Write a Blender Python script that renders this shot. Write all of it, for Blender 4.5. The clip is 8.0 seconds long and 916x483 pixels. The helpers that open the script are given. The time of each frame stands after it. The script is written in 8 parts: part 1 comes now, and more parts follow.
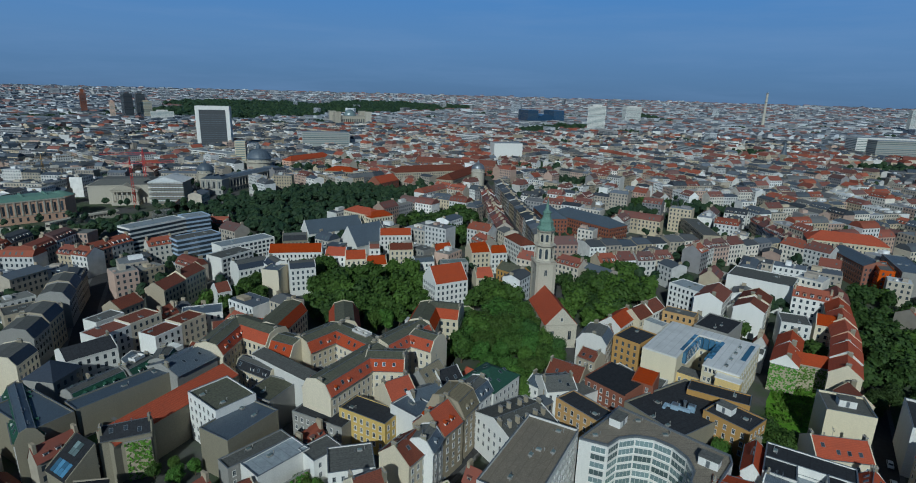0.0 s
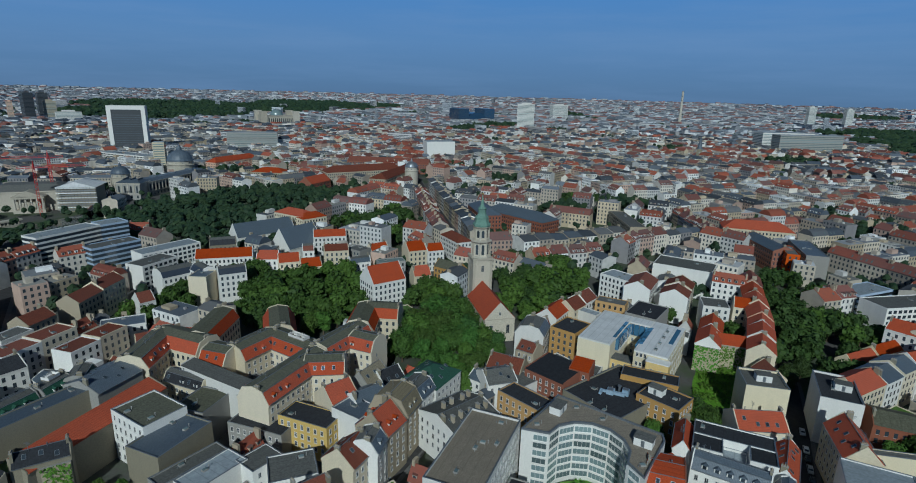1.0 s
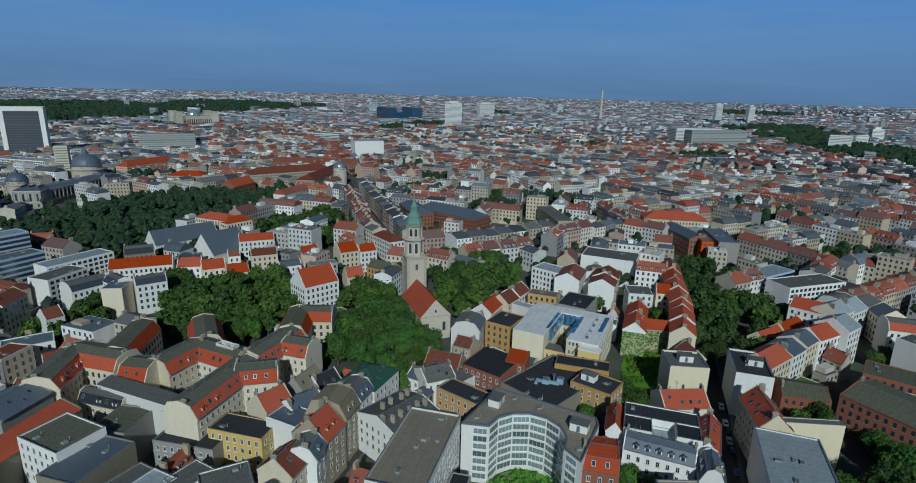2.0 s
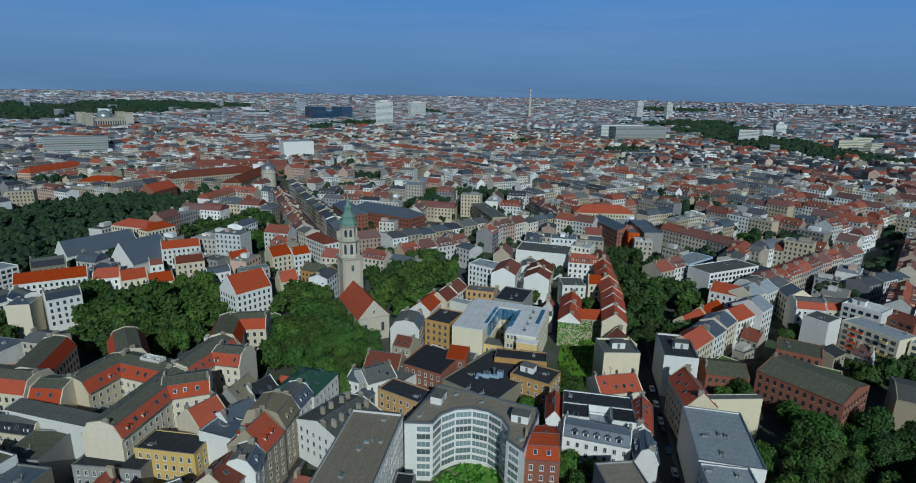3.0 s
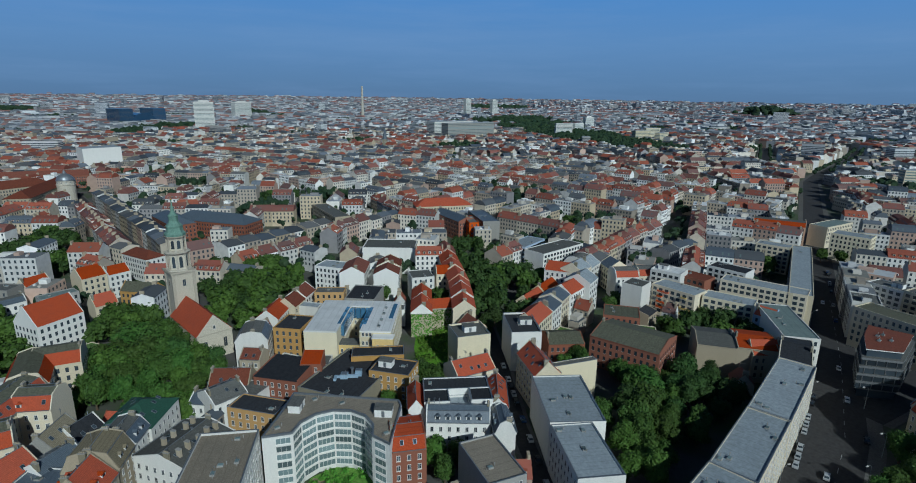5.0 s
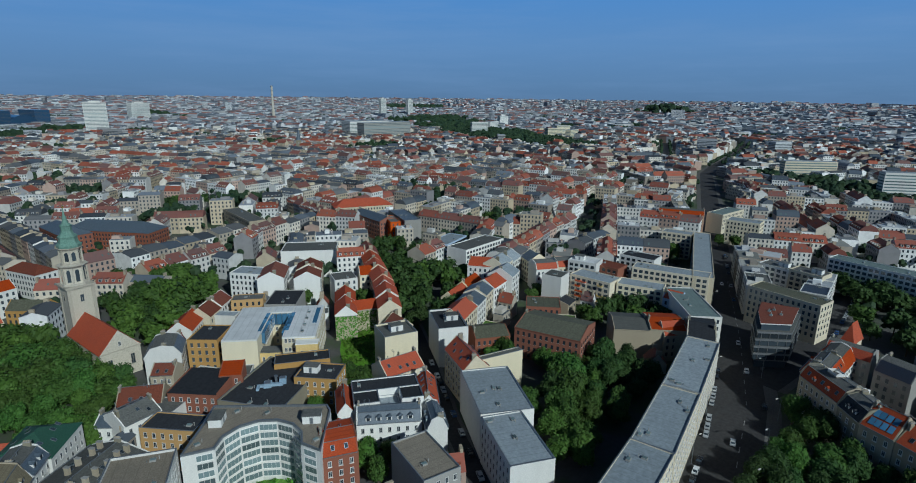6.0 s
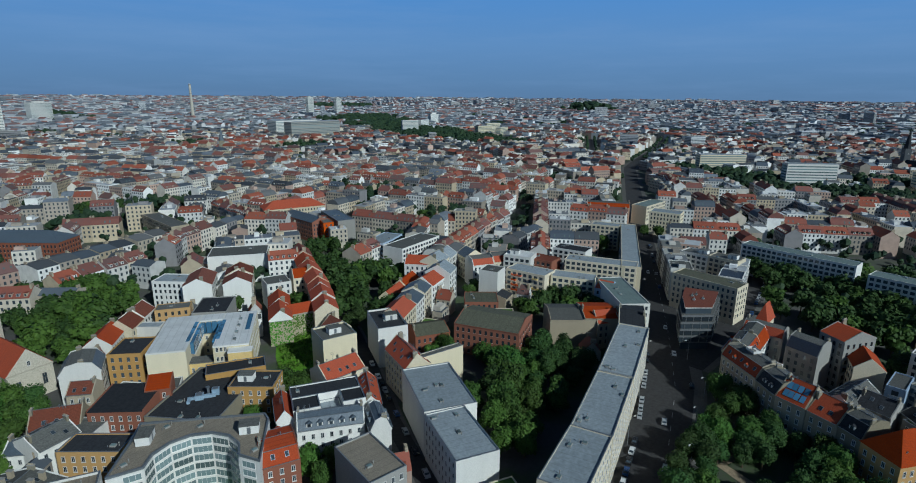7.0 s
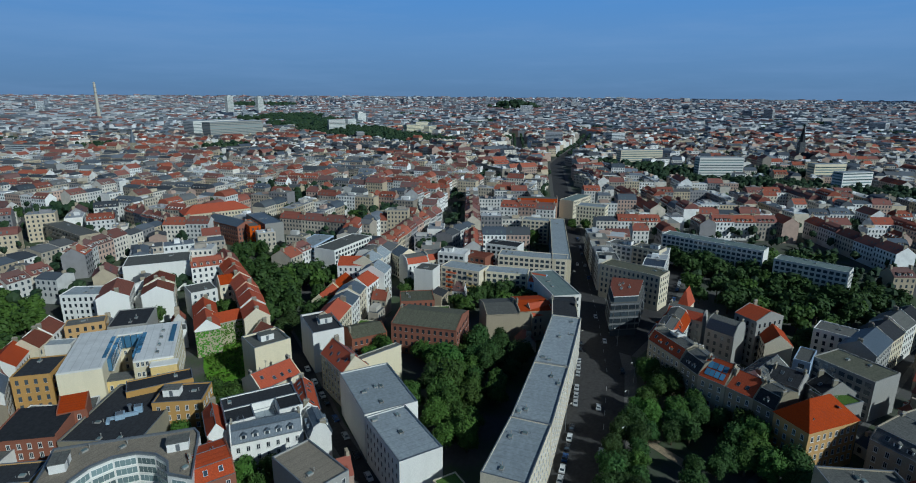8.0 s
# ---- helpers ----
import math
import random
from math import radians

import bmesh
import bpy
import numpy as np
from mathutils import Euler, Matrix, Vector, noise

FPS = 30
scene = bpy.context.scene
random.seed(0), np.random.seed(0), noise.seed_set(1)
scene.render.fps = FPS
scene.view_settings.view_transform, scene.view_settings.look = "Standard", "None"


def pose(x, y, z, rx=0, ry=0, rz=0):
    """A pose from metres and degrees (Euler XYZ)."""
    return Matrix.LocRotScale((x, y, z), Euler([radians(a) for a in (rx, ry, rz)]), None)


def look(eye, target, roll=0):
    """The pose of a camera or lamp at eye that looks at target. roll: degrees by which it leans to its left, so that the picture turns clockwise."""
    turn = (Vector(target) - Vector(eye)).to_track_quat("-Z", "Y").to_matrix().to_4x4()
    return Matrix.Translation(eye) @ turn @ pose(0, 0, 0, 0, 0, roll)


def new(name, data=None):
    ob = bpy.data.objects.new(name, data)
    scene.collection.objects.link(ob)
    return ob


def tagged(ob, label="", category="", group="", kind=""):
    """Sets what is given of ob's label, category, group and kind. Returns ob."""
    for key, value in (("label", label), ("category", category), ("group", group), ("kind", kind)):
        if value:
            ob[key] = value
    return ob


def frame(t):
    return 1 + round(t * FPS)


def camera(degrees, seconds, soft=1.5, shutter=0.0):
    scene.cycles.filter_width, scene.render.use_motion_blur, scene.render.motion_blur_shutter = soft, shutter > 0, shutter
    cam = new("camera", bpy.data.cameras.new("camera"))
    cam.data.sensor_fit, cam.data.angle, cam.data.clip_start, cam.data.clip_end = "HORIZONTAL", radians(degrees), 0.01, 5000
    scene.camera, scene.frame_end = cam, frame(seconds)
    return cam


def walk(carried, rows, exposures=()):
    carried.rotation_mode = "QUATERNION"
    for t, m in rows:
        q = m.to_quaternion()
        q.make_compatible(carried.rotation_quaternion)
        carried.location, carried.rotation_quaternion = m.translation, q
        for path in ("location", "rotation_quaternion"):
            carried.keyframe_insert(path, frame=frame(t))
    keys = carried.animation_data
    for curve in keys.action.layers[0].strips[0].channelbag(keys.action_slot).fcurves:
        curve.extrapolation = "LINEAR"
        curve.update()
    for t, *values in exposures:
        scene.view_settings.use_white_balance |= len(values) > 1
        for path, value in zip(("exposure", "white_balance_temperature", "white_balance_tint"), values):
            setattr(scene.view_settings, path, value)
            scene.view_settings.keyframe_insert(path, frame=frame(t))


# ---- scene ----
# ---------------------------------------------------------------- camera
# A drone hovers about 115 m over the street and turns to its right.
cam = camera(79.43, 8.0, 1.0)
PATH = [
    (0, (0.00, 0.00, 117.02), (0.00, 96.43, 90.54), 1.57),
    (0.5, (-0.41, -0.06, 116.75), (5.25, 96.22, 90.33), 1.58),
    (1, (-0.77, -0.12, 116.49), (10.93, 95.63, 90.11), 1.53),
    (1.5, (-1.02, -0.17, 116.26), (16.93, 94.62, 89.94), 1.44),
    (3, (-1.44, -0.30, 115.68), (33.38, 89.70, 89.47), 1.14),
    (3.5, (-1.70, -0.34, 115.36), (39.08, 87.13, 89.19), 0.98),
    (4, (-2.09, -0.32, 114.93), (44.94, 83.98, 88.82), 0.88),
    (4.5, (-2.53, -0.18, 114.49), (50.68, 80.39, 88.47), 0.81),
    (6, (-3.91, 0.53, 113.30), (65.99, 67.20, 87.44), 0.61),
    (6.5, (-4.25, 0.92, 113.00), (69.78, 62.96, 87.10), 0.52),
    (7, (-4.50, 1.42, 112.80), (73.03, 58.98, 86.78), 0.50),
    (7.5, (-4.70, 1.91, 112.60), (76.15, 54.66, 86.51), 0.49),
    (8, (-4.90, 2.35, 112.38), (79.29, 49.57, 86.26), 0.43),
]
# the picture brightens a little as the camera turns away from the dark quarter
walk(cam, [(t, look(eye, target, roll)) for t, eye, target, roll in PATH], [(0, -0.74), (3, -0.66), (5.5, -0.60), (8, -0.52)])

# ---------------------------------------------------------------- daylight
SUN_AZ, SUN_EL = 168.0, 31.5  # degrees left of +y, degrees up
sun_dir = Vector((-math.sin(radians(SUN_AZ)) * math.cos(radians(SUN_EL)),
                  math.cos(radians(SUN_AZ)) * math.cos(radians(SUN_EL)), math.sin(radians(SUN_EL))))
world = bpy.data.worlds.new("sky")
scene.world = world
world.use_nodes = True
wn = world.node_tree.nodes
sky = wn.new("ShaderNodeTexSky")
sky.sky_type = "NISHITA"
sky.sun_disc = False
sky.sun_elevation = radians(SUN_EL)
sky.sun_rotation = math.atan2(sun_dir.x, sun_dir.y)
sky.altitude = 100
sky.air_density, sky.dust_density, sky.ozone_density = 1.0, 0.7, 4.0
world.node_tree.links.new(sky.outputs[0], wn["Background"].inputs["Color"])
wn["Background"].inputs["Strength"].default_value = 0.040
sun = new("sun", bpy.data.lights.new("sun", "SUN"))
sun.data.energy, sun.data.angle, sun.data.color = 4.7, radians(0.5), (1.0, 0.925, 0.79)
sun.matrix_world = look(sun_dir * 900, (0, 0, 0))
scene.view_settings.use_white_balance = True
scene.view_settings.white_balance_temperature = 5130
scene.view_settings.white_balance_tint = 0
# ---------------------------------------------------------------- materials


def mat_nodes(name):
    m = bpy.data.materials.new(name)
    m.use_nodes = True
    nt = m.node_tree
    return m, nt, nt.nodes["Principled BSDF"]


def node(nt, kind, **vals):
    n = nt.nodes.new(kind)
    for k, v in vals.items():
        if k == "blend":
            n.blend_type = v
        elif k == "op":
            n.operation = v
        elif k == "dtype":
            n.data_type = v
        else:
            n.inputs[k].default_value = v
    return n


def mixed(nt, fac, a, b, mode="MIX"):
    """A colour mix node; a, b are sockets or colours, fac a socket or number."""
    n = nt.nodes.new("ShaderNodeMix")
    n.data_type, n.blend_type = "RGBA", mode
    for i, v in ((0, fac), (6, a), (7, b)):
        if hasattr(v, "is_linked"):
            nt.links.new(v, n.inputs[i])
        elif i == 0:
            n.inputs[0].default_value = v
        else:
            n.inputs[i].default_value = (*v, 1)
    return n.outputs[2]


def noise_at(nt, vec, scale, detail=3.0, rough=0.55):
    n = node(nt, "ShaderNodeTexNoise", Scale=scale, Detail=detail, Roughness=rough)
    nt.links.new(vec, n.inputs["Vector"])
    return n.outputs["Fac"]


def ranged(nt, sock, a, b, c, d):
    n = nt.nodes.new("ShaderNodeMapRange")
    nt.links.new(sock, n.inputs[0])
    for i, v in enumerate((a, b, c, d), 1):
        n.inputs[i].default_value = v
    return n.outputs[0]


def surface(name, rgb, rough=0.85, dirt=None, grain=3.0, stain=0.12, metal=0.0, vary=0.12, bump=0.02, seams=None, streak=False):
    """A weathered surface: fine grain, broad stains, a shift of tone from object to object, optional seams (spacing, depth)."""
    m, nt, b = mat_nodes(name)
    if dirt is None:
        dirt = 0.14 if streak else 0.35
    pos = nt.nodes.new("ShaderNodeTexCoord").outputs["Object"]
    rnd = nt.nodes.new("ShaderNodeObjectInfo").outputs["Random"]
    dark = tuple(c * (1 - dirt) for c in rgb)
    lite = tuple(min(1, c * (1 + dirt * 0.6)) for c in rgb)
    col = mixed(nt, ranged(nt, noise_at(nt, pos, grain), 0.3, 0.7, 0, 1), dark, lite)
    if streak:
        mp = node(nt, "ShaderNodeMapping", Scale=(0.45, 0.45, 0.10))
        nt.links.new(pos, mp.inputs["Vector"])
        blot = noise_at(nt, mp.outputs[0], 0.9, 4)
    else:
        blot = noise_at(nt, pos, stain, 4, 0.65)
    col = mixed(nt, ranged(nt, blot, 0.45, 0.8, 0, 0.2 if streak else 0.5), col, tuple(c * 0.55 + 0.02 for c in rgb))
    hue = node(nt, "ShaderNodeHueSaturation")
    nt.links.new(col, hue.inputs["Color"])
    nt.links.new(ranged(nt, rnd, 0, 1, 1 - vary, 1 + vary), hue.inputs["Value"])
    nt.links.new(ranged(nt, rnd, 0, 1, 1.08, 0.92), hue.inputs["Saturation"])
    col = hue.outputs[0]
    height = noise_at(nt, pos, grain * 2.5)
    if seams:
        w = nt.nodes.new("ShaderNodeTexWave")
        w.wave_type, w.bands_direction = "BANDS", seams[0]
        w.inputs["Scale"].default_value = seams[1]
        w.inputs["Distortion"].default_value = 0.3
        nt.links.new(pos, w.inputs["Vector"])
        col = mixed(nt, ranged(nt, w.outputs["Fac"], 0.0, seams[3] if len(seams) > 3 else 0.25, seams[2], 0), col, tuple(c * 0.45 for c in rgb))
        if len(seams) < 4:
            height = w.outputs["Fac"]
    bp = node(nt, "ShaderNodeBump", Strength=0.5, Distance=bump)
    nt.links.new(height, bp.inputs["Height"])
    nt.links.new(bp.outputs[0], b.inputs["Normal"])
    nt.links.new(col, b.inputs["Base Color"])
    nt.links.new(ranged(nt, noise_at(nt, pos, grain * 0.5), 0.3, 0.7, max(0.05, rough - 0.12), min(1, rough + 0.1)), b.inputs["Roughness"])
    b.inputs["Metallic"].default_value = metal
    b.inputs["Specular IOR Level"].default_value = 0.5 if metal or rough < 0.6 else 0.18
    return m


def glazing(name, rgb, rough=0.08):
    m, nt, b = mat_nodes(name)
    rnd = nt.nodes.new("ShaderNodeObjectInfo").outputs["Random"]
    col = mixed(nt, rnd, tuple(c * 0.6 for c in rgb), tuple(c * 1.8 for c in rgb))
    nt.links.new(col, b.inputs["Base Color"])
    b.inputs["Roughness"].default_value = rough
    b.inputs["Specular IOR Level"].default_value = 0.7
    return m


def leafage(name, rgb, light):
    """Leaves: tone shifts from clump to clump and from tree to tree, a little light passes through."""
    m, nt, b = mat_nodes(name)
    geo = nt.nodes.new("ShaderNodeNewGeometry")
    rnd = nt.nodes.new("ShaderNodeObjectInfo").outputs["Random"]
    pos = nt.nodes.new("ShaderNodeTexCoord").outputs["Object"]
    col = mixed(nt, geo.outputs["Random Per Island"], rgb, light)
    col = mixed(nt, ranged(nt, noise_at(nt, pos, 0.5), 0.35, 0.7, 0, 0.4), col, tuple(c * 0.7 for c in rgb))
    hue = node(nt, "ShaderNodeHueSaturation")
    nt.links.new(col, hue.inputs["Color"])
    nt.links.new(ranged(nt, rnd, 0, 1, 0.48, 0.515), hue.inputs["Hue"])
    nt.links.new(ranged(nt, rnd, 0, 1, 0.7, 1.25), hue.inputs["Value"])
    nt.links.new(hue.outputs[0], b.inputs["Base Color"])
    b.inputs["Roughness"].default_value = 0.7
    b.inputs["Specular IOR Level"].default_value = 0.25
    return m


def island_mix(name, colors, rough=0.85, vary=0.25, scale=0.05):
    """One joined mesh of many pieces: each island takes one of the colours, with broad stains."""
    m, nt, b = mat_nodes(name)
    geo = nt.nodes.new("ShaderNodeNewGeometry")
    ramp = nt.nodes.new("ShaderNodeValToRGB")
    ramp.color_ramp.interpolation = "CONSTANT"
    el = ramp.color_ramp.elements
    while len(el) < len(colors):
        el.new(0.5)
    for i, c in enumerate(colors):
        el[i].position = i / len(colors)
        el[i].color = (*c, 1)
    nt.links.new(geo.outputs["Random Per Island"], ramp.inputs[0])
    pos = nt.nodes.new("ShaderNodeTexCoord").outputs["Object"]
    mul = node(nt, "ShaderNodeMath", op="MULTIPLY")
    nt.links.new(geo.outputs["Random Per Island"], mul.inputs[0])
    mul.inputs[1].default_value = 37.0
    fr = node(nt, "ShaderNodeMath", op="FRACT")
    nt.links.new(mul.outputs[0], fr.inputs[0])
    hue = node(nt, "ShaderNodeHueSaturation")
    nt.links.new(ramp.outputs[0], hue.inputs["Color"])
    nt.links.new(ranged(nt, fr.outputs[0], 0, 1, 1 - vary, 1 + vary), hue.inputs["Value"])
    col = mixed(nt, ranged(nt, noise_at(nt, pos, scale * 6, 4), 0.4, 0.75, 0, 0.24), hue.outputs[0], (0.09, 0.085, 0.08))
    nt.links.new(col, b.inputs["Base Color"])
    b.inputs["Roughness"].default_value = rough
    b.inputs["Specular IOR Level"].default_value = 0.18
    return m


WALL = {
    "cream": surface("cream_plaster", (0.62, 0.545, 0.40), streak=True),
    "white": surface("white_plaster", (0.70, 0.68, 0.63), streak=True, dirt=0.1),
    "ochre": surface("ochre_brick", (0.46, 0.28, 0.10), streak=True, grain=6),
    "yellow": surface("yellow_plaster", (0.62, 0.45, 0.16), streak=True),
    "pale": surface("pale_yellow_plaster", (0.68, 0.60, 0.42), streak=True, dirt=0.1),
    "grey": surface("grey_plaster", (0.30, 0.29, 0.265), streak=True),
    "beige": surface("beige_plaster", (0.38, 0.325, 0.235), streak=True),
    "brick": surface("red_brick", (0.235, 0.092, 0.055), grain=6, streak=True),
    "orange": surface("orange_panels", (0.55, 0.12, 0.04), dirt=0.15),
    "blue": surface("blue_plaster", (0.36, 0.44, 0.55), streak=True),
    "pink": surface("salmon_plaster", (0.58, 0.38, 0.27), streak=True),
    "drab": surface("drab_beige_plaster", (0.235, 0.21, 0.15), streak=True),
    "dark": surface("dark_panels", (0.07, 0.075, 0.08), rough=0.5),
}
ROOF = {
    "red": surface("red_roof_tiles", (0.37, 0.064, 0.019), seams=("Z", 1.1, 0.35), dirt=0.26, stain=0.3, vary=0.16),
    "rust": surface("brown_red_roof_tiles", (0.19, 0.064, 0.040), seams=("Z", 1.1, 0.5), dirt=0.35, stain=0.3, vary=0.2),
    "dark": surface("black_roofing_felt", (0.035, 0.037, 0.042), grain=1.5, stain=0.25, dirt=0.4, vary=0.25, seams=("X", 0.11, 0.4, 0.03)),
    "slate": surface("blue_grey_metal_roof", (0.10, 0.125, 0.155), rough=0.5, seams=("X", 0.8, 0.6), vary=0.2),
    "lgrey": surface("light_grey_roofing", (0.29, 0.325, 0.35), grain=1.0, stain=0.18, dirt=0.2, seams=("X", 0.11, 0.4, 0.03)),
    "grey": surface("grey_gravel_roof", (0.125, 0.125, 0.115), grain=2.0, stain=0.2, dirt=0.35, vary=0.2, seams=("Y", 0.11, 0.4, 0.03)),
    "tan": surface("tan_gravel_roof", (0.26, 0.225, 0.175), grain=3.0, stain=0.15, dirt=0.3, seams=("Y", 0.11, 0.4, 0.03)),
    "teal": surface("grey_green_roof_sheet", (0.17, 0.215, 0.205), grain=1.0, stain=0.18, dirt=0.2, seams=("X", 0.11, 0.4, 0.03)),
    "navy": surface("dark_blue_slate_roof", (0.036, 0.047, 0.070), rough=0.55, seams=("X", 0.8, 0.6), vary=0.2),
    "green": surface("green_copper_roof", (0.036, 0.095, 0.062), rough=0.6, seams=("X", 0.8, 0.6)),
    "olive": surface("olive_felt_roof", (0.115, 0.115, 0.08), grain=1.5, stain=0.2, seams=("X", 0.11, 0.4, 0.03)),
    "khaki": surface("khaki_tiles", (0.24, 0.205, 0.135), seams=("Z", 1.1, 0.5)),
    "white": surface("white_membrane_roof", (0.66, 0.66, 0.65), dirt=0.12, grain=0.8, stain=0.2, seams=("X", 0.11, 0.4, 0.03)),
    "moss": surface("green_planted_roof", (0.10, 0.17, 0.04), grain=3.0, stain=0.3),
}
GLASS = glazing("window_glass", (0.035, 0.045, 0.055))
PALEGLASS = glazing("pale_office_glass", (0.13, 0.17, 0.17), 0.12)
SKYGLASS = glazing("blue_roof_glass", (0.07, 0.16, 0.26), 0.05)
FRAME = surface("white_window_frame", (0.66, 0.64, 0.60), dirt=0.1)
METAL = surface("zinc_sheet", (0.26, 0.28, 0.30), rough=0.45, metal=0.6, dirt=0.2)
STONE = surface("sandstone", (0.46, 0.42, 0.34), streak=True, dirt=0.3)
COPPER = surface("verdigris_copper", (0.14, 0.245, 0.19), rough=0.6, dirt=0.3, grain=2)
BARK = surface("tree_bark", (0.10, 0.075, 0.05), grain=5)
LEAF = [leafage("linden_leaves", (0.036, 0.078, 0.012), (0.070, 0.128, 0.020)),
        leafage("maple_leaves", (0.050, 0.104, 0.014), (0.090, 0.165, 0.024)),
        leafage("deep_green_leaves", (0.026, 0.058, 0.013), (0.056, 0.104, 0.021))]
IVY = leafage("ivy_leaves", (0.06, 0.16, 0.012), (0.14, 0.28, 0.03))

# ---------------------------------------------------------------- mesh kit


class Build:
    """Collects faces for one mesh, with a local pose and a material slot."""

    def __init__(self):
        self.v, self.f, self.s, self.mats = [], [], [], []

    def slot(self, mat):
        if mat not in self.mats:
            self.mats.append(mat)
        return self.mats.index(mat)

    def face(self, pts, mat):
        n = len(self.v)
        self.v += [tuple(p) for p in pts]
        self.f.append(tuple(range(n, n + len(pts))))
        self.s.append(self.slot(mat))

    def solid(self, verts, faces, mat):
        n, k = len(self.v), self.slot(mat)
        self.v += [tuple(p) for p in verts]
        for f in faces:
            self.f.append(tuple(n + i for i in f))
            self.s.append(k)

    def box(self, x0, x1, y0, y1, z0, z1, mat):
        self.solid([(x0, y0, z0), (x1, y0, z0), (x1, y1, z0), (x0, y1, z0), (x0, y0, z1), (x1, y0, z1), (x1, y1, z1), (x0, y1, z1)],
                   [(3, 2, 1, 0), (4, 5, 6, 7), (0, 1, 5, 4), (1, 2, 6, 5), (2, 3, 7, 6), (3, 0, 4, 7)], mat)

    def prism(self, pts, z0, z1, mat, top=None):
        """Upright prism over a counter-clockwise outline."""
        n = len(pts)
        self.solid([(x, y, z0) for x, y in pts] + [(x, y, z1) for x, y in pts],
                   [(i, (i + 1) % n, (i + 1) % n + n, i + n) for i in range(n)] + [tuple(range(n - 1, -1, -1))], mat)
        self.face([(x, y, z1) for x, y in pts], top or mat)

    def ring(self, profile, n, mat, turn=0.0, cx=0.0, cy=0.0):
        """Turned or n-sided body from (radius, height) pairs, closed at both ends."""
        verts = [(cx + r * math.cos(turn + 2 * math.pi * i / n), cy + r * math.sin(turn + 2 * math.pi * i / n), z) for r, z in profile for i in range(n)]
        faces = [(j * n + i, j * n + (i + 1) % n, (j + 1) * n + (i + 1) % n, (j + 1) * n + i) for j in range(len(profile) - 1) for i in range(n)]
        faces += [tuple(range(n - 1, -1, -1)), tuple(range((len(profile) - 1) * n, len(profile) * n))]
        self.solid(verts, faces, mat)

    def mesh(self, name):
        me = bpy.data.meshes.new(name)
        me.from_pydata(self.v, [], self.f)
        for m in self.mats:
            me.materials.append(m)
        me.polygons.foreach_set("material_index", self.s)
        me.update()
        return me


def part(name, data, parent, m=None, label=""):
    """One mesh object under a thing or a part; data is a Build or a mesh."""
    ob = new(name, data.mesh(name) if isinstance(data, Build) else data)
    ob.parent = parent
    if m is not None:
        ob.matrix_basis = m
    if label:
        ob["label"] = label
    return ob


def thing(name, m, label, category, group="", kind=""):
    ob = new(name)
    ob.matrix_basis = m
    return tagged(ob, label, category, group, kind)


def flat_mesh(name, verts, faces, mat_index, mats):
    me = bpy.data.meshes.new(name)
    me.from_pydata(verts, [], faces)
    for m in mats:
        me.materials.append(m)
    if mat_index is not None:
        me.polygons.foreach_set("material_index", np.asarray(mat_index, np.int32))
    me.update()
    return me
# ---------------------------------------------------------------- houses
ROWS_BEYOND = []  # plain houses of the farther rows
OCC = []  # footprints already taken: x, y, w, d, angle


def window_mesh(w, h, bars=1, frame=None, name="window", glass=None):
    b = Build()
    f, t = frame or FRAME, 0.13
    o = [(-w / 2, -h / 2), (w / 2, -h / 2), (w / 2, h / 2), (-w / 2, h / 2)]
    i = [(-w / 2 + t, -h / 2 + t), (w / 2 - t, -h / 2 + t), (w / 2 - t, h / 2 - t), (-w / 2 + t, h / 2 - t)]
    for k in range(4):
        j = (k + 1) % 4
        b.face([(o[k][0], -0.09, o[k][1]), (o[j][0], -0.09, o[j][1]), (i[j][0], -0.09, i[j][1]), (i[k][0], -0.09, i[k][1])], f)
        b.face([(o[k][0], 0.0, o[k][1]), (o[j][0], 0.0, o[j][1]), (o[j][0], -0.09, o[j][1]), (o[k][0], -0.09, o[k][1])], f)
        b.face([(i[k][0], -0.09, i[k][1]), (i[j][0], -0.09, i[j][1]), (i[j][0], -0.02, i[j][1]), (i[k][0], -0.02, i[k][1])], f)
    b.face([(x, -0.02, z) for x, z in i], glass or GLASS)
    for k in range(bars):
        x = -w / 2 + w * (k + 1) / (bars + 1)
        b.face([(x - 0.04, -0.05, i[0][1]), (x + 0.04, -0.05, i[0][1]), (x + 0.04, -0.05, i[2][1]), (x - 0.04, -0.05, i[2][1])], f)
    b.box(-w / 2 - 0.1, w / 2 + 0.1, -0.2, 0, -h / 2 - 0.12, -h / 2, f)
    return b.mesh(name)


WIN = {"s": window_mesh(1.1, 1.85), "m": window_mesh(1.9, 1.55, 2)}


def chimney_mesh():
    b = Build()
    b.box(-0.35, 0.35, -0.9, 0.9, -1.5, 1.6, WALL["drab"])
    b.box(-0.45, 0.45, -1.0, 1.0, 1.6, 1.78, WALL["grey"])
    for k in (-0.55, 0, 0.55):
        b.box(-0.16, 0.16, k - 0.16, k + 0.16, 1.78, 2.15, WALL["beige"])
    return b.mesh("chimney")


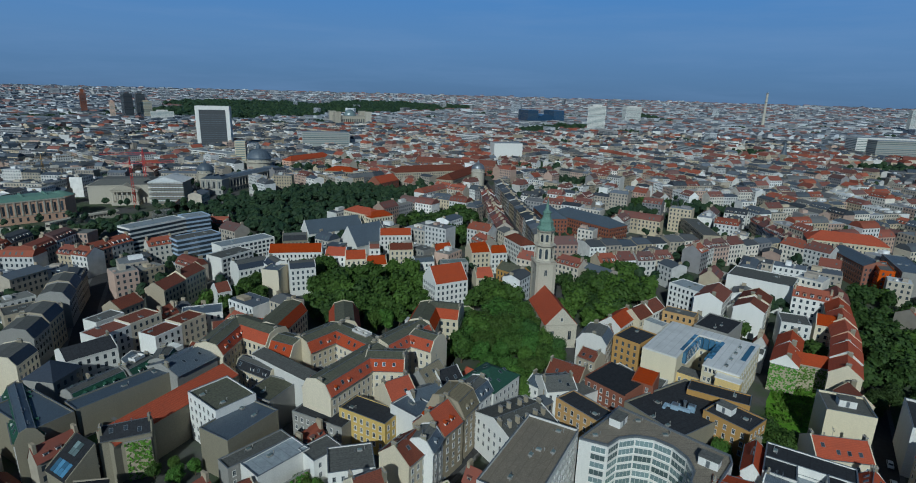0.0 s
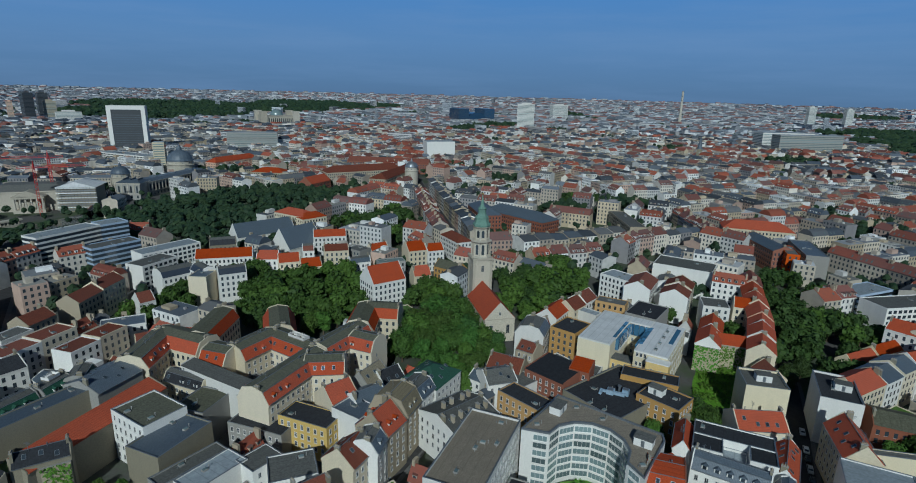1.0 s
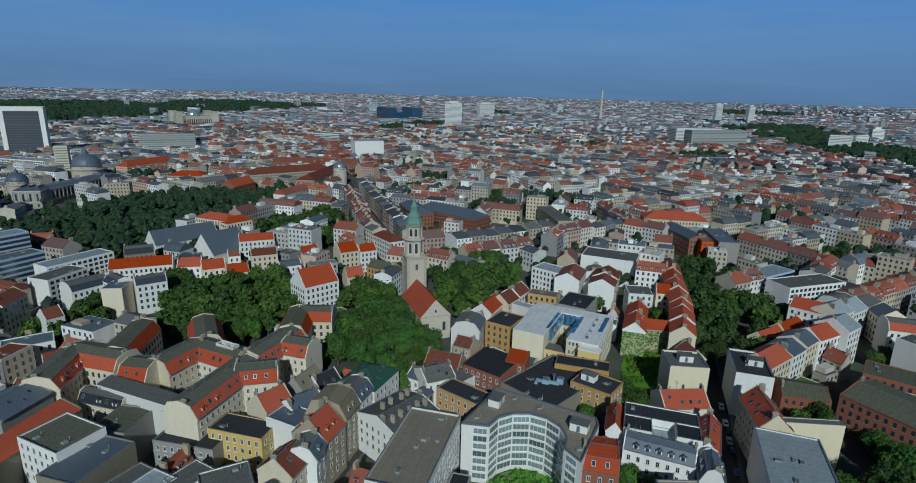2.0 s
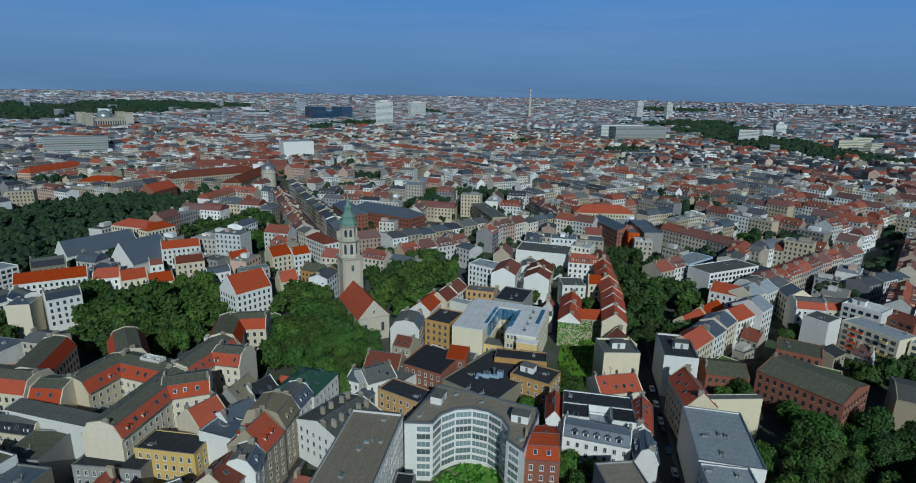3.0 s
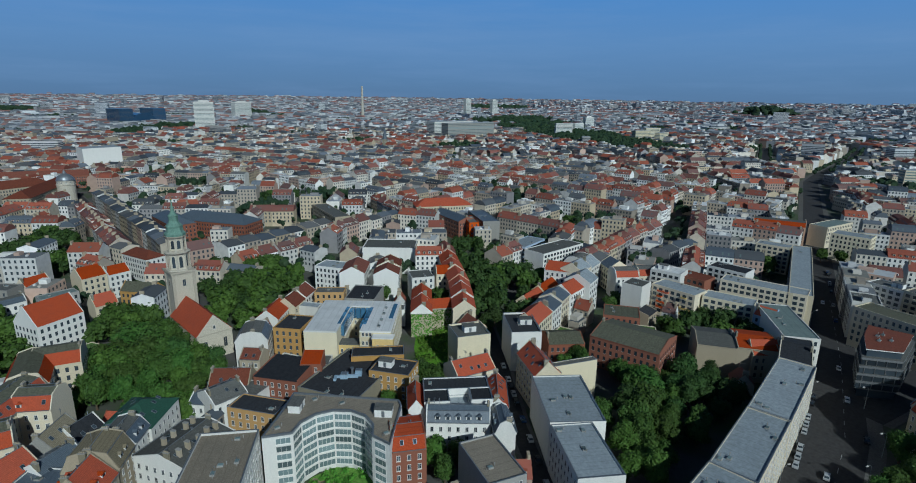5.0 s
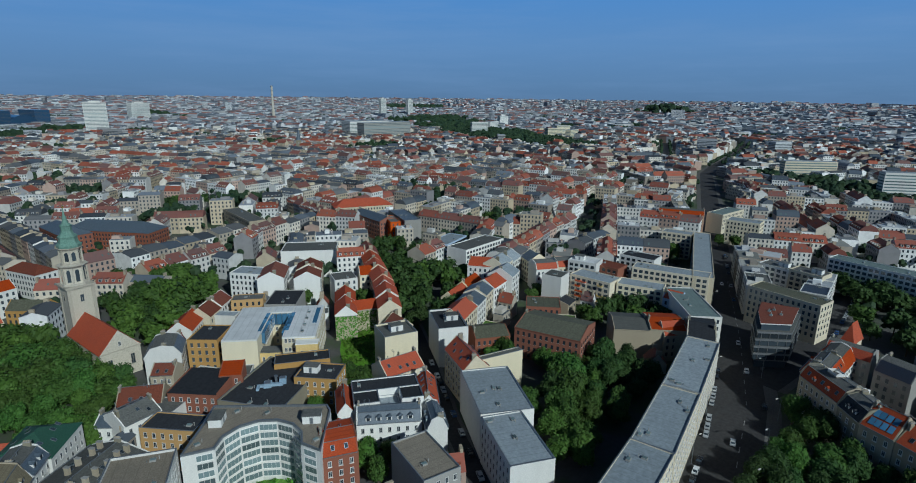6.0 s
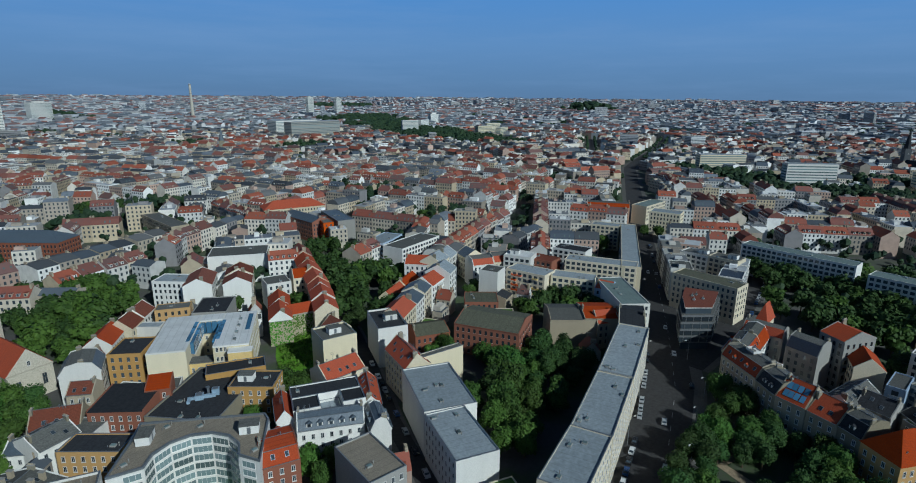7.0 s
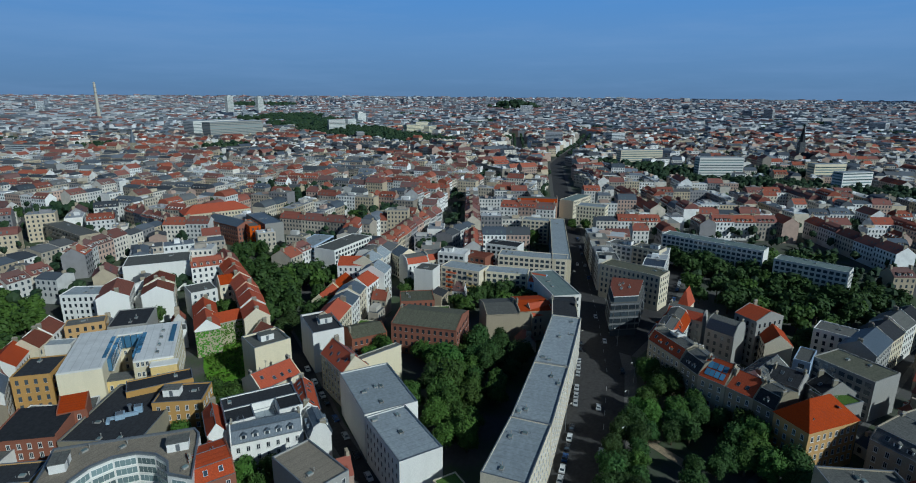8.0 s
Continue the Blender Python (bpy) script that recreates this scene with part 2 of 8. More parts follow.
def dormer_mesh(mat):
    b = Build()
    b.solid([(-0.85, 0, 0), (0.85, 0, 0), (0.85, 0, 1.5), (0, 0, 2.0), (-0.85, 0, 1.5), (-0.85, 2.4, 0), (0.85, 2.4, 0), (0.85, 2.4, 1.5), (0, 2.4, 2.0), (-0.85, 2.4, 1.5)],
            [(0, 1, 2, 3, 4), (9, 8, 7, 6, 5), (0, 5, 6, 1), (1, 6, 7, 2), (0, 4, 9, 5)], FRAME)
    b.solid([(-1.0, -0.15, 1.45), (0, -0.15, 2.06), (1.0, -0.15, 1.45), (-1.0, 2.4, 1.45), (0, 2.4, 2.06), (1.0, 2.4, 1.45)], [(0, 1, 4, 3), (1, 2, 5, 4), (0, 2, 1)], mat)
    b.face([(-0.5, -0.03, 0.25), (0.5, -0.03, 0.25), (0.5, -0.03, 1.35), (-0.5, -0.03, 1.35)], GLASS)
    return b.mesh("dormer")


def skylight_mesh():
    b = Build()
    b.box(-0.55, 0.55, -0.75, 0.75, -0.1, 0.1, METAL)
    b.face([(-0.45, -0.65, 0.115), (0.45, -0.65, 0.115), (0.45, 0.65, 0.115), (-0.45, 0.65, 0.115)], GLASS)
    return b.mesh("skylight")


def hatch_mesh():
    b = Build()
    b.box(-0.8, 0.8, -0.6, 0.6, 0, 0.45, WALL["grey"])
    b.box(-0.65, 0.65, -0.45, 0.45, 0.45, 0.58, PALEGLASS)
    b.ring([(0.1, 0), (0.1, 0.9), (0.2, 0.95), (0.2, 1.1)], 6, WALL["grey"], 0, 1.5, 0.3)
    b.ring([(0.09, 0), (0.09, 0.6)], 6, METAL, 0, -1.4, -0.4)
    return b.mesh("roof_vent")


def penthouse_mesh():
    b = Build()
    b.box(-2.6, 2.6, -1.8, 1.8, 0, 2.5, WALL["white"])
    b.box(-2.8, 2.8, -2.0, 2.0, 2.5, 2.72, ROOF["grey"])
    b.box(-0.5, 0.5, -1.84, -1.8, 0.1, 2.1, METAL)
    return b.mesh("stair_head")


def pipe_mesh():
    b = Build()
    b.ring([(0.13, -0.4), (0.13, 0.75), (0.24, 0.8), (0.24, 0.95)], 6, METAL)
    b.ring([(0.1, -0.4), (0.1, 0.5)], 6, METAL, 0, 0.7, 0.1)
    return b.mesh("vent_pipe")


def aerial_mesh():
    b = Build()
    b.box(-0.04, 0.04, -0.04, 0.04, -0.5, 2.6, METAL)
    for z, k in ((2.5, 0.7), (2.1, 0.9), (1.7, 0.6)):
        b.box(-k, k, -0.03, 0.03, z, z + 0.06, METAL)
    return b.mesh("aerial")


def terrace_mesh():
    b = Build()
    b.box(-2.2, 2.2, -1.6, 1.6, -0.3, 0.12, ROOF["tan"])
    for x0, x1, y0, y1 in ((-2.2, 2.2, -1.6, -1.54), (-2.2, 2.2, 1.54, 1.6), (-2.2, -2.14, -1.54, 1.54), (2.14, 2.2, -1.54, 1.54)):
        b.box(x0, x1, y0, y1, 0.12, 1.1, FRAME)
    b.box(-1.0, 1.0, 0.2, 1.2, 0.12, 0.8, WALL["white"])
    return b.mesh("terrace")


PIPE, AERIAL, TERRACE = pipe_mesh(), aerial_mesh(), terrace_mesh()
CHIMNEY, SKYLIGHT, HATCH, PENTHOUSE = chimney_mesh(), skylight_mesh(), hatch_mesh(), penthouse_mesh()
DORMER, BALCONY = {}, {}
WALL_WORDS = {"cream": "cream plaster", "white": "white plaster", "ochre": "ochre brick", "yellow": "yellow plaster", "pale": "pale yellow plaster", "grey": "grey plaster",
              "beige": "beige plaster", "brick": "red brick", "orange": "orange panelled", "blue": "pale blue plaster", "pink": "salmon plaster", "drab": "drab beige plaster", "dark": "dark panelled"}
ROOF_WORDS = {"red": "red tiled", "rust": "brown-red tiled", "dark": "black felt", "slate": "blue-grey metal", "lgrey": "light grey", "grey": "grey gravel", "tan": "tan gravel",
              "green": "green copper", "teal": "grey-green sheet", "navy": "dark blue slate", "olive": "olive felt", "khaki": "khaki tiled", "white": "white membrane", "moss": "planted green"}
FORM_WORDS = {"flat": "flat roof", "gable": "pitched roof", "mansard": "mansard roof", "pent": "lean-to roof", "hip": "hipped roof"}


def roof_profile(form, d, h, rh):
    e = 0.35
    if form == "gable":
        return [(-d / 2 - e, h), (0, h + rh), (d / 2 + e, h)]
    if form == "mansard":
        s = min(2.3, d * 0.22)
        return [(-d / 2 - e, h), (-d / 2 + s, h + rh * 0.78), (0, h + rh), (d / 2 - s, h + rh * 0.78), (d / 2 + e, h)]
    return [(-d / 2 - e, h), (-d / 2 - e, h + 0.2), (d / 2 + e, h + rh), (d / 2 + e, h)]  # pent


def wall_windows(face_w, h, style):
    """Offsets along the wall and heights of the windows of one facade."""
    step, st = (2.45, 3.25) if style == "s" else (2.9, 2.9)
    n, k = max(1, int((face_w - 1.2) / step)), max(1, int((h - 0.4) / st))
    return [((i - (n - 1) / 2) * (face_w - 1.0) / n, h - st * (j + 0.55)) for j in range(k) for i in range(n)]


def house(x, y, w, d, ang, h, form="gable", rh=4.5, wall="cream", top="red", flags="", cap="grey", near=None):
    rng = random.Random(int(x * 7 + y * 13 + w * 3))
    OCC.append((x, y, w, d, ang))
    h += rng.uniform(0.0, 0.3)
    if math.hypot(x, y) > 335 and not set("ebmd") & set(flags) and w < 24:
        reds = top in ("red", "rust")
        kind_q = {"mansard": 0.1 if reds else 0.5, "gable": 0.3 if reds else 0.6, "flat": 0.85}.get(form, 0.3 if reds else 0.6)
        ROWS_BEYOND.append((x, y, w, d, ang, h, kind_q + rng.uniform(-0.04, 0.04)))
        return None
    label = f"{WALL_WORDS[wall]} town house with {ROOF_WORDS[top]} {FORM_WORDS[form]}"
    if near is None:
        near = math.hypot(x, y) < 226
    ob = thing("house", pose(x, y, 0, 0, 0, ang), label, "house")
    wm, rm = WALL[wall], ROOF[top]
    b = Build()
    if form in ("flat", "hip"):
        b.box(-w / 2, w / 2, -d / 2, d / 2, 0, h, wm)
    r = Build()
    if form == "flat":
        t, p = 0.35, rh if rh < 2 else 0.6
        o = [(-w / 2, -d / 2), (w / 2, -d / 2), (w / 2, d / 2), (-w / 2, d / 2)]
        i = [(-w / 2 + t, -d / 2 + t), (w / 2 - t, -d / 2 + t), (w / 2 - t, d / 2 - t), (-w / 2 + t, d / 2 - t)]
        b = Build()
        b.solid([(*q, z) for q, z in [(q, 0) for q in o] + [(q, h + p) for q in o] + [(q, h + p) for q in i] + [(q, h) for q in i]],
                [(r0 * 4 + k, r0 * 4 + (k + 1) % 4, r0 * 4 + 4 + (k + 1) % 4, r0 * 4 + 4 + k) for r0 in range(3) for k in range(4)] + [(3, 2, 1, 0), (12, 13, 14, 15)], wm)
        r.face([(*q, h + 0.12) for q in i], rm)
        if near:
            cp = Build()
            cp.solid([(*q, h + p + z) for z in (0.004, 0.08) for q in o + i],
                     [(k, (k + 1) % 4, 8 + (k + 1) % 4, 8 + k) for k in range(4)] + [(8 + k, 8 + (k + 1) % 4, 12 + (k + 1) % 4, 12 + k) for k in range(4)] + [(4 + (k + 1) % 4, 4 + k, 12 + k, 12 + (k + 1) % 4) for k in range(4)], METAL)
            part("coping", cp, ob, label="grey metal coping")
    elif form == "hip":
        q = min(w, d) / 2
        e = 0.35
        base = [(-w / 2 - e, -d / 2 - e, h), (w / 2 + e, -d / 2 - e, h), (w / 2 + e, d / 2 + e, h), (-w / 2 - e, d / 2 + e, h)]
        if w >= d:
            rid = [(-w / 2 + q, 0, h + rh), (w / 2 - q + 0.01, 0, h + rh)]
            faces = [(0, 1, 5, 4), (1, 2, 5), (2, 3, 4, 5), (3, 0, 4), (3, 2, 1, 0)]
        else:
            rid = [(0, -d / 2 + q, h + rh), (0, d / 2 - q + 0.01, h + rh)]
            faces = [(0, 1, 4), (1, 2, 5, 4), (2, 3, 5), (3, 0, 4, 5), (3, 2, 1, 0)]
        r.solid([(px, py, pz + 0.004) for px, py, pz in base + rid], faces, rm)
    else:
        prof = [(py, pz + 0.004) for py, pz in roof_profile(form, d, h, rh)]
        n, x0, x1 = len(prof), -w / 2 + 0.36, w / 2 - 0.36
        for k in range(n - 1):
            mid = form == "mansard" and k in (1, 2)
            r.face([(x0, *prof[k]), (x1, *prof[k]), (x1, *prof[k + 1]), (x0, *prof[k + 1])], ROOF[cap] if mid else rm)
        r.face([(x0, *p) for p in prof[::-1]], rm)
        r.face([(x1, *p) for p in prof], rm)
        r.face([(x0, *prof[0]), (x0, *prof[-1]), (x1, *prof[-1]), (x1, *prof[0])], rm)
        fw = [(max(-d / 2, min(d / 2, py)), pz + (0.32 if 0 < k < n - 1 else 0.15)) for k, (py, pz) in enumerate(prof)]
        lo = [(-d / 2, 0), (-d / 2, h - 0.6), (-d / 2 - 0.28, h - 0.5), (-d / 2 - 0.28, h - 0.1), (-d / 2, h - 0.06)]
        hi = [(-py, pz) for py, pz in lo[::-1]]
        flat_top = [(py, h - 0.02) for py, _ in fw]
        rings = []
        for xx, up in ((-w / 2, fw), (-w / 2 + 0.34, fw), (-w / 2 + 0.34, flat_top), (w / 2 - 0.34, flat_top), (w / 2 - 0.34, fw), (w / 2, fw)):
            rings.append([(xx, *q) for q in lo + up + hi])
        q = len(rings[0])
        b.solid([v for ring in rings for v in ring],
                [(k * q + i, k * q + (i + 1) % q, (k + 1) * q + (i + 1) % q, (k + 1) * q + i) for k in range(5) for i in range(q)] + [tuple(range(q)), tuple(range(6 * q - 1, 5 * q - 1, -1))], wm)
    part("wall", b, ob)
    part("roof", r, ob, label=ROOF_WORDS[top] + " roof")
    if near and form in ("gable", "mansard"):
        lines = roof_profile(form, d, h, rh)
        for k, (py, pz) in enumerate(lines):
            edge = k in (0, len(lines) - 1)
            e = Build()
            q = -0.16 if k == 0 else (0.16 if edge else 0.0)
            e.box(-w / 2 + 0.36, w / 2 - 0.36, py + q - 0.11, py + q + 0.11, pz - 0.02, pz + (0.16 if edge else 0.12), METAL)
            part("gutter" if edge else ("ridge_cap" if abs(py) < 0.01 else "roof_flashing"), e, ob)
    # windows
    style = "m" if "m" in flags else "s"
    sides = []
    if "f" not in flags:
        sides.append((0, w, -d / 2))
    if "g" not in flags:
        sides.append((180, w, -d / 2))
    if "e" in flags or "r" in flags:
        sides.append((90, d, -w / 2))
    if "e" in flags or "l" in flags:
        sides.append((-90, d, -w / 2))
    bulk = Build()
    if "b" in flags:
        sides = []
        for k in range(int((h - 0.6) / 3.1)):
            z1 = h - 0.7 - 3.1 * k
            z0, e = z1 - 1.75, 0.06
            o = [(-w / 2 - e, -d / 2 - e), (w / 2 + e, -d / 2 - e), (w / 2 + e, d / 2 + e), (-w / 2 - e, d / 2 + e)]
            band = Build()
            band.solid([(*q, z) for z in (z0, z1) for q in o], [(i, (i + 1) % 4, 4 + (i + 1) % 4, 4 + i) for i in range(4)] + [(3, 2, 1, 0), (4, 5, 6, 7)], GLASS)
            strip_part = part("window_band", band, ob, label="continuous dark glass band")
            if near:
                for i in range(int(w / 3.2)):
                    mb = Build()
                    u = -w / 2 + (i + 0.5) * 3.2
                    mb.box(u - 0.09, u + 0.09, -d / 2 - 0.14, -d / 2 - e, z0, z1, FRAME)
                    part("mullion", mb, strip_part)
    for turn, fw, off in sides:
        rot = pose(0, 0, 0, 0, 0, turn)
        for u, z in wall_windows(fw, h - (0.7 if form != "flat" else 0.1), style):
            if near:
                part("window", WIN[style], ob, rot @ pose(u, off, z))
            else:
                hw, hh = (0.55, 0.92) if style == "s" else (1.0, 0.85)
                bulk.face([rot @ Vector((u + sx * hw, off - 0.03, z + sz * hh)) for sx, sz in ((-1, -1), (1, -1), (1, 1), (-1, 1))], GLASS)
                bulk.face([rot @ Vector(p) for p in ((u - hw - 0.1, off - 0.12, z - hh - 0.02), (u + hw + 0.1, off - 0.12, z - hh - 0.02), (u + hw + 0.1, off, z - hh), (u - hw - 0.1, off, z - hh))], FRAME)
    if bulk.f:
        tagged(part("facade_glazing", bulk, ob), kind="stuff")
    if "y" in flags:
        for u, z in wall_windows(w, h - 0.1, style):
            if rng.random() < 0.45:
                if "front" not in BALCONY:
                    for key, mat in (("front", WALL["orange"]), ("plain", WALL["yellow"])):
                        bb = Build()
                        bb.box(-1.4, 1.4, -1.25, 0, -1.25, -1.1, WALL["white"])
                        bb.box(-1.4, 1.4, -1.25, -1.17, -1.1, -0.1, mat)
                        for sx in (-1.4, 1.33):
                            bb.box(sx, sx + 0.07, -1.17, 0, -1.1, -0.1, mat)
                        BALCONY[key] = bb.mesh("balcony")
                part("balcony", BALCONY["front" if u < 0 else "plain"], ob, pose(u, -d / 2, z))
    # roof furniture
    if form in ("gable", "mansard", "hip"):
        if form != "hip" and "x" not in flags:
            for s in (-1, 1):
                if rng.random() < (0.85 if near else 0.5):
                    part("chimney", CHIMNEY, ob, pose(s * (w / 2 - 0.6), rng.uniform(-0.2, 0.2) * d, h + rh * 0.8))
        if near and form != "hip":
            for _ in range(max(1, int(w / 6))):
                u, v = rng.uniform(-0.42, 0.42) * w, rng.uniform(-0.08, 0.08) * d
                roll = rng.random()
                if form == "mansard" and roll < 0.18 and d > 9:
                    part("terrace", TERRACE, ob, pose(u * 0.7, 0, h + rh), "railed roof terrace deck")
                elif roll < 0.8:
                    part("vent_pipe", PIPE, ob, pose(u, v, h + rh * 0.97, 0, 0, rng.uniform(0, 180)))
                else:
                    part("aerial", AERIAL, ob, pose(u, v, h + rh, 0, 0, rng.uniform(0, 180)))
        prof = roof_profile("gable" if form == "hip" else form, d, h, rh)
        (y0, z0), (y1, z1) = prof[0], prof[1]
        slope = math.degrees(math.atan2(z1 - z0, y1 - y0))
        n = int((w - 2) / 3.3)
        if top not in DORMER:
            DORMER[top] = dormer_mesh(rm)
        if near and "u" in flags:
            for i in range(4):
                for j in range(2):
                    f = 0.3 + 0.34 * j
                    panel = Build()
                    panel.box(-0.75, 0.75, -1.2, 1.2, 0.02, 0.14, SKYGLASS)
                    part("roof_glazing", panel, ob, pose((i - 1.5) * 1.65 * (1 if i < 2 else 1.15), y0 + f * (y1 - y0), z0 + f * (z1 - z0) + 0.05, slope), "blue glazed roof panel")
        elif near and "q" not in flags:
            for turn in (0, 180):
                for k in range(n):
                    roll = rng.random()
                    m = pose(0, 0, 0, 0, 0, turn)
                    u = (k - (n - 1) / 2) * 3.3
                    if "d" in flags or (form == "mansard" and roll < 0.3):
                        part("dormer", DORMER[top], ob, m @ pose(u, y0 + 0.28 * (y1 - y0), z0 + 0.18 * (z1 - z0)))
                    elif roll < 0.85:
                        f = 0.55 if form == "mansard" else rng.choice((0.35, 0.6))
                        part("skylight", SKYLIGHT, ob, m @ pose(u + rng.uniform(-0.5, 0.5), y0 + f * (y1 - y0), z0 + f * (z1 - z0) + 0.05, slope))
    elif form == "pent" and "u" in flags:
        slope = math.degrees(math.atan2(rh - 0.2, d + 0.7))
        for i in range(4):
            for j in range(5):
                f = 0.12 + 0.17 * j
                if j == 2 or (j > 2 and i % 3 == 0):
                    continue
                panel = Build()
                panel.box(-0.8, 0.8, -0.95, 0.95, 0.02, 0.14, SKYGLASS if j < 2 else PALEGLASS)
                part("roof_glazing", panel, ob, pose((i - 1.5) * 1.75, -d / 2 + f * d, h + 0.2 + f * (rh - 0.2) + 0.06, slope), "blue glazed roof panel")
    elif form == "flat":
        k = int(w * d / 110)
        for _ in range(min(k, 7) if near else min(k, 2)):
            u, v = rng.uniform(-w / 2 + 2.4, w / 2 - 2.4), rng.uniform(-d / 2 + 1.6, d / 2 - 1.6)
            if w > 7 and d > 5:
                part("roof_vent", HATCH, ob, pose(u, v, h + 0.12, 0, 0, rng.choice((0, 90))))
        if "p" in flags:
            part("stair_head", PENTHOUSE, ob, pose(rng.uniform(-0.25, 0.25) * w, 0, h + 0.12))
    return ob
# ---------------------------------------------------------------- ground, streets, far backdrop


def strip(name, pts, half, z, mat, label, category, kind="structure"):
    """A level band of the given half width along a line of points."""
    vs, fs = [], []
    for k, (x, y) in enumerate(pts):
        a, b = pts[max(0, k - 1)], pts[min(len(pts) - 1, k + 1)]
        t = Vector((b[0] - a[0], b[1] - a[1])).normalized()
        vs += [(x - t.y * half, y + t.x * half, z), (x + t.y * half, y - t.x * half, z), (x - t.y * half, y + t.x * half, 0.0), (x + t.y * half, y - t.x * half, 0.0)]
    for k in range(len(pts) - 1):
        i = 4 * k
        fs += [(i, i + 1, i + 5, i + 4), (i + 2, i, i + 4, i + 6), (i + 1, i + 3, i + 7, i + 5)]
    return tagged(new(name, flat_mesh(name, vs, fs, None, [mat])), label, category, kind=kind)


ASPHALT = surface("worn_asphalt", (0.052, 0.050, 0.050), grain=0.8, stain=0.06, dirt=0.3)
PAVING = surface("granite_paving", (0.13, 0.125, 0.115), grain=1.5, stain=0.1, dirt=0.3)
LAWN = surface("lawn_grass", (0.13, 0.27, 0.025), grain=1.2, stain=0.12, dirt=0.35)
SAND = surface("sandy_path", (0.34, 0.27, 0.18), grain=1.0)
YARD, ynt, yb = mat_nodes("courtyard_ground")
ypos = ynt.nodes.new("ShaderNodeTexCoord").outputs["Object"]
ycol = mixed(ynt, ranged(ynt, noise_at(ynt, ypos, 0.03, 5), 0.42, 0.58, 0, 1), (0.085, 0.082, 0.078), (0.045, 0.075, 0.02))
ycol = mixed(ynt, ranged(ynt, noise_at(ynt, ypos, 0.6, 4), 0.35, 0.7, 0, 0.6), ycol, (0.06, 0.055, 0.05))
ynt.links.new(ycol, yb.inputs["Base Color"])
yb.inputs["Roughness"].default_value = 0.95



def land_z(x, y):
    """Height of the land: level in the city's middle, climbing to the low plateaus round it."""
    return 62.0 * max(0.0, (math.hypot(x, y) - 2100) / 2750) ** 1.4


rings = [0, 60, 250, 900, 2100, 2400, 2700, 3000, 3400, 3800, 4200, 4600, 4880]
gv, gf = [(0, 0, 0)], []
for r in rings[1:]:
    gv += [(r * math.cos(2 * math.pi * i / 72), r * math.sin(2 * math.pi * i / 72), land_z(r, 0)) for i in range(72)]
gf += [(0, 1 + i, 1 + (i + 1) % 72) for i in range(72)]
for j in range(len(rings) - 2):
    gf += [(1 + j * 72 + i, 73 + j * 72 + i, 73 + j * 72 + (i + 1) % 72, 1 + j * 72 + (i + 1) % 72) for i in range(72)]
tagged(new("ground", flat_mesh("ground", gv, gf, None, [YARD])), "grey and green ground of city yards and streets", "ground", kind="structure")

AVENUE = [(60, 12), (100, 28), (136, 37.7), (163, 42.7), (204, 52), (264, 73), (364, 113)]
AVENUE_FAR = [(364, 113), (447, 146), (620, 213), (752, 264), (858, 305), (960, 328), (1210, 372), (1565, 458), (2050, 592)]
SIDE = [(228, 50), (262, 45), (300, 44), (402, 48)]
LANE = [(85, 66), (98, 84), (107.6, 99.6), (120.2, 122.3), (143.8, 156.7), (162.2, 185.9), (175.4, 207.2), (215, 270), (250, 330)]
GIPS = [(-40, 90), (-20, 119), (-4.1, 144.9), (11.3, 169.8), (24, 195.4)]
CHURCH_ST = [(80, 340), (63, 390), (48, 457), (41, 597), (30, 760)]
RIGHT_ST = [(150, -8), (202, -28), (233, -41), (306, -67), (520, -140)]
FAR_ST = [(1000, 430), (1110, 479), (1414, 615), (1941, 851), (2080, 915)]
LEFT_ST = [(-150, 180), (-162, 209), (-170, 226), (-180, 244), (-196, 273), (-214, 309), (-226, 335), (-245, 372)]
STREETS = [(FAR_ST, 14), (LEFT_ST, 6.5), (AVENUE, 15), (AVENUE_FAR, 13), (SIDE, 9), (LANE, 4.5), (GIPS, 4.5), (CHURCH_ST, 6), (RIGHT_ST, 7)]
for level, (pts, half) in enumerate(STREETS):
    strip("pavement", pts, half, 0.10 + 0.005 * level, PAVING, "grey granite slab pavement beside the road", "pavement")
    strip("road", pts, half * 0.68, 0.15 + 0.005 * level, ASPHALT, "dark worn asphalt road through the city", "road")
for lx, ly, lw, ld, la in ((140, 200, 22, 66, -38), (56, 132, 25, 19, 20)):
    lawn = Build()
    lrng = random.Random(int(lx))
    lawn.prism([(lw / 2 * lrng.uniform(0.9, 1.05) * math.cos(i * 0.35), ld / 2 * lrng.uniform(0.9, 1.05) * math.sin(i * 0.35)) for i in range(18)], 0, 0.08, LAWN)
    lo = new("lawn", lawn.mesh("lawn"))
    lo.matrix_basis = pose(lx, ly, 0, 0, 0, la)
    tagged(lo, "bright green mown lawn in a courtyard", "lawn", kind="structure")
strip("court_path", [(50.5, 139.5), (54, 134.5), (58, 131.5), (60, 126), (60, 121)], 0.8, 0.12, SAND, "narrow sandy path through the office court", "path")
strip("park_path", [(152, 8), (160, 12), (166, 24), (176, 20), (196, 14)], 2.0, 0.05, SAND, "sandy curved path through the small park", "path")

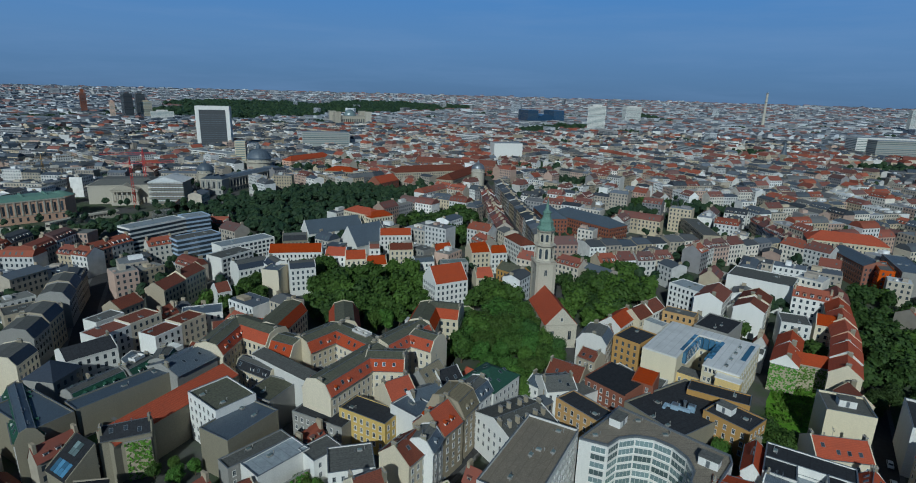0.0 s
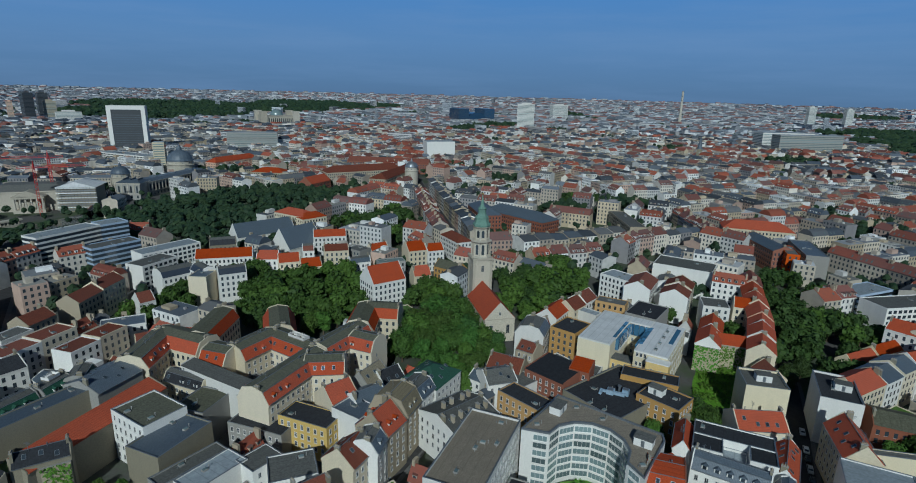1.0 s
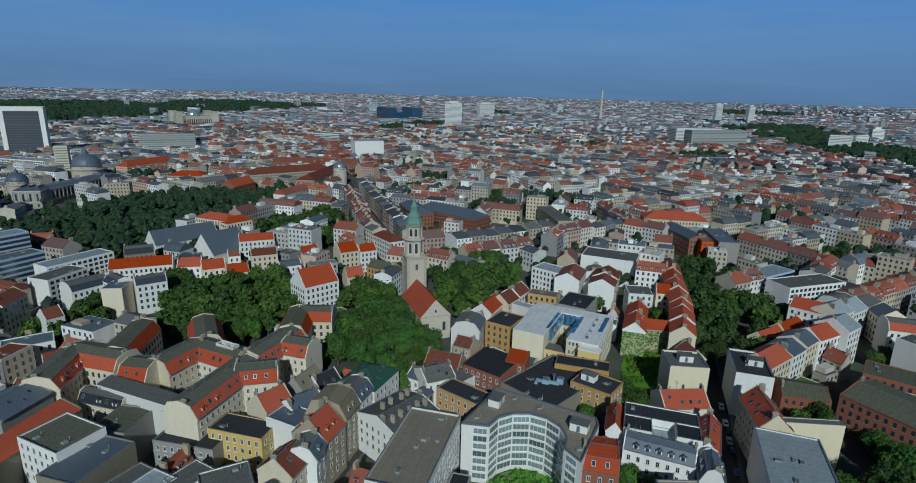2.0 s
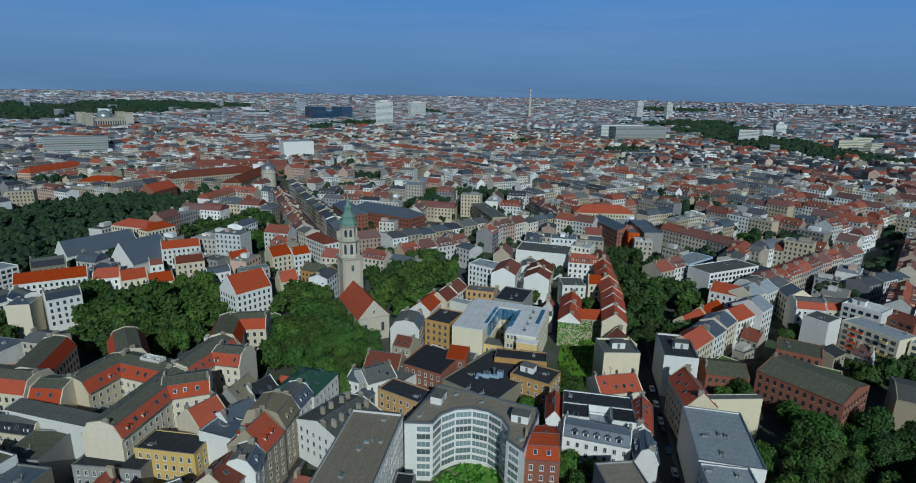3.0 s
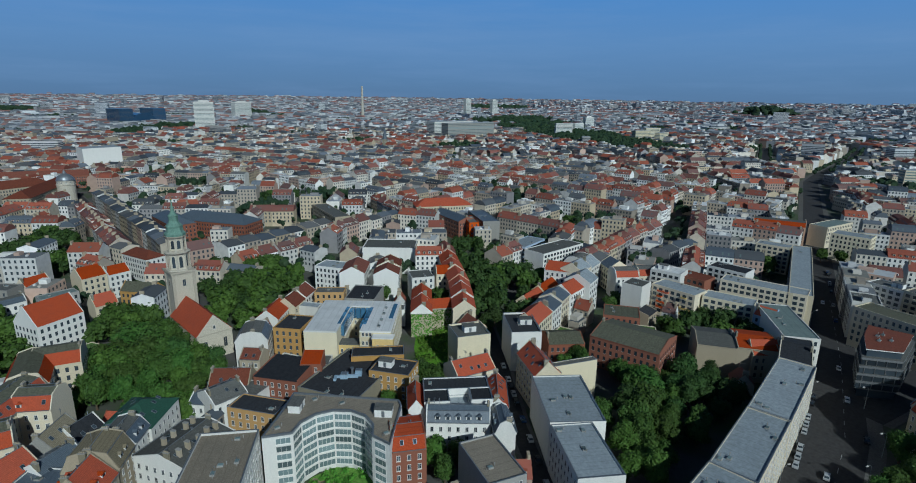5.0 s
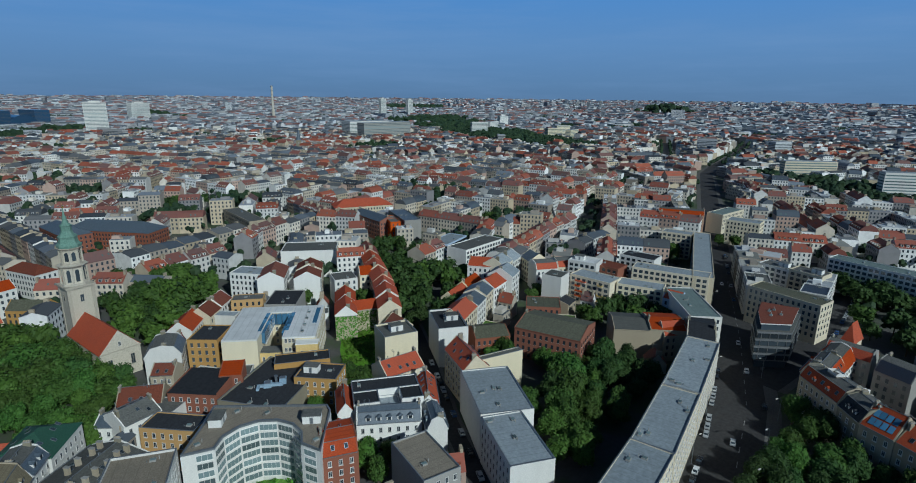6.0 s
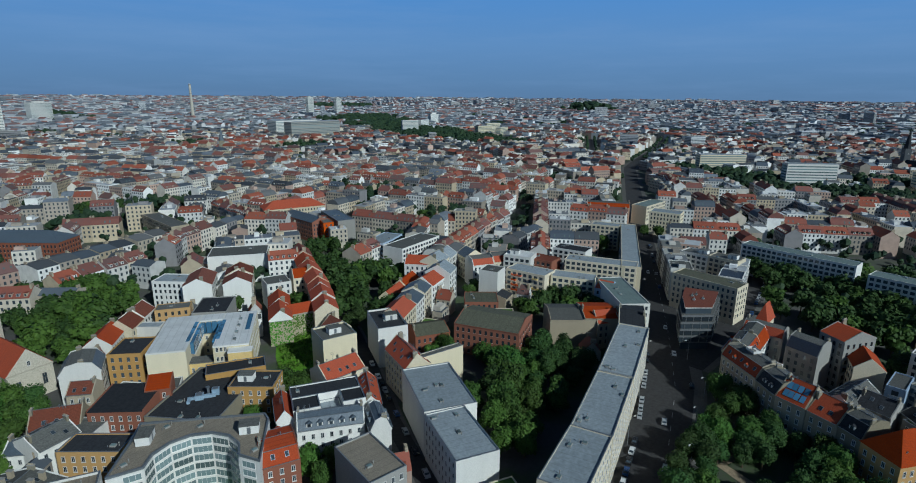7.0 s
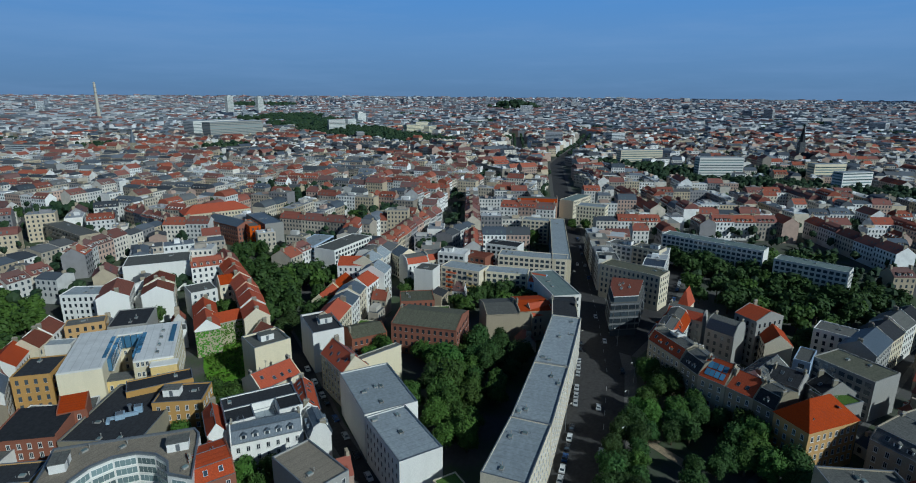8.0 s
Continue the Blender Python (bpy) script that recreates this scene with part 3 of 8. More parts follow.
WATER, wnt, wbs = mat_nodes("river_water")
wbs.inputs["Base Color"].default_value = (0.02, 0.03, 0.025, 1)
wbs.inputs["Roughness"].default_value = 0.12
wbump = node(wnt, "ShaderNodeBump", Strength=0.3, Distance=0.1)
wnt.links.new(noise_at(wnt, wnt.nodes.new("ShaderNodeTexCoord").outputs["Object"], 0.8), wbump.inputs["Height"])
wnt.links.new(wbump.outputs[0], wbs.inputs["Normal"])
strip("river", [(-420, 330), (-345, 385), (-305, 425), (-288, 470), (-272, 510), (-235, 570), (-215, 640), (-190, 740)], 13, 0.04, WATER, "dark still river water between stone banks", "water")

# sky and distance beyond the city
HAZE, hnt, _ = mat_nodes("distant_air")
hpos = hnt.nodes.new("ShaderNodeTexCoord").outputs["Object"]
sep = hnt.nodes.new("ShaderNodeSeparateXYZ")
hnt.links.new(hpos, sep.inputs[0])
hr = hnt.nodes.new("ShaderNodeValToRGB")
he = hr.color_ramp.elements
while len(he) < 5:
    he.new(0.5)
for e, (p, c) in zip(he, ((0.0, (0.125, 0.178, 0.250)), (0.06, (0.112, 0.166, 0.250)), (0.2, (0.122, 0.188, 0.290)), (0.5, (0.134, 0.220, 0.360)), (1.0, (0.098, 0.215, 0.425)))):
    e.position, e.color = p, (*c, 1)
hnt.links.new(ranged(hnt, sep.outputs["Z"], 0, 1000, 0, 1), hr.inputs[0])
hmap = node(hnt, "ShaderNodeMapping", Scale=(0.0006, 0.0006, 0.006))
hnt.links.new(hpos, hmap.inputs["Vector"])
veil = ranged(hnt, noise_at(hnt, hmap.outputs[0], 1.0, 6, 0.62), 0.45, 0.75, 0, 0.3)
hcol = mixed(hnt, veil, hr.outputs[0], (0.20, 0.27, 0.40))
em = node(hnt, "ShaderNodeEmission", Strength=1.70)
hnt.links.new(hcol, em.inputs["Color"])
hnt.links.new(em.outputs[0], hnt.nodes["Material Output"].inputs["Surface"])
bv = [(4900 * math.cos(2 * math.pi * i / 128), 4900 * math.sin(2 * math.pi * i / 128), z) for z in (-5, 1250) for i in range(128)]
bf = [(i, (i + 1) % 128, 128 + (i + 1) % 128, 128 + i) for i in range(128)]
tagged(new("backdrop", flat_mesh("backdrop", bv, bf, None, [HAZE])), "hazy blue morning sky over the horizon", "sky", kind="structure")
# ---------------------------------------------------------------- trees


def crown_mesh(seed, spread, tall, mat, fine=0.8):
    """A crown of leaf clumps on uneven lobes, about 10 m across before scaling, its foot at z = 0."""
    rng = random.Random(seed)
    lobes = [(0, 0, tall * 0.55, spread * 0.36, tall * 0.36)]
    for k in range(9):
        a, r = k * 2.4 + rng.random(), spread * rng.uniform(0.18, 0.34)
        lobes.append((r * math.cos(a), r * math.sin(a), tall * rng.uniform(0.3, 0.75), spread * rng.uniform(0.16, 0.27), tall * rng.uniform(0.14, 0.24)))
    b = Build()
    for cx, cy, cz, rr, rz in lobes:
        # dense inside of the lobe: an uneven six-sided body
        jit = [rng.uniform(0.74, 0.98) for _ in range(24)]
        verts = [(cx, cy, cz - rz * 0.8)]
        for j, (s, zz) in enumerate(((0.75, -0.4), (0.95, 0.1), (0.65, 0.55))):
            verts += [(cx + rr * s * jit[j * 6 + i] * math.cos(i * 1.047 + j * 0.5), cy + rr * s * jit[j * 6 + i] * math.sin(i * 1.047 + j * 0.5), cz + rz * zz) for i in range(6)]
        verts.append((cx, cy, cz + rz * 0.8))
        faces = [(0, 1 + (i + 1) % 6, 1 + i) for i in range(6)] + [(13 + i, 13 + (i + 1) % 6, 19) for i in range(6)]
        faces += [(1 + j * 6 + i, 1 + j * 6 + (i + 1) % 6, 7 + j * 6 + (i + 1) % 6, 7 + j * 6 + i) for j in range(2) for i in range(6)]
        b.solid(verts, faces, mat)
        for _ in range(int((14 + 34 * rr * rr) * fine)):
            u, a = rng.uniform(-0.75, 1), rng.uniform(0, 6.283)
            q = math.sqrt(max(0, 1 - u * u))
            n = Vector((q * math.cos(a), q * math.sin(a), u))
            k = rng.uniform(0.8, 1.12)
            p = Vector((cx + n.x * rr * k, cy + n.y * rr * k, cz + n.z * rz * k))
            n = (n + Vector((rng.gauss(0, 0.45), rng.gauss(0, 0.45), rng.gauss(0.25, 0.4)))).normalized()
            s = rng.uniform(0.22, 0.5) / math.sqrt(fine)
            t = n.orthogonal().normalized()
            t.rotate(Matrix.Rotation(rng.uniform(0, 6.28), 3, n))
            w = n.cross(t)
            b.face([p + t * s * rng.uniform(0.7, 1.3), p + w * s * rng.uniform(0.5, 1.1) - n * 0.12, p - t * s * rng.uniform(0.7, 1.3) - n * 0.1, p - w * s * rng.uniform(0.5, 1.1)], mat)
    return b.mesh("crown")


def trunk_mesh(seed, tall):
    rng = random.Random(seed)
    b = Build()
    b.ring([(0.42, 0), (0.3, 0.8), (0.24, tall * 0.3), (0.12, tall * 0.62), (0.03, tall * 0.85)], 7, BARK)
    for k in range(5):
        a, z0, r = k * 1.3 + rng.random(), tall * rng.uniform(0.22, 0.42), rng.uniform(2.0, 3.4)
        c, s = math.cos(a), math.sin(a)
        p, q = Vector((0.1 * c, 0.1 * s, z0)), Vector((r * c, r * s, z0 + tall * 0.24))
        side = Vector((-s, c, 0))
        b.solid([p + side * 0.11, p - side * 0.11, p + Vector((0, 0, 0.22)), q + side * 0.03, q - side * 0.03, q + Vector((0, 0, 0.06))],
                [(0, 1, 4, 3), (1, 2, 5, 4), (2, 0, 3, 5), (0, 2, 1), (3, 4, 5)], BARK)
    return b.mesh("trunk")


TREES = []
for kind in range(3):
    TREES.append([(trunk_mesh(20 + kind * 7 + k, 12), crown_mesh(50 + kind * 7 + k, 10.5, 13.5, LEAF[kind], 1.15), crown_mesh(50 + kind * 7 + k, 10.5, 13.5, LEAF[kind], 0.22)) for k in range(3)])
TREE_WORDS = ["broad mid-green linden tree in full leaf", "bright green maple tree in full leaf", "dense dark green tree in full leaf"]
TREE_AT, FARTHER_TREES = [], []


def tree(x, y, height, kind, rng):
    trunk, crown, coarse = rng.choice(TREES[kind])
    s = height / 13.5
    TREE_AT.append((x, y))
    if math.hypot(x, y) > 262:
        k = s * rng.uniform(0.85, 1.1)
        FARTHER_TREES.append((trunk, coarse, pose(x, y, 0, 0, 0, rng.uniform(0, 360)) @ Matrix.Diagonal((k, k, s, 1))))
        return
    ob = thing("tree", pose(x, y, 0, 0, 0, rng.uniform(0, 360)), TREE_WORDS[kind], "tree", "trees of the city")
    k = s * rng.uniform(0.85, 1.1)
    part("trunk", trunk, ob, Matrix.Diagonal((s, s, s, 1)))
    part("crown", crown, ob, Matrix.Diagonal((k, k * rng.uniform(0.9, 1.1), s, 1)))


def inside(x, y, grow=0.0):
    for hx, hy, w, d, ang in OCC:
        if abs(x - hx) > 80 or abs(y - hy) > 80:
            continue
        c, s = math.cos(radians(ang)), math.sin(radians(ang))
        u, v = (x - hx) * c + (y - hy) * s, -(x - hx) * s + (y - hy) * c
        if abs(u) < w / 2 + grow and abs(v) < d / 2 + grow:
            return True
    return False


def grove(x, y, r, n, height, kind):
    """n trees spread over a disc, clear of the walls."""
    rng = random.Random(int(x * 3 + y * 11))
    made = 0
    for _ in range(n * 14):
        a, q = rng.uniform(0, 6.283), r * math.sqrt(rng.random())
        px, py = x + q * math.cos(a), y + q * math.sin(a)
        if inside(px, py, 2.2) or any((px - tx) ** 2 + (py - ty) ** 2 < 26 for tx, ty in TREE_AT):
            continue
        tree(px, py, height * rng.uniform(0.75, 1.08), kind if rng.random() < 0.75 else rng.randrange(3), rng)
        made += 1
        if made >= n:
            break
# ---------------------------------------------------------------- landmarks


def church(x, y, ang):
    """White baroque church: nave with red roof, tower with two columned stages and a copper spire."""
    ob = thing("church", pose(x, y, 0, 0, 0, ang), "white baroque church with red tiled nave roof and green copper spire", "church")
    L, W, h, rh = 33.0, 15.0, 12.0, 8.0
    OCC.append((x, y, 46, 16, ang))
    white = surface("weathered_church_plaster", (0.56, 0.51, 0.41), streak=True, dirt=0.3)
    b = Build()
    b.box(-L / 2, L / 2, -W / 2, W / 2, 0, h, white)
    for s in (-1, 1):
        a = s * L / 2
        ring = [(a, -W / 2, h), (a, 0, h + rh + 0.3), (a, W / 2, h)]
        b.face(ring if s > 0 else ring[::-1], white)
        b.box(*sorted((a, a + s * 0.25)), -W / 2 - 0.2, W / 2 + 0.2, h - 0.5, h, STONE)
    part("wall", b, ob)
    r = Build()
    x0, x1 = -L / 2 + 0.3, L / 2 - 0.1
    p = [(-W / 2 - 0.5, h - 0.3), (0, h + rh), (W / 2 + 0.5, h - 0.3)]
    for k in range(2):
        r.face([(x0, *p[k]), (x1, *p[k]), (x1, *p[k + 1]), (x0, *p[k + 1])], ROOF["red"])
    r.face([(x0, *p[0]), (x0, *p[2]), (x1, *p[2]), (x1, *p[0])], ROOF["red"])
    r.face([(x0, *q) for q in p[::-1]], ROOF["red"])
    part("nave_roof", r, ob, label="red tiled pitched roof")
    tall = window_mesh(1.7, 4.6, 1, STONE, "church_window")
    for k in range(5):
        for turn in (0, 180):
            part("window", tall, ob, pose(0, 0, 0, 0, 0, turn) @ pose((k - 2) * 6, -W / 2, 6.5))
    for z, q in ((6.5, -4.2), (6.5, 4.2), (14.5, 0)):
        part("window", WIN["s"] if z > 10 else tall, ob, pose(0, 0, 0, 0, 0, -90) @ pose(q, -L / 2, z))
    # tower
    tw = Build()
    tx = L / 2 + 4.5
    tw.box(tx - 5.0, tx + 5.0, -5.0, 5.0, 0, 31.2, white)
    for s in (-1, 1):
        for t in (-1, 1):
            tw.box(tx + s * 4.6 - 0.7, tx + s * 4.6 + 0.7, t * 4.6 - 0.7, t * 4.6 + 0.7, 0, 31.3, STONE)
    tw.box(tx - 5.7, tx + 5.7, -5.7, 5.7, 31.2, 32.2, STONE)
    part("tower_base", tw, ob)
    for turn in (0, 90, 180, 270):
        part("window", window_mesh(1.6, 3.4, 1, STONE, "belfry_window"), ob, Matrix.Translation((tx, 0, 0)) @ pose(0, 0, 0, 0, 0, turn) @ pose(0, -5.0, 26.5))
    for z0, z1, r0 in ((32.2, 40.4, 4.2), (41.2, 47.9, 3.4)):
        st = Build()
        st.ring([(r0 * 1.05, z0), (r0 * 1.05, z1)], 8, white, 0.3927, tx)
        st.ring([(r0 * 1.32, z1), (r0 * 1.42, z1 + 0.5), (r0 * 1.2, z1 + 0.8)], 8, STONE, 0.3927, tx)
        st.ring([(r0 * 1.3, z0), (r0 * 1.25, z0 + 0.6)], 8, STONE, 0.3927, tx)
        part("tower_stage", st, ob)
        for k in range(8):
            a = k * math.pi / 4 + 0.3927
            c = Build()
            c.ring([(0.5, z0), (0.38, z0 + 0.5), (0.34, z1 - 0.6), (0.5, z1)], 8, STONE)
            part("column", c, ob, pose(tx + r0 * 1.18 * math.cos(a), r0 * 1.18 * math.sin(a), 0))
            o = Build()
            q = Matrix.Translation((tx, 0, 0)) @ pose(0, 0, 0, 0, 0, k * 45)
            m = r0 * 1.05 * math.cos(math.pi / 8) + 0.03
            o.face([q @ Vector((m, s * 0.75, z)) for s, z in ((-1, z0 + 1.5), (1, z0 + 1.5), (1, z1 - 2), (0.5, z1 - 1.3), (-0.5, z1 - 1.3), (-1, z1 - 2))], GLASS)
            part("arched_opening", o, ob)
    sp = Build()
    sp.ring([(4.6, 48.7), (4.7, 49.7), (3.8, 50.7), (3.5, 52.3), (3.7, 53.3), (2.5, 54.5), (2.0, 55.8), (2.1, 57.5), (2.4, 57.9), (1.3, 58.9), (0.8, 60.3), (0.9, 60.9), (0.35, 62.8), (0.15, 65.6)], 8, COPPER, 0.3927, tx)
    part("copper_spire", sp, ob, label="green weathered copper spire")
    ball = Build()
    ball.ring([(0.05, 65.0), (0.45, 65.4), (0.45, 65.8), (0.06, 66.2), (0.04, 67.6)], 8, surface("gilded_metal", (0.7, 0.48, 0.14), rough=0.3, metal=1.0), 0, tx)
    part("gilded_finial", ball, ob)


def school(x, y, ang):
    """Yellow school with a white U-shaped flat roof round a glazed court."""
    ob = thing("school_building", pose(x, y, 0, 0, 0, ang), "yellow school with white flat roof round a blue glazed courtyard", "school")
    OCC.append((x, y, 40, 38, ang))
    w, d, h, lw, rw = 37.0, 36.0, 16.0, 14.0, 13.5
    for nm, (x0, x1, y0, y1) in (("left_wing", (-w / 2, -w / 2 + lw, -d / 2, d / 2)), ("right_wing", (w / 2 - rw, w / 2, -d / 2 + 1, d / 2)), ("back_wing", (-w / 2 + lw, w / 2 - rw, d / 2 - 7, d / 2))):
        b = Build()
        b.box(x0, x1, y0, y1, 0, h, WALL["pale"])
        wing = part("wing", b, ob)
        r = Build()
        r.box(x0 + 0.02, x1 - 0.02, y0 - 0.15, y1 - 0.02, h, h + 0.55, WALL["white"])
        r.box(x0 + 0.35, x1 - 0.35, y0 + 0.35, y1 - 0.35, h + 0.55, h + 0.6, ROOF["white"])
        part("flat_roof", r, wing, label="white membrane flat roof")
    for k in range(9):
        for s, xx in ((-1, -w / 2 + lw), (1, w / 2 - rw)):
            p = Build()
            y0 = -d / 2 + 8 + k * 2.2
            p.box(xx - 0.02 if s < 0 else xx - 1.3, xx + 1.3 if s < 0 else xx + 0.02, y0, y0 + 2.05, h - 5.0, h - 0.2, SKYGLASS)
            p.box(xx - 1.5 if s < 0 else xx + 0.1, xx - 0.1 if s < 0 else xx + 1.5, y0, y0 + 2.05, h + 0.604, h + 0.72, SKYGLASS)
            p.box(xx - 0.04 if s < 0 else xx - 1.36, xx + 1.36 if s < 0 else xx + 0.04, y0 + 2.05, y0 + 2.2, h - 6.2, h - 0.3, FRAME)
            part("glass_panel", p, ob, label="blue tinted glass gallery panel")
    for k in range(4):
        p = Build()
        x0 = -w / 2 + lw + 0.3 + k * 2.3
        p.box(x0, x0 + 2.05, d / 2 - 8.2, d / 2 - 7, h - 5.0, h - 0.2, SKYGLASS)
        part("glass_panel", p, ob, label="blue tinted glass gallery panel")
    en = Build()
    en.box(-w / 2 + lw, w / 2 - rw, -d / 2 + 3, -d / 2 + 9, 0, 9, WALL["yellow"])
    en.box(-w / 2 + lw, w / 2 - rw, -d / 2 + 2.9, -d / 2 + 9, 9, 9.4, ROOF["grey"])
    part("entrance_wing", en, ob)
    for k in range(4):
        for z in (2.2, 6.4):
            part("window", WIN["s"], ob, pose(-w / 2 + lw + 1.3 + k * 2.3, -d / 2 + 3, z))
    for k in range(3):
        for j in range(4):
            part("window", WIN["s"], ob, pose(w / 2 - 12 + k * 1.55, -d / 2 + 1, 3 + j * 4.0))
            part("window", WIN["s"], ob, pose(-w / 2 + lw + 2 + k * 2.8, d / 2 - 7, 2.4 + j * 3.0))
    for j in range(4):
        for k in range(9):
            part("window", WIN["s"], ob, pose(0, 0, 0, 0, 0, 90) @ pose(-14 + k * 3.6, -w / 2, 2.6 + j * 4.0))
    ann = Build()
    ann.box(w / 2 - 7.5, w / 2 + 1.2, -d / 2 - 3.2, -d / 2 + 1, 0, h - 1.0, WALL["yellow"])
    ann.box(w / 2 - 7.7, w / 2 + 1.4, -d / 2 - 3.4, -d / 2 + 1, h - 1.0, h - 0.6, WALL["white"])
    stair = part("stair_wing", ann, ob, label="yellow stair wing with white roof edge")
    for k in range(2):
        for j in range(3):
            part("window", WIN["s"], stair, pose(w / 2 - 5.2 + k * 3.4, -d / 2 - 3.2, 3.4 + j * 4.0))
    strip_glass = Build()
    strip_glass.box(w / 2 - 3.0, w / 2 - 1.2, -d / 2 + 15, d / 2 - 4, h + 0.6, h + 0.9, SKYGLASS)
    part("roof_glazing", strip_glass, ob, label="blue glazed roof strip")
    for k in range(4):
        part("roof_vent", HATCH, ob, pose(w / 2 - 6, -d / 2 + 6 + k * 7, h + 0.6, 0, 0, 90))


def arc_building():
    """White office block whose glazed front curves inwards round a garden."""
    x0, y0 = 56.5, 136.5
    ob = thing("curved_office_building", pose(x0, y0, 0), "white office block with concave glazed front and tan flat roof", "office building")
    for q in ((46, 147, 15, 15, -35), (62, 149, 24, 13, -40), (71, 127, 13, 19, -40)):
        OCC.append(q)
    cx, cy, r, n, h = 53.9, 130.2, 11.4, 7, 19.8
    a0, a1 = radians(145), radians(-44.7)
    arc = [(cx + r * math.cos(a0 + (a1 - a0) * k / n), cy + r * math.sin(a0 + (a1 - a0) * k / n)) for k in range(n + 1)]
    left, right = (36.8, 139.9), (64.1, 115.7)
    outline = [left] + arc + [right, (77.1, 130.3), (78.1, 133.7), (53.2, 157.6), (47.4, 150.8)]
    pts = [(px - x0, py - y0) for px, py in outline]
    b = Build()
    b.prism(pts, 0, h, WALL["white"])
    part("wall", b, ob)
    c = Vector((sum(p[0] for p in pts) / len(pts), sum(p[1] for p in pts) / len(pts)))
    rf, m = Build(), len(pts)
    inner = []
    for k in range(m):
        p, q, s = Vector(pts[k - 1]), Vector(pts[k]), Vector(pts[(k + 1) % m])
        n1, n2 = (q - p).normalized(), (s - q).normalized()
        nn = (Vector((-n1.y, n1.x)) + Vector((-n2.y, n2.x))).normalized()
        inner.append(q + nn * 0.55 if nn.length else q)
    turned = sum(pts[k - 1][0] * pts[k][1] - pts[k][0] * pts[k - 1][1] for k in range(m)) > 0
    if not turned:
        inner = [Vector(pts[k]) * 2 - inner[k] for k in range(m)]
    for k in range(m):
        j = (k + 1) % m
        rf.face([(*pts[k], h), (*pts[j], h), (*pts[j], h + 0.7), (*pts[k], h + 0.7)], METAL)
        rf.face([(*pts[k], h + 0.7), (*pts[j], h + 0.7), (*inner[j], h + 0.7), (*inner[k], h + 0.7)], METAL)
        rf.face([(*inner[k], h + 0.7), (*inner[j], h + 0.7), (*inner[j], h + 0.1), (*inner[k], h + 0.1)], METAL)
    rf.face([(*q, h + 0.1) for q in inner], ROOF["tan"])
    part("flat_roof", rf, ob, label="tan gravel flat roof with metal edge")
    chord = 2 * r * math.sin(abs(a1 - a0) / n / 2)
    pane = window_mesh(chord - 0.25, 2.05, 3, WALL["white"], "glazed_band", PALEGLASS)
    for k in range(n):
        a = a0 + (a1 - a0) * (k + 0.5) / n
        q = r * math.cos((a1 - a0) / n / 2)
        for j in range(7):
            part("window_band", pane, ob, pose(cx - x0 + q * math.cos(a), cy - y0 + q * math.sin(a), h - 1.7 - j * 2.6, 0, 0, math.degrees(a) - 90))
    side = window_mesh(4.2, 2.0, 2, WALL["white"], "glazed_band", PALEGLASS)
    for p0, p1 in ((left, arc[0]), (arc[-1], right)):
        t = Vector((p1[0] - p0[0], p1[1] - p0[1]))
        mid = Vector(p0) + t * (0.68 if p0 == left else 0.45)
        for j in range(7):
            part("window_band", side, ob, pose(mid.x - x0, mid.y - y0, h - 1.7 - j * 2.6, 0, 0, math.degrees(math.atan2(t.y, t.x))))
    for px, py, tn in ((50.5, 148.5, 50), (70.5, 130.0, -40)):
        part("stair_head", PENTHOUSE, ob, pose(px - x0, py - y0, h + 0.1, 0, 0, tn))
    for px, py in ((57, 150), (63, 143), (42, 142), (66, 121)):
        part("roof_vent", HATCH, ob, pose(px - x0, py - y0, h + 0.1))


def trade_tower(x, y, ang):
    ob = thing("office_tower", pose(x, y, 0, 0, 0, ang), "black glass office tower in a broad white frame", "office tower")
    w, d, h = 54.0, 24.0, 80.0
    b = Build()
    for s in (-1, 1):
        b.box(*sorted((s * w / 2, s * (w / 2 - 6))), -d / 2, d / 2, 0, h, WALL["white"])
    b.box(-w / 2 + 6, w / 2 - 6, -d / 2, d / 2, h - 6, h, WALL["white"])
    part("frame", b, ob)
    c = Build()
    c.box(-w / 2 + 6, w / 2 - 6, -d / 2 + 1, d / 2 - 1, 0, h - 6, WALL["dark"])
    body = part("glass_body", c, ob, label="black glass curtain wall")
    for k in range(18):
        f = Build()
        f.box(-w / 2 + 6.1, w / 2 - 6.1, -d / 2 + 0.8, -d / 2 + 1.0, 4 + k * 3.6, 4.7 + k * 3.6, ROOF["slate"])
        part("window_band", f, body)
    OCC.append((x, y, 70, 40, ang))


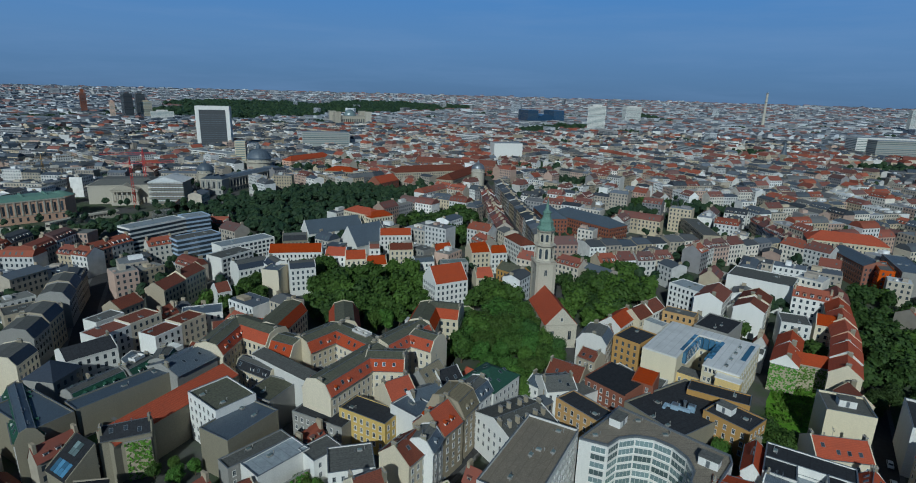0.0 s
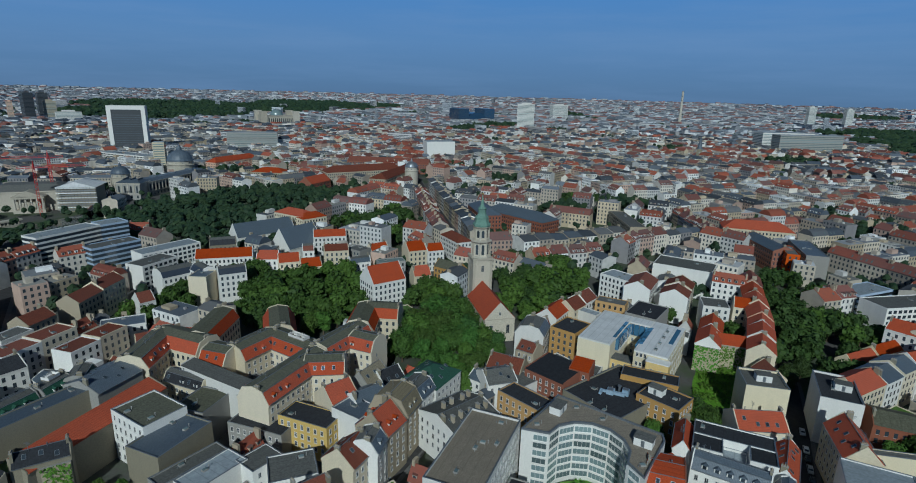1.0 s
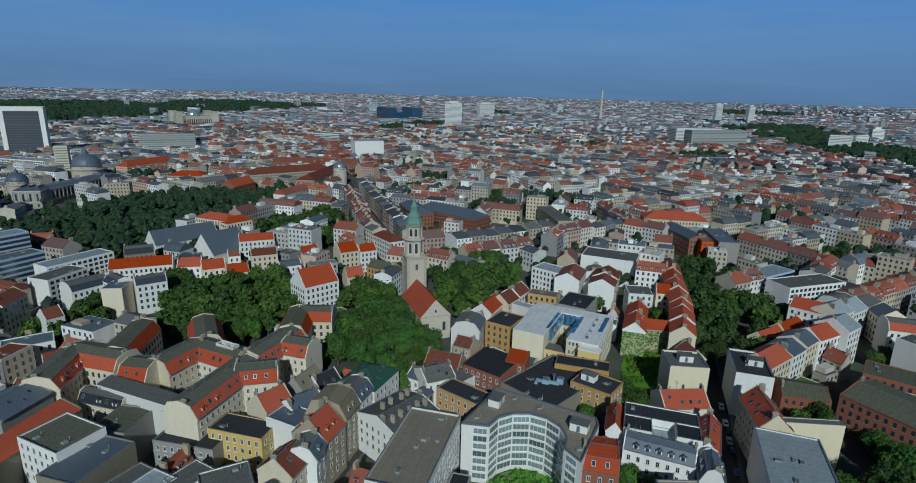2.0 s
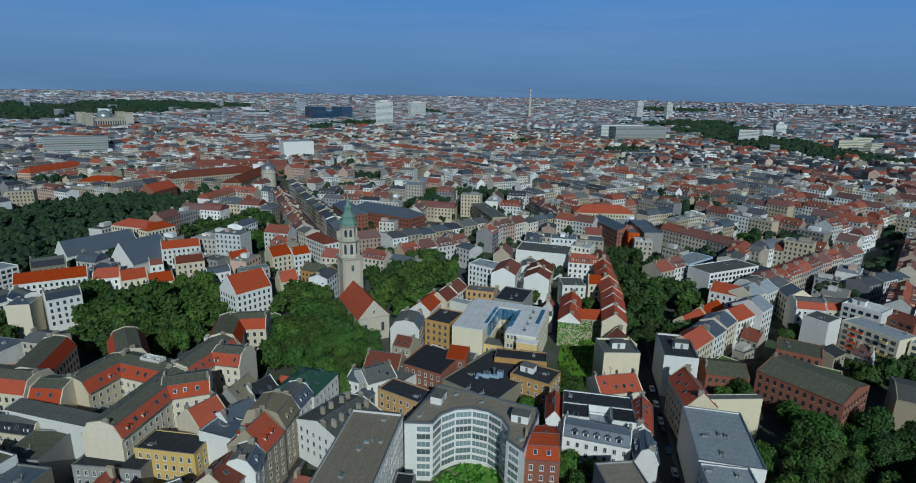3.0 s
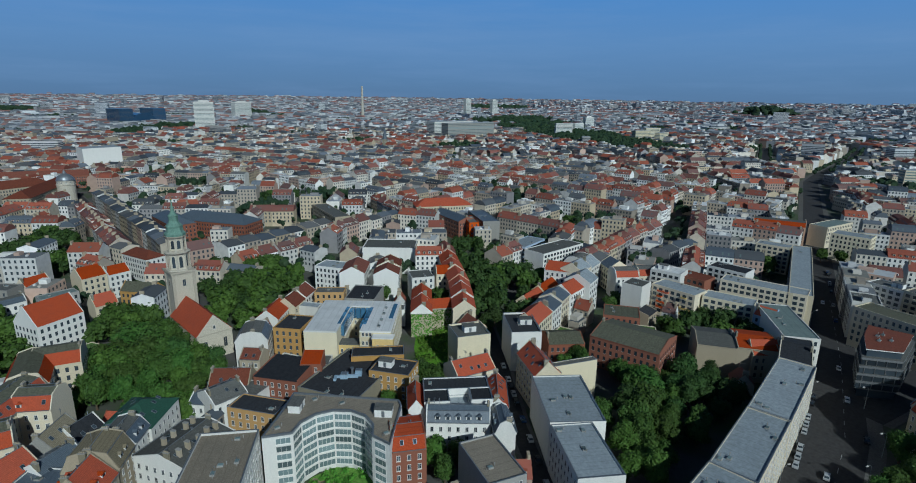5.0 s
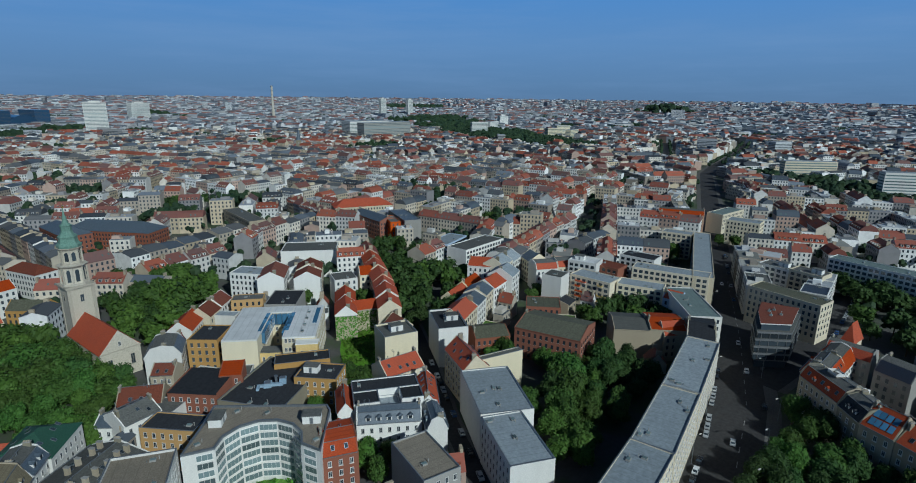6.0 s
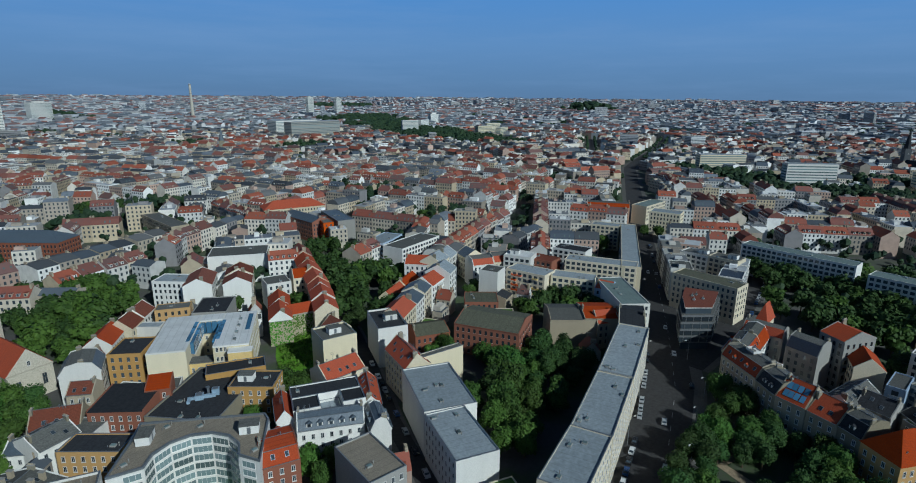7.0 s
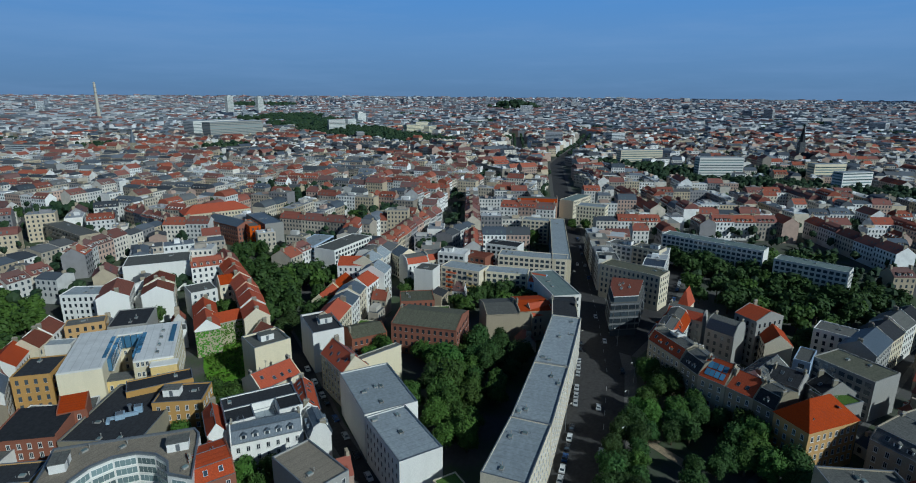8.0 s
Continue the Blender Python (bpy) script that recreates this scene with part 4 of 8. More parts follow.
def slab(x, y, ang, w, d, h, wall, label, name="apartment_tower", head=4.0, bands=True):
    """Far block of h metres: walls, a band of windows to each storey round all sides, a plant room on top."""
    ob = thing(name, pose(x, y, land_z(x, y) - 1, 0, 0, ang), label, "tower block")
    OCC.append((x, y, w + 8, d + 8, ang))
    b = Build()
    b.box(-w / 2, w / 2, -d / 2, d / 2, 0, h, WALL[wall])
    if head:
        b.box(-w / 4, w / 4, -d / 4, d / 4, h, h + head, WALL[wall])
    part("wall", b, ob)
    r = Build()
    r.box(-w / 2 + 0.5, w / 2 - 0.5, -d / 2 + 0.5, d / 2 - 0.5, h + 0.004, h + 0.3, ROOF["lgrey"] if not head else ROOF["grey"])
    part("roof", r, ob)
    glass = GLASS if wall in ("dark", "brick") else PALEGLASS
    for k in range(int(h / 3.4) if bands else 0):
        f, z0 = Build(), 2 + k * 3.4
        if z0 + 1.5 > h:
            break
        for sx in (-1, 1):
            f.box(-w / 2 + 0.8, w / 2 - 0.8, *sorted((sx * (d / 2 - 0.1), sx * (d / 2 + 0.06))), z0, z0 + 1.4, glass)
            f.box(*sorted((sx * (w / 2 - 0.1), sx * (w / 2 + 0.06))), -d / 2 + 0.8, d / 2 - 0.8, z0, z0 + 1.4, glass)
        part("window_band", f, ob)


def steeple_church(x, y, ang, h, wall, top, label):
    """Far parish church: nave, square tower, steep spire."""
    ob = thing("steepled_church", pose(x, y, 0, 0, 0, ang), label, "church")
    OCC.append((x, y, 16, 46, ang))
    b = Build()
    b.box(-7, 7, 4, 36, 0, 14, wall)
    b.box(-4.5, 4.5, -4.5, 4.5, 0, h * 0.55, wall)
    part("wall", b, ob)
    r = Build()
    r.solid([(-7.4, 4, 14), (7.4, 4, 14), (0, 4, 22), (-7.4, 36, 14), (7.4, 36, 14), (0, 36, 22)], [(0, 1, 2), (5, 4, 3), (1, 4, 5, 2), (3, 0, 2, 5), (0, 3, 4, 1)], top)
    part("nave_roof", r, ob)
    sp = Build()
    sp.ring([(5.0, h * 0.55), (4.2, h * 0.6), (0.15, h)], 8, top, 0.3927)
    part("spire", sp, ob)
    for turn in (0, 90, 180, 270):
        part("window", WIN["s"], ob, pose(0, 0, 0, 0, 0, turn) @ pose(0, -4.5, h * 0.45))


def parliament(x, y, ang):
    """Long stone palace with four corner towers and a glass dome."""
    ob = thing("domed_parliament", pose(x, y, 0, 0, 0, ang), "grey stone palace with corner towers and a glass dome", "parliament")
    OCC.append((x, y, 120, 90, ang))
    b = Build()
    b.box(-48, 48, -36, 36, 0, 32, STONE)
    b.box(-49, 49, -37, 37, 32, 33.5, STONE)
    part("wall", b, ob)
    for sx in (-1, 1):
        for sy in (-1, 1):
            t = Build()
            t.box(-9, 9, -8, 8, 0, 46, STONE)
            t.box(-10, 10, -9, 9, 44, 46.5, STONE)
            part("corner_tower", t, ob, pose(sx * 46, sy * 33, 0))
    d = Build()
    d.ring([(18, 33.5)] + [(18 * math.cos(a * 0.19), 33.5 + 18 * math.sin(a * 0.19)) for a in range(1, 8)] + [(2, 51.2)], 20, PALEGLASS)
    part("glass_dome", d, ob)
    for k in range(14):
        w = Build()
        w.box(-1.4, 1.4, -36.1, -35.9, 8, 26, GLASS)
        part("window", w, ob, pose((k - 6.5) * 5.6, 0, 0))


def train_shed(x, y, ang):
    """Glass station hall between two blue-grey bar buildings."""
    blue = glazing("station_glass", (0.022, 0.05, 0.095), 0.1)
    ob = thing("glass_station", pose(x, y, land_z(x, y), 0, 0, ang), "blue glass railway station with two bar buildings", "station")
    OCC.append((x, y, 190, 90, ang))
    for sx in (-1, 1):
        b = Build()
        b.box(sx * 55 - 22, sx * 55 + 22, -40, 40, 0, 52, blue)
        bar = part("bar_building", b, ob, label="blue glass bar building")
        for k in range(12):
            f = Build()
            f.box(sx * 55 - 22.2, sx * 55 + 22.2, -40.2, 40.2, 4 + k * 4, 4.7 + k * 4, WALL["dark"])
            part("floor_band", f, bar)
    v = Build()
    v.solid([(40 * math.cos(a * 0.314), sy * 44, 8 + 30 * math.sin(a * 0.314)) for sy in (-1, 1) for a in range(11)],
            [(k, k + 1, 12 + k, 11 + k) for k in range(10)] + [tuple(range(10, -1, -1)), tuple(range(11, 22))], blue)
    part("hall_vault", v, ob)


def dome(x, y, r, z, mat, label):
    ob = thing("domed_pavilion", pose(x, y, 0), label, "dome")
    OCC.append((x, y, 2 * r, 2 * r, 0))
    b = Build()
    b.ring([(r * 1.05, 0), (r * 1.05, z - 5), (r * 1.15, z - 4.6), (r, z - 4), (r, z)], 20, STONE)
    part("drum", b, ob)
    c = Build()
    c.ring([(r * 1.08, z)] + [(r * math.cos(a * 0.157), z + r * 0.85 * math.sin(a * 0.157)) for a in range(1, 9)] + [(r * 0.2, z + r * 0.84), (r * 0.2, z + r), (0.05, z + r * 1.35)], 20, mat)
    part("cupola", c, ob)
    for k in range(12):
        q = pose(0, 0, 0, 0, 0, k * 30)
        part("window", WIN["s"], ob, q @ pose(0, -r * 1.0, z - 2))


def smokestack(x, y, h):
    ob = thing("smokestack", pose(x, y, 0), "tall slender pale concrete power station chimney", "chimney")
    b = Build()
    b.ring([(7, 0), (5, h * 0.4), (3.9, h)], 16, STONE)
    part("shaft", b, ob)
    for k in range(3):
        c = Build()
        c.ring([(4.3 + 0.3 * k, h * (0.97 - 0.12 * k)), (4.3 + 0.3 * k, h * (0.985 - 0.12 * k))], 16, METAL)
        part("ring_gallery", c, ob)


church(47.8, 256.3, 96.6)
school(103.3, 211.5, -39.0)
arc_building()
trade_tower(-423, 962, 14)
slab(397, 1663, -14, 50, 30, 84, "white", "white high-rise hospital tower with window bands")
slab(690, 2300, 20, 74, 25, 68, "white", "white high-rise slab with window bands")
slab(-986, 1667, 50, 24, 24, 82, "dark", "dark blue glass high-rise tower", "office_tower")
slab(-1024, 1803, 40, 26, 24, 80, "dark", "dark blue glass high-rise tower", "office_tower")
slab(-960, 1720, 33, 30, 22, 60, "beige", "pale stone high-rise office block", "office_tower")
slab(-1260, 1884, 37, 18, 18, 76, "brick", "red brick high-rise with stepped top", "office_tower", 12.0)
slab(-1053, 1702, 31, 14, 20, 57, "pink", "salmon high-rise office tower", "office_tower")
slab(-870, 1640, 25, 60, 22, 36, "white", "pale low office slab beside the towers")
slab(-251, 1046, 8, 86, 26, 36, "grey", "long grey office building with window bands", "office_block", 0)
slab(-333, 842, 14, 15, 20, 36, "cream", "cream stone office tower beside the tracks", "office_block", 0)
slab(75, 916, 10, 47, 30, 37, "white", "windowless white theatre stage block", "stage_block", 0, False)
slab(862, 1078, -4, 136, 30, 46, "grey", "long grey glazed office complex", "office_block", 0)
slab(890, 1190, -4, 120, 40, 44, "white", "long pale office complex", "office_block", 0)
slab(1161, 1036, -30, 46, 13, 40, "white", "white apartment slab between park trees", head=0)
slab(1205, 1085, 25, 40, 13, 36, "white", "white apartment slab between park trees", head=0)
slab(1441, 1181, -10, 34, 14, 46, "white", "white apartment slab between park trees")
slab(1500, 1240, 20, 44, 13, 36, "white", "white apartment slab between park trees", head=0)
slab(1330, 1130, 10, 50, 13, 33, "white", "white apartment slab between park trees", head=0)
slab(1194, 812, -20, 44, 14, 33, "pale", "pale yellow apartment slab beside the park", head=0)
slab(1234, 782, 10, 52, 14, 29, "pale", "pale yellow apartment slab beside the park", head=0)
slab(1270, 835, -35, 36, 14, 36, "pale", "pale yellow apartment slab beside the park", head=0)
slab(1632, 2047, 6, 34, 16, 84, "white", "pale distant apartment tower")
slab(1748, 1994, 4, 32, 16, 79, "white", "pale distant apartment tower")
slab(805, 60, -58, 60, 14, 33, "white", "pale apartment slab behind the park", head=0)
slab(890, 180, -50, 70, 14, 29, "cream", "cream apartment row behind the park", head=0)
slab(774, -84, -48, 42, 14, 28, "white", "white apartment slab with teal balconies", head=0)
slab(860, -64, -55, 44, 14, 27, "pale", "pale yellow apartment slab behind the park", head=0)
steeple_church(1066, -40, 120, 69, WALL["dark"], ROOF["dark"], "dark stone church with a tall pointed spire")
steeple_church(535, 922, -30, 52, WALL["drab"], ROOF["slate"], "drab stone church with a slim grey spire")
parliament(-338, 1710, 26)
train_shed(304, 2160, 20)
smokestack(1143, 2144, 138)
dome(-264, 725, 15, 24, ROOF["slate"], "grey slate dome on a sandstone drum")
dome(-293, 632, 9, 21, ROOF["slate"], "small grey dome on a sandstone pavilion")
dome(23, 700, 8, 22, METAL, "pale metal dome over a stone drum")


# ---------------------------------------------------------------- museums by the river
def along(p, q):
    """A frame at the middle of p-q, x along it, y to its left; and its length."""
    dx, dy = q[0] - p[0], q[1] - p[1]
    return pose((p[0] + q[0]) / 2, (p[1] + q[1]) / 2, 0, 0, 0, math.degrees(math.atan2(dy, dx))), math.hypot(dx, dy)


def pilaster_museum(p, q, d, h, label, wall, top, apse=False):
    m, w = along(p, q)
    ob = thing("museum", m @ pose(0, d / 2, 0), label, "museum")
    c = m @ Vector((0, d / 2, 0))
    OCC.append((c.x, c.y, w + 6, d + 6, math.degrees(math.atan2(q[1] - p[1], q[0] - p[0]))))
    b = Build()
    b.box(-w / 2, w / 2, -d / 2, d / 2, 0, h, wall)
    b.box(-w / 2 - 0.6, w / 2 + 0.6, -d / 2 - 0.6, d / 2 + 0.6, h, h + 1.0, STONE)
    b.box(-w / 2 - 0.3, w / 2 + 0.3, -d / 2 - 0.3, d / 2 + 0.3, h * 0.36, h * 0.39, STONE)
    if apse:
        b.ring([(d * 0.36, 0), (d * 0.36, h), (d * 0.38, h + 0.1), (d * 0.38, h + 1.0)], 20, wall, 0, w / 2, 0)
    part("wall", b, ob)
    r = Build()
    r.solid([(-w / 2, -d / 2, h + 1.0), (w / 2, -d / 2, h + 1.0), (w / 2, d / 2, h + 1.0), (-w / 2, d / 2, h + 1.0), (-w / 2 + 4, -d / 4, h + 3.4), (w / 2 - 4, -d / 4, h + 3.4), (w / 2 - 4, d / 4, h + 3.4), (-w / 2 + 4, d / 4, h + 3.4)],
            [(0, 1, 5, 4), (1, 2, 6, 5), (2, 3, 7, 6), (3, 0, 4, 7), (4, 5, 6, 7)], top)
    for k in range(3):
        u = (k - 1) * w * 0.3
        r.box(u - 0.6, u + 0.6, -d / 4, d / 4, h + 3.4, h + 4.6, top)
    if apse:
        r.ring([(d * 0.37, h + 1.0), (d * 0.1, h + 4.2)], 20, top, 0, w / 2, 0)
    part("roof", r, ob)
    n = int(w / 5)
    for k in range(n):
        u = (k - (n - 1) / 2) * w / n
        pb = Build()
        pb.box(u - w / n / 2 - 0.5, u - w / n / 2 + 0.5, -d / 2 - 0.55, -d / 2, h * 0.39, h, STONE)
        part("pilaster", pb, ob)
        for z0, z1 in ((h * 0.1, h * 0.28), (h * 0.45, h * 0.88)):
            wb2 = Build()
            wb2.box(u - 0.85, u + 0.85, -d / 2 - 0.07, -d / 2, z0, z1, GLASS)
            part("window", wb2, ob)


def temple_museum(p, q):
    m, w = along(p, q)
    ob = thing("temple_museum", m, "grey stone museum with a columned temple front", "museum")
    c = m @ Vector((0, 20, 0))
    OCC.append((c.x, c.y, w + 60, 70, math.degrees(math.atan2(q[1] - p[1], q[0] - p[0]))))
    b = Build()
    b.box(-w / 2 - 22, w / 2 + 16, 9, 46, 0, 17, STONE)
    b.box(-w / 2 - 23, w / 2 + 17, 8.4, 46.6, 17, 18.2, STONE)
    b.box(-w / 2, w / 2, -2, 9, 0, 3, STONE)
    b.box(-w / 2 + 1.5, w / 2 - 1.5, 4, 9, 3, 13, STONE)
    part("wall", b, ob)
    g = Build()
    g.box(-w / 2, w / 2, -1.6, 9, 13, 15, STONE)
    g.solid([(-w / 2 - 0.6, -2, 15), (w / 2 + 0.6, -2, 15), (0, -2, 20), (-w / 2 - 0.6, 12, 15), (w / 2 + 0.6, 12, 15), (0, 12, 20)], [(0, 1, 2), (5, 4, 3), (1, 4, 5, 2), (3, 0, 2, 5), (0, 3, 4, 1)], STONE)
    part("pediment", g, ob)
    r = Build()
    r.solid([(-w / 2 - 22, 9, 18.3), (w / 2 + 16, 9, 18.3), (w / 2 + 16, 46, 18.3), (-w / 2 - 22, 46, 18.3), (-w / 2 - 12, 20, 23), (w / 2 + 6, 20, 23), (w / 2 + 6, 36, 23), (-w / 2 - 12, 36, 23)],
            [(0, 1, 5, 4), (1, 2, 6, 5), (2, 3, 7, 6), (3, 0, 4, 7), (4, 5, 6, 7)], ROOF["grey"])
    part("roof", r, ob, label="grey glazed low roof")
    for k in range(6):
        col = Build()
        col.ring([(1.0, 3), (0.85, 8), (0.75, 12.6), (1.1, 13)], 10, STONE, 0, (k - 2.5) * (w - 3) / 5, -0.4)
        part("column", col, ob)


def scaffold_block(p, q, d, h):
    m, w = along(p, q)
    ob = thing("scaffolded_hall", m @ pose(0, d / 2, 0), "stone hall wrapped in white sheeting and scaffolding", "building site")
    c = m @ Vector((0, d / 2, 0))
    OCC.append((c.x, c.y, w + 6, d + 6, math.degrees(math.atan2(q[1] - p[1], q[0] - p[0]))))
    b = Build()
    b.box(-w / 2, w / 2, -d / 2, d / 2, 0, h, WALL["beige"])
    part("wall", b, ob)
    r = Build()
    r.solid([(-w / 2 - 2, -d / 2 - 2, h), (w / 2 + 2, -d / 2 - 2, h), (w / 2 + 2, d / 2 + 2, h), (-w / 2 - 2, d / 2 + 2, h), (0, -d / 2 - 2, h + 5), (0, d / 2 + 2, h + 5)], [(0, 1, 4), (1, 2, 5, 4), (2, 3, 5), (3, 0, 4, 5), (3, 2, 1, 0)], ROOF["white"])
    part("sheeting", r, ob, label="white protective roof sheeting")
    for k in range(int(h / 2.2)):
        s = Build()
        s.box(-w / 2 - 1.6, w / 2 + 1.6, -d / 2 - 1.6, -d / 2 - 0.3, 2.2 * k + 1.9, 2.2 * k + 2.05, METAL)
        s.box(-w / 2 - 1.6, w / 2 + 1.6, -d / 2 - 1.6, -d / 2 - 1.5, 2.2 * k + 2.05, 2.2 * k + 3.0, WALL["white"] if k % 2 else WALL["grey"])
        part("scaffold_deck", s, ob)
    for k in range(int(w / 2.6)):
        s = Build()
        u = -w / 2 + k * 2.6
        s.box(u - 0.1, u + 0.1, -d / 2 - 1.75, -d / 2 - 1.6, 0, h, METAL)
        part("scaffold_pole", s, ob)


def colonnade(p, q, h=7.0):
    m, w = along(p, q)
    ob = thing("colonnade", m, "pale stone colonnade on the river wall", "colonnade")
    b = Build()
    b.box(-w / 2, w / 2, -1.5, 4, 0, 2.2, STONE)
    part("base", b, ob)
    t = Build()
    t.box(-w / 2, w / 2, -1.2, 4, h - 1.3, h, STONE)
    part("entablature", t, ob)
    for k in range(int(w / 2.6)):
        c = Build()
        c.ring([(0.42, 2.2), (0.35, h - 1.3)], 8, STONE, 0, -w / 2 + 1 + k * 2.6, -0.6)
        part("column", c, ob)
    wb2 = Build()
    wb2.box(-w / 2, w / 2, 3.4, 4, 2.2, h - 1.3, WALL["grey"])
    part("back_wall", wb2, ob)


def tower_crane(x, y, h, ang, mat, label):
    ob = thing("tower_crane", pose(x, y, 0, 0, 0, ang), label, "crane")
    b = Build()
    for sx in (-0.9, 0.9):
        for sy in (-0.9, 0.9):
            b.box(sx - 0.16, sx + 0.16, sy - 0.16, sy + 0.16, 0, h, mat)
    for k in range(int(h / 2)):
        e = 1 if k % 2 else -1
        for v in (-0.9, 0.9):
            b.solid([(-0.9 * e, v - 0.1, 2 * k), (-0.9 * e, v + 0.1, 2 * k), (0.9 * e, v + 0.1, 2 * k + 2), (0.9 * e, v - 0.1, 2 * k + 2)], [(0, 1, 2, 3)], mat)
            b.solid([(-0.9 * e, v, 2 * k), (-0.9 * e, v, 2 * k + 0.25), (0.9 * e, v, 2 * k + 2), (0.9 * e, v, 2 * k + 1.75)], [(0, 1, 2, 3)], mat)
    part("mast", b, ob)
    j = Build()
    for v, z in ((-0.7, h), (0.7, h), (0, h + 1.5)):
        j.box(-12, 38, v - 0.15, v + 0.15, z, z + 0.3, mat)
    for k in range(25):
        j.solid([(-12 + 2 * k, -0.7, h), (-11 + 2 * k, 0, h + 1.5), (-10.8 + 2 * k, 0, h + 1.5), (-11.8 + 2 * k, -0.7, h)], [(0, 1, 2, 3)], mat)
    j.box(-12.5, -9, -0.9, 0.9, h - 2, h, WALL["grey"])
    part("jib", j, ob)
    t = Build()
    t.ring([(0.9, h), (0.15, h + 7)], 4, mat)
    part("tower_head", t, ob)
    c = Build()
    c.box(0.9, 2.6, -1.9, -0.5, h - 2.2, h - 0.1, WALL["white"])
    part("cab", c, ob)


CRANE_RED = surface("red_crane_paint", (0.45, 0.03, 0.025), rough=0.5, dirt=0.2)
CRANE_TAN = surface("ochre_crane_paint", (0.40, 0.24, 0.07), rough=0.5, dirt=0.2)
pilaster_museum((-378, 426), (-341, 467), 30, 18, "long sandstone museum with pilasters and green copper roof", WALL["pink"], COPPER, True)
temple_museum((-337, 524), (-314, 531))
scaffold_block((-301, 530), (-272, 534), 26, 23)
pilaster_museum((-281, 592), (-257, 590), 22, 16, "grey sandstone museum wing beside a domed pavilion", WALL["grey"], ROOF["slate"])
pilaster_museum((-255, 606), (-226, 700), 18, 15, "long grey sandstone museum front with tall windows", WALL["grey"], ROOF["slate"])
colonnade((-346, 399), (-325, 409))
colonnade((-327, 426), (-321, 452), 6)
colonnade((-320, 455), (-304, 480), 6)
tower_crane(-311, 518, 42, 30, CRANE_RED, "red lattice tower crane beside the museum")
tower_crane(-322, 560, 46, 200, CRANE_RED, "red lattice tower crane beside the museum")
tower_crane(-472, 620, 30, 70, CRANE_TAN, "ochre lattice tower crane over a building site")
VIADUCT = [(-262, 510), (-272, 545), (-284, 582), (-304, 632), (-340, 690), (-372, 765), (-392, 842)]
strip("railway_viaduct", VIADUCT, 7.5, 6.0, WALL["brick"], "curved brick railway viaduct with dark ballast", "viaduct")
strip("railway_ballast", VIADUCT, 6.6, 6.08, ROOF["dark"], "dark ballast of the curved railway line", "railway")
for off in (-3.2, -1.8, 1.8, 3.2):
    shifted = [(x + off * 0.93, y + off * 0.36) for x, y in VIADUCT]
    strip("rail", shifted, 0.12, 6.26, METAL, "shiny steel rail on the viaduct", "rail")


# ---------------------------------------------------------------- wedge block on the square
def wedge_block():
    """Modern office block on a tapering plot, its upper storeys stepping back."""
    ob = thing("office_block", pose(256, 55, 0), "modern glass office block with stepped terraces and brown roof deck", "office building")
    OCC.append((259, 55, 36, 24, 15))
    plan_pts = [(-15, 3), (-6, -8.5), (22, -5.5), (18, 12), (2, 9)]
    GREYP = surface("grey_metal_panel", (0.16, 0.165, 0.17), rough=0.5)

    def inset(k):
        return [(2 + (x - 2) * k, y * k) for x, y in plan_pts]
    z = 0.0
    for k, (scale, tall, mat) in enumerate(((0.90, 4.2, GLASS), (1.0, 3.2, GLASS), (1.0, 3.2, GLASS), (0.98, 3.2, GLASS), (0.93, 3.2, GLASS))):
        b = Build()
        b.prism(inset(scale), z, z + tall - 0.9, mat)
        part("glass_storey", b, ob, label="dark glass storey")
        s = Build()
        s.prism(inset(scale + 0.035), z + tall - 0.9, z + tall, GREYP, ROOF["grey"])
        part("storey_band", s, ob, label="grey metal parapet band")
        if k:
            pts = inset(scale + 0.012)
            for a, e in zip(pts, pts[1:] + pts[:1]):
                L = math.hypot(e[0] - a[0], e[1] - a[1])
                for i in range(int(L / 3)):
                    f = (i + 0.5) / int(L / 3)
                    mm = Build()
                    mm.box(-0.12, 0.12, -0.12, 0.12, z, z + tall - 0.9, GREYP)
                    part("mullion", mm, ob, pose(a[0] + (e[0] - a[0]) * f, a[1] + (e[1] - a[1]) * f, 0))
        z += tall
    t = Build()
    t.prism(inset(0.80), z, z + 2.8, GLASS)
    part("penthouse", t, ob)
    d = Build()
    d.prism(inset(0.86), z + 2.8, z + 3.2, WALL["white"], ROOF["rust"])
    part("roof_deck", d, ob, label="brown roof deck with white rim")
    for x, y in ((0, 2), (4, -1), (8, 3), (5, 4)):
        part("roof_vent", HATCH, ob, pose(x, y, z + 3.2))


wedge_block()
# ---------------------------------------------------------------- houses of the near blocks
# left foreground block
house(-131.9, 151.6, 12.1, 24.9, 61, 16.8, "flat", 0.5, "drab", "slate", "f")
house(-135.7, 152.0, 34.7, 7.0, -47, 14.8, "mansard", 3.6, "drab", "green", "x", "slate")
house(-112.8, 167.3, 31.8, 8.1, 56, 16.4, "flat", 0.5, "drab", "slate", "f")
house(-124.3, 169.9, 18.3, 9.0, 64, 13.9, "mansard", 4, "grey", "green", "dx")
house(-117.9, 183.5, 11.2, 10.0, 73, 13.9, "mansard", 4, "grey", "green", "d")
house(-111.6, 190.2, 10.7, 10.0, 101, 13.9, "mansard", 4, "grey", "green")
house(-101.6, 186.2, 17.6, 15.8, 65, 16.4, "gable", 3, "grey", "slate", "fg")
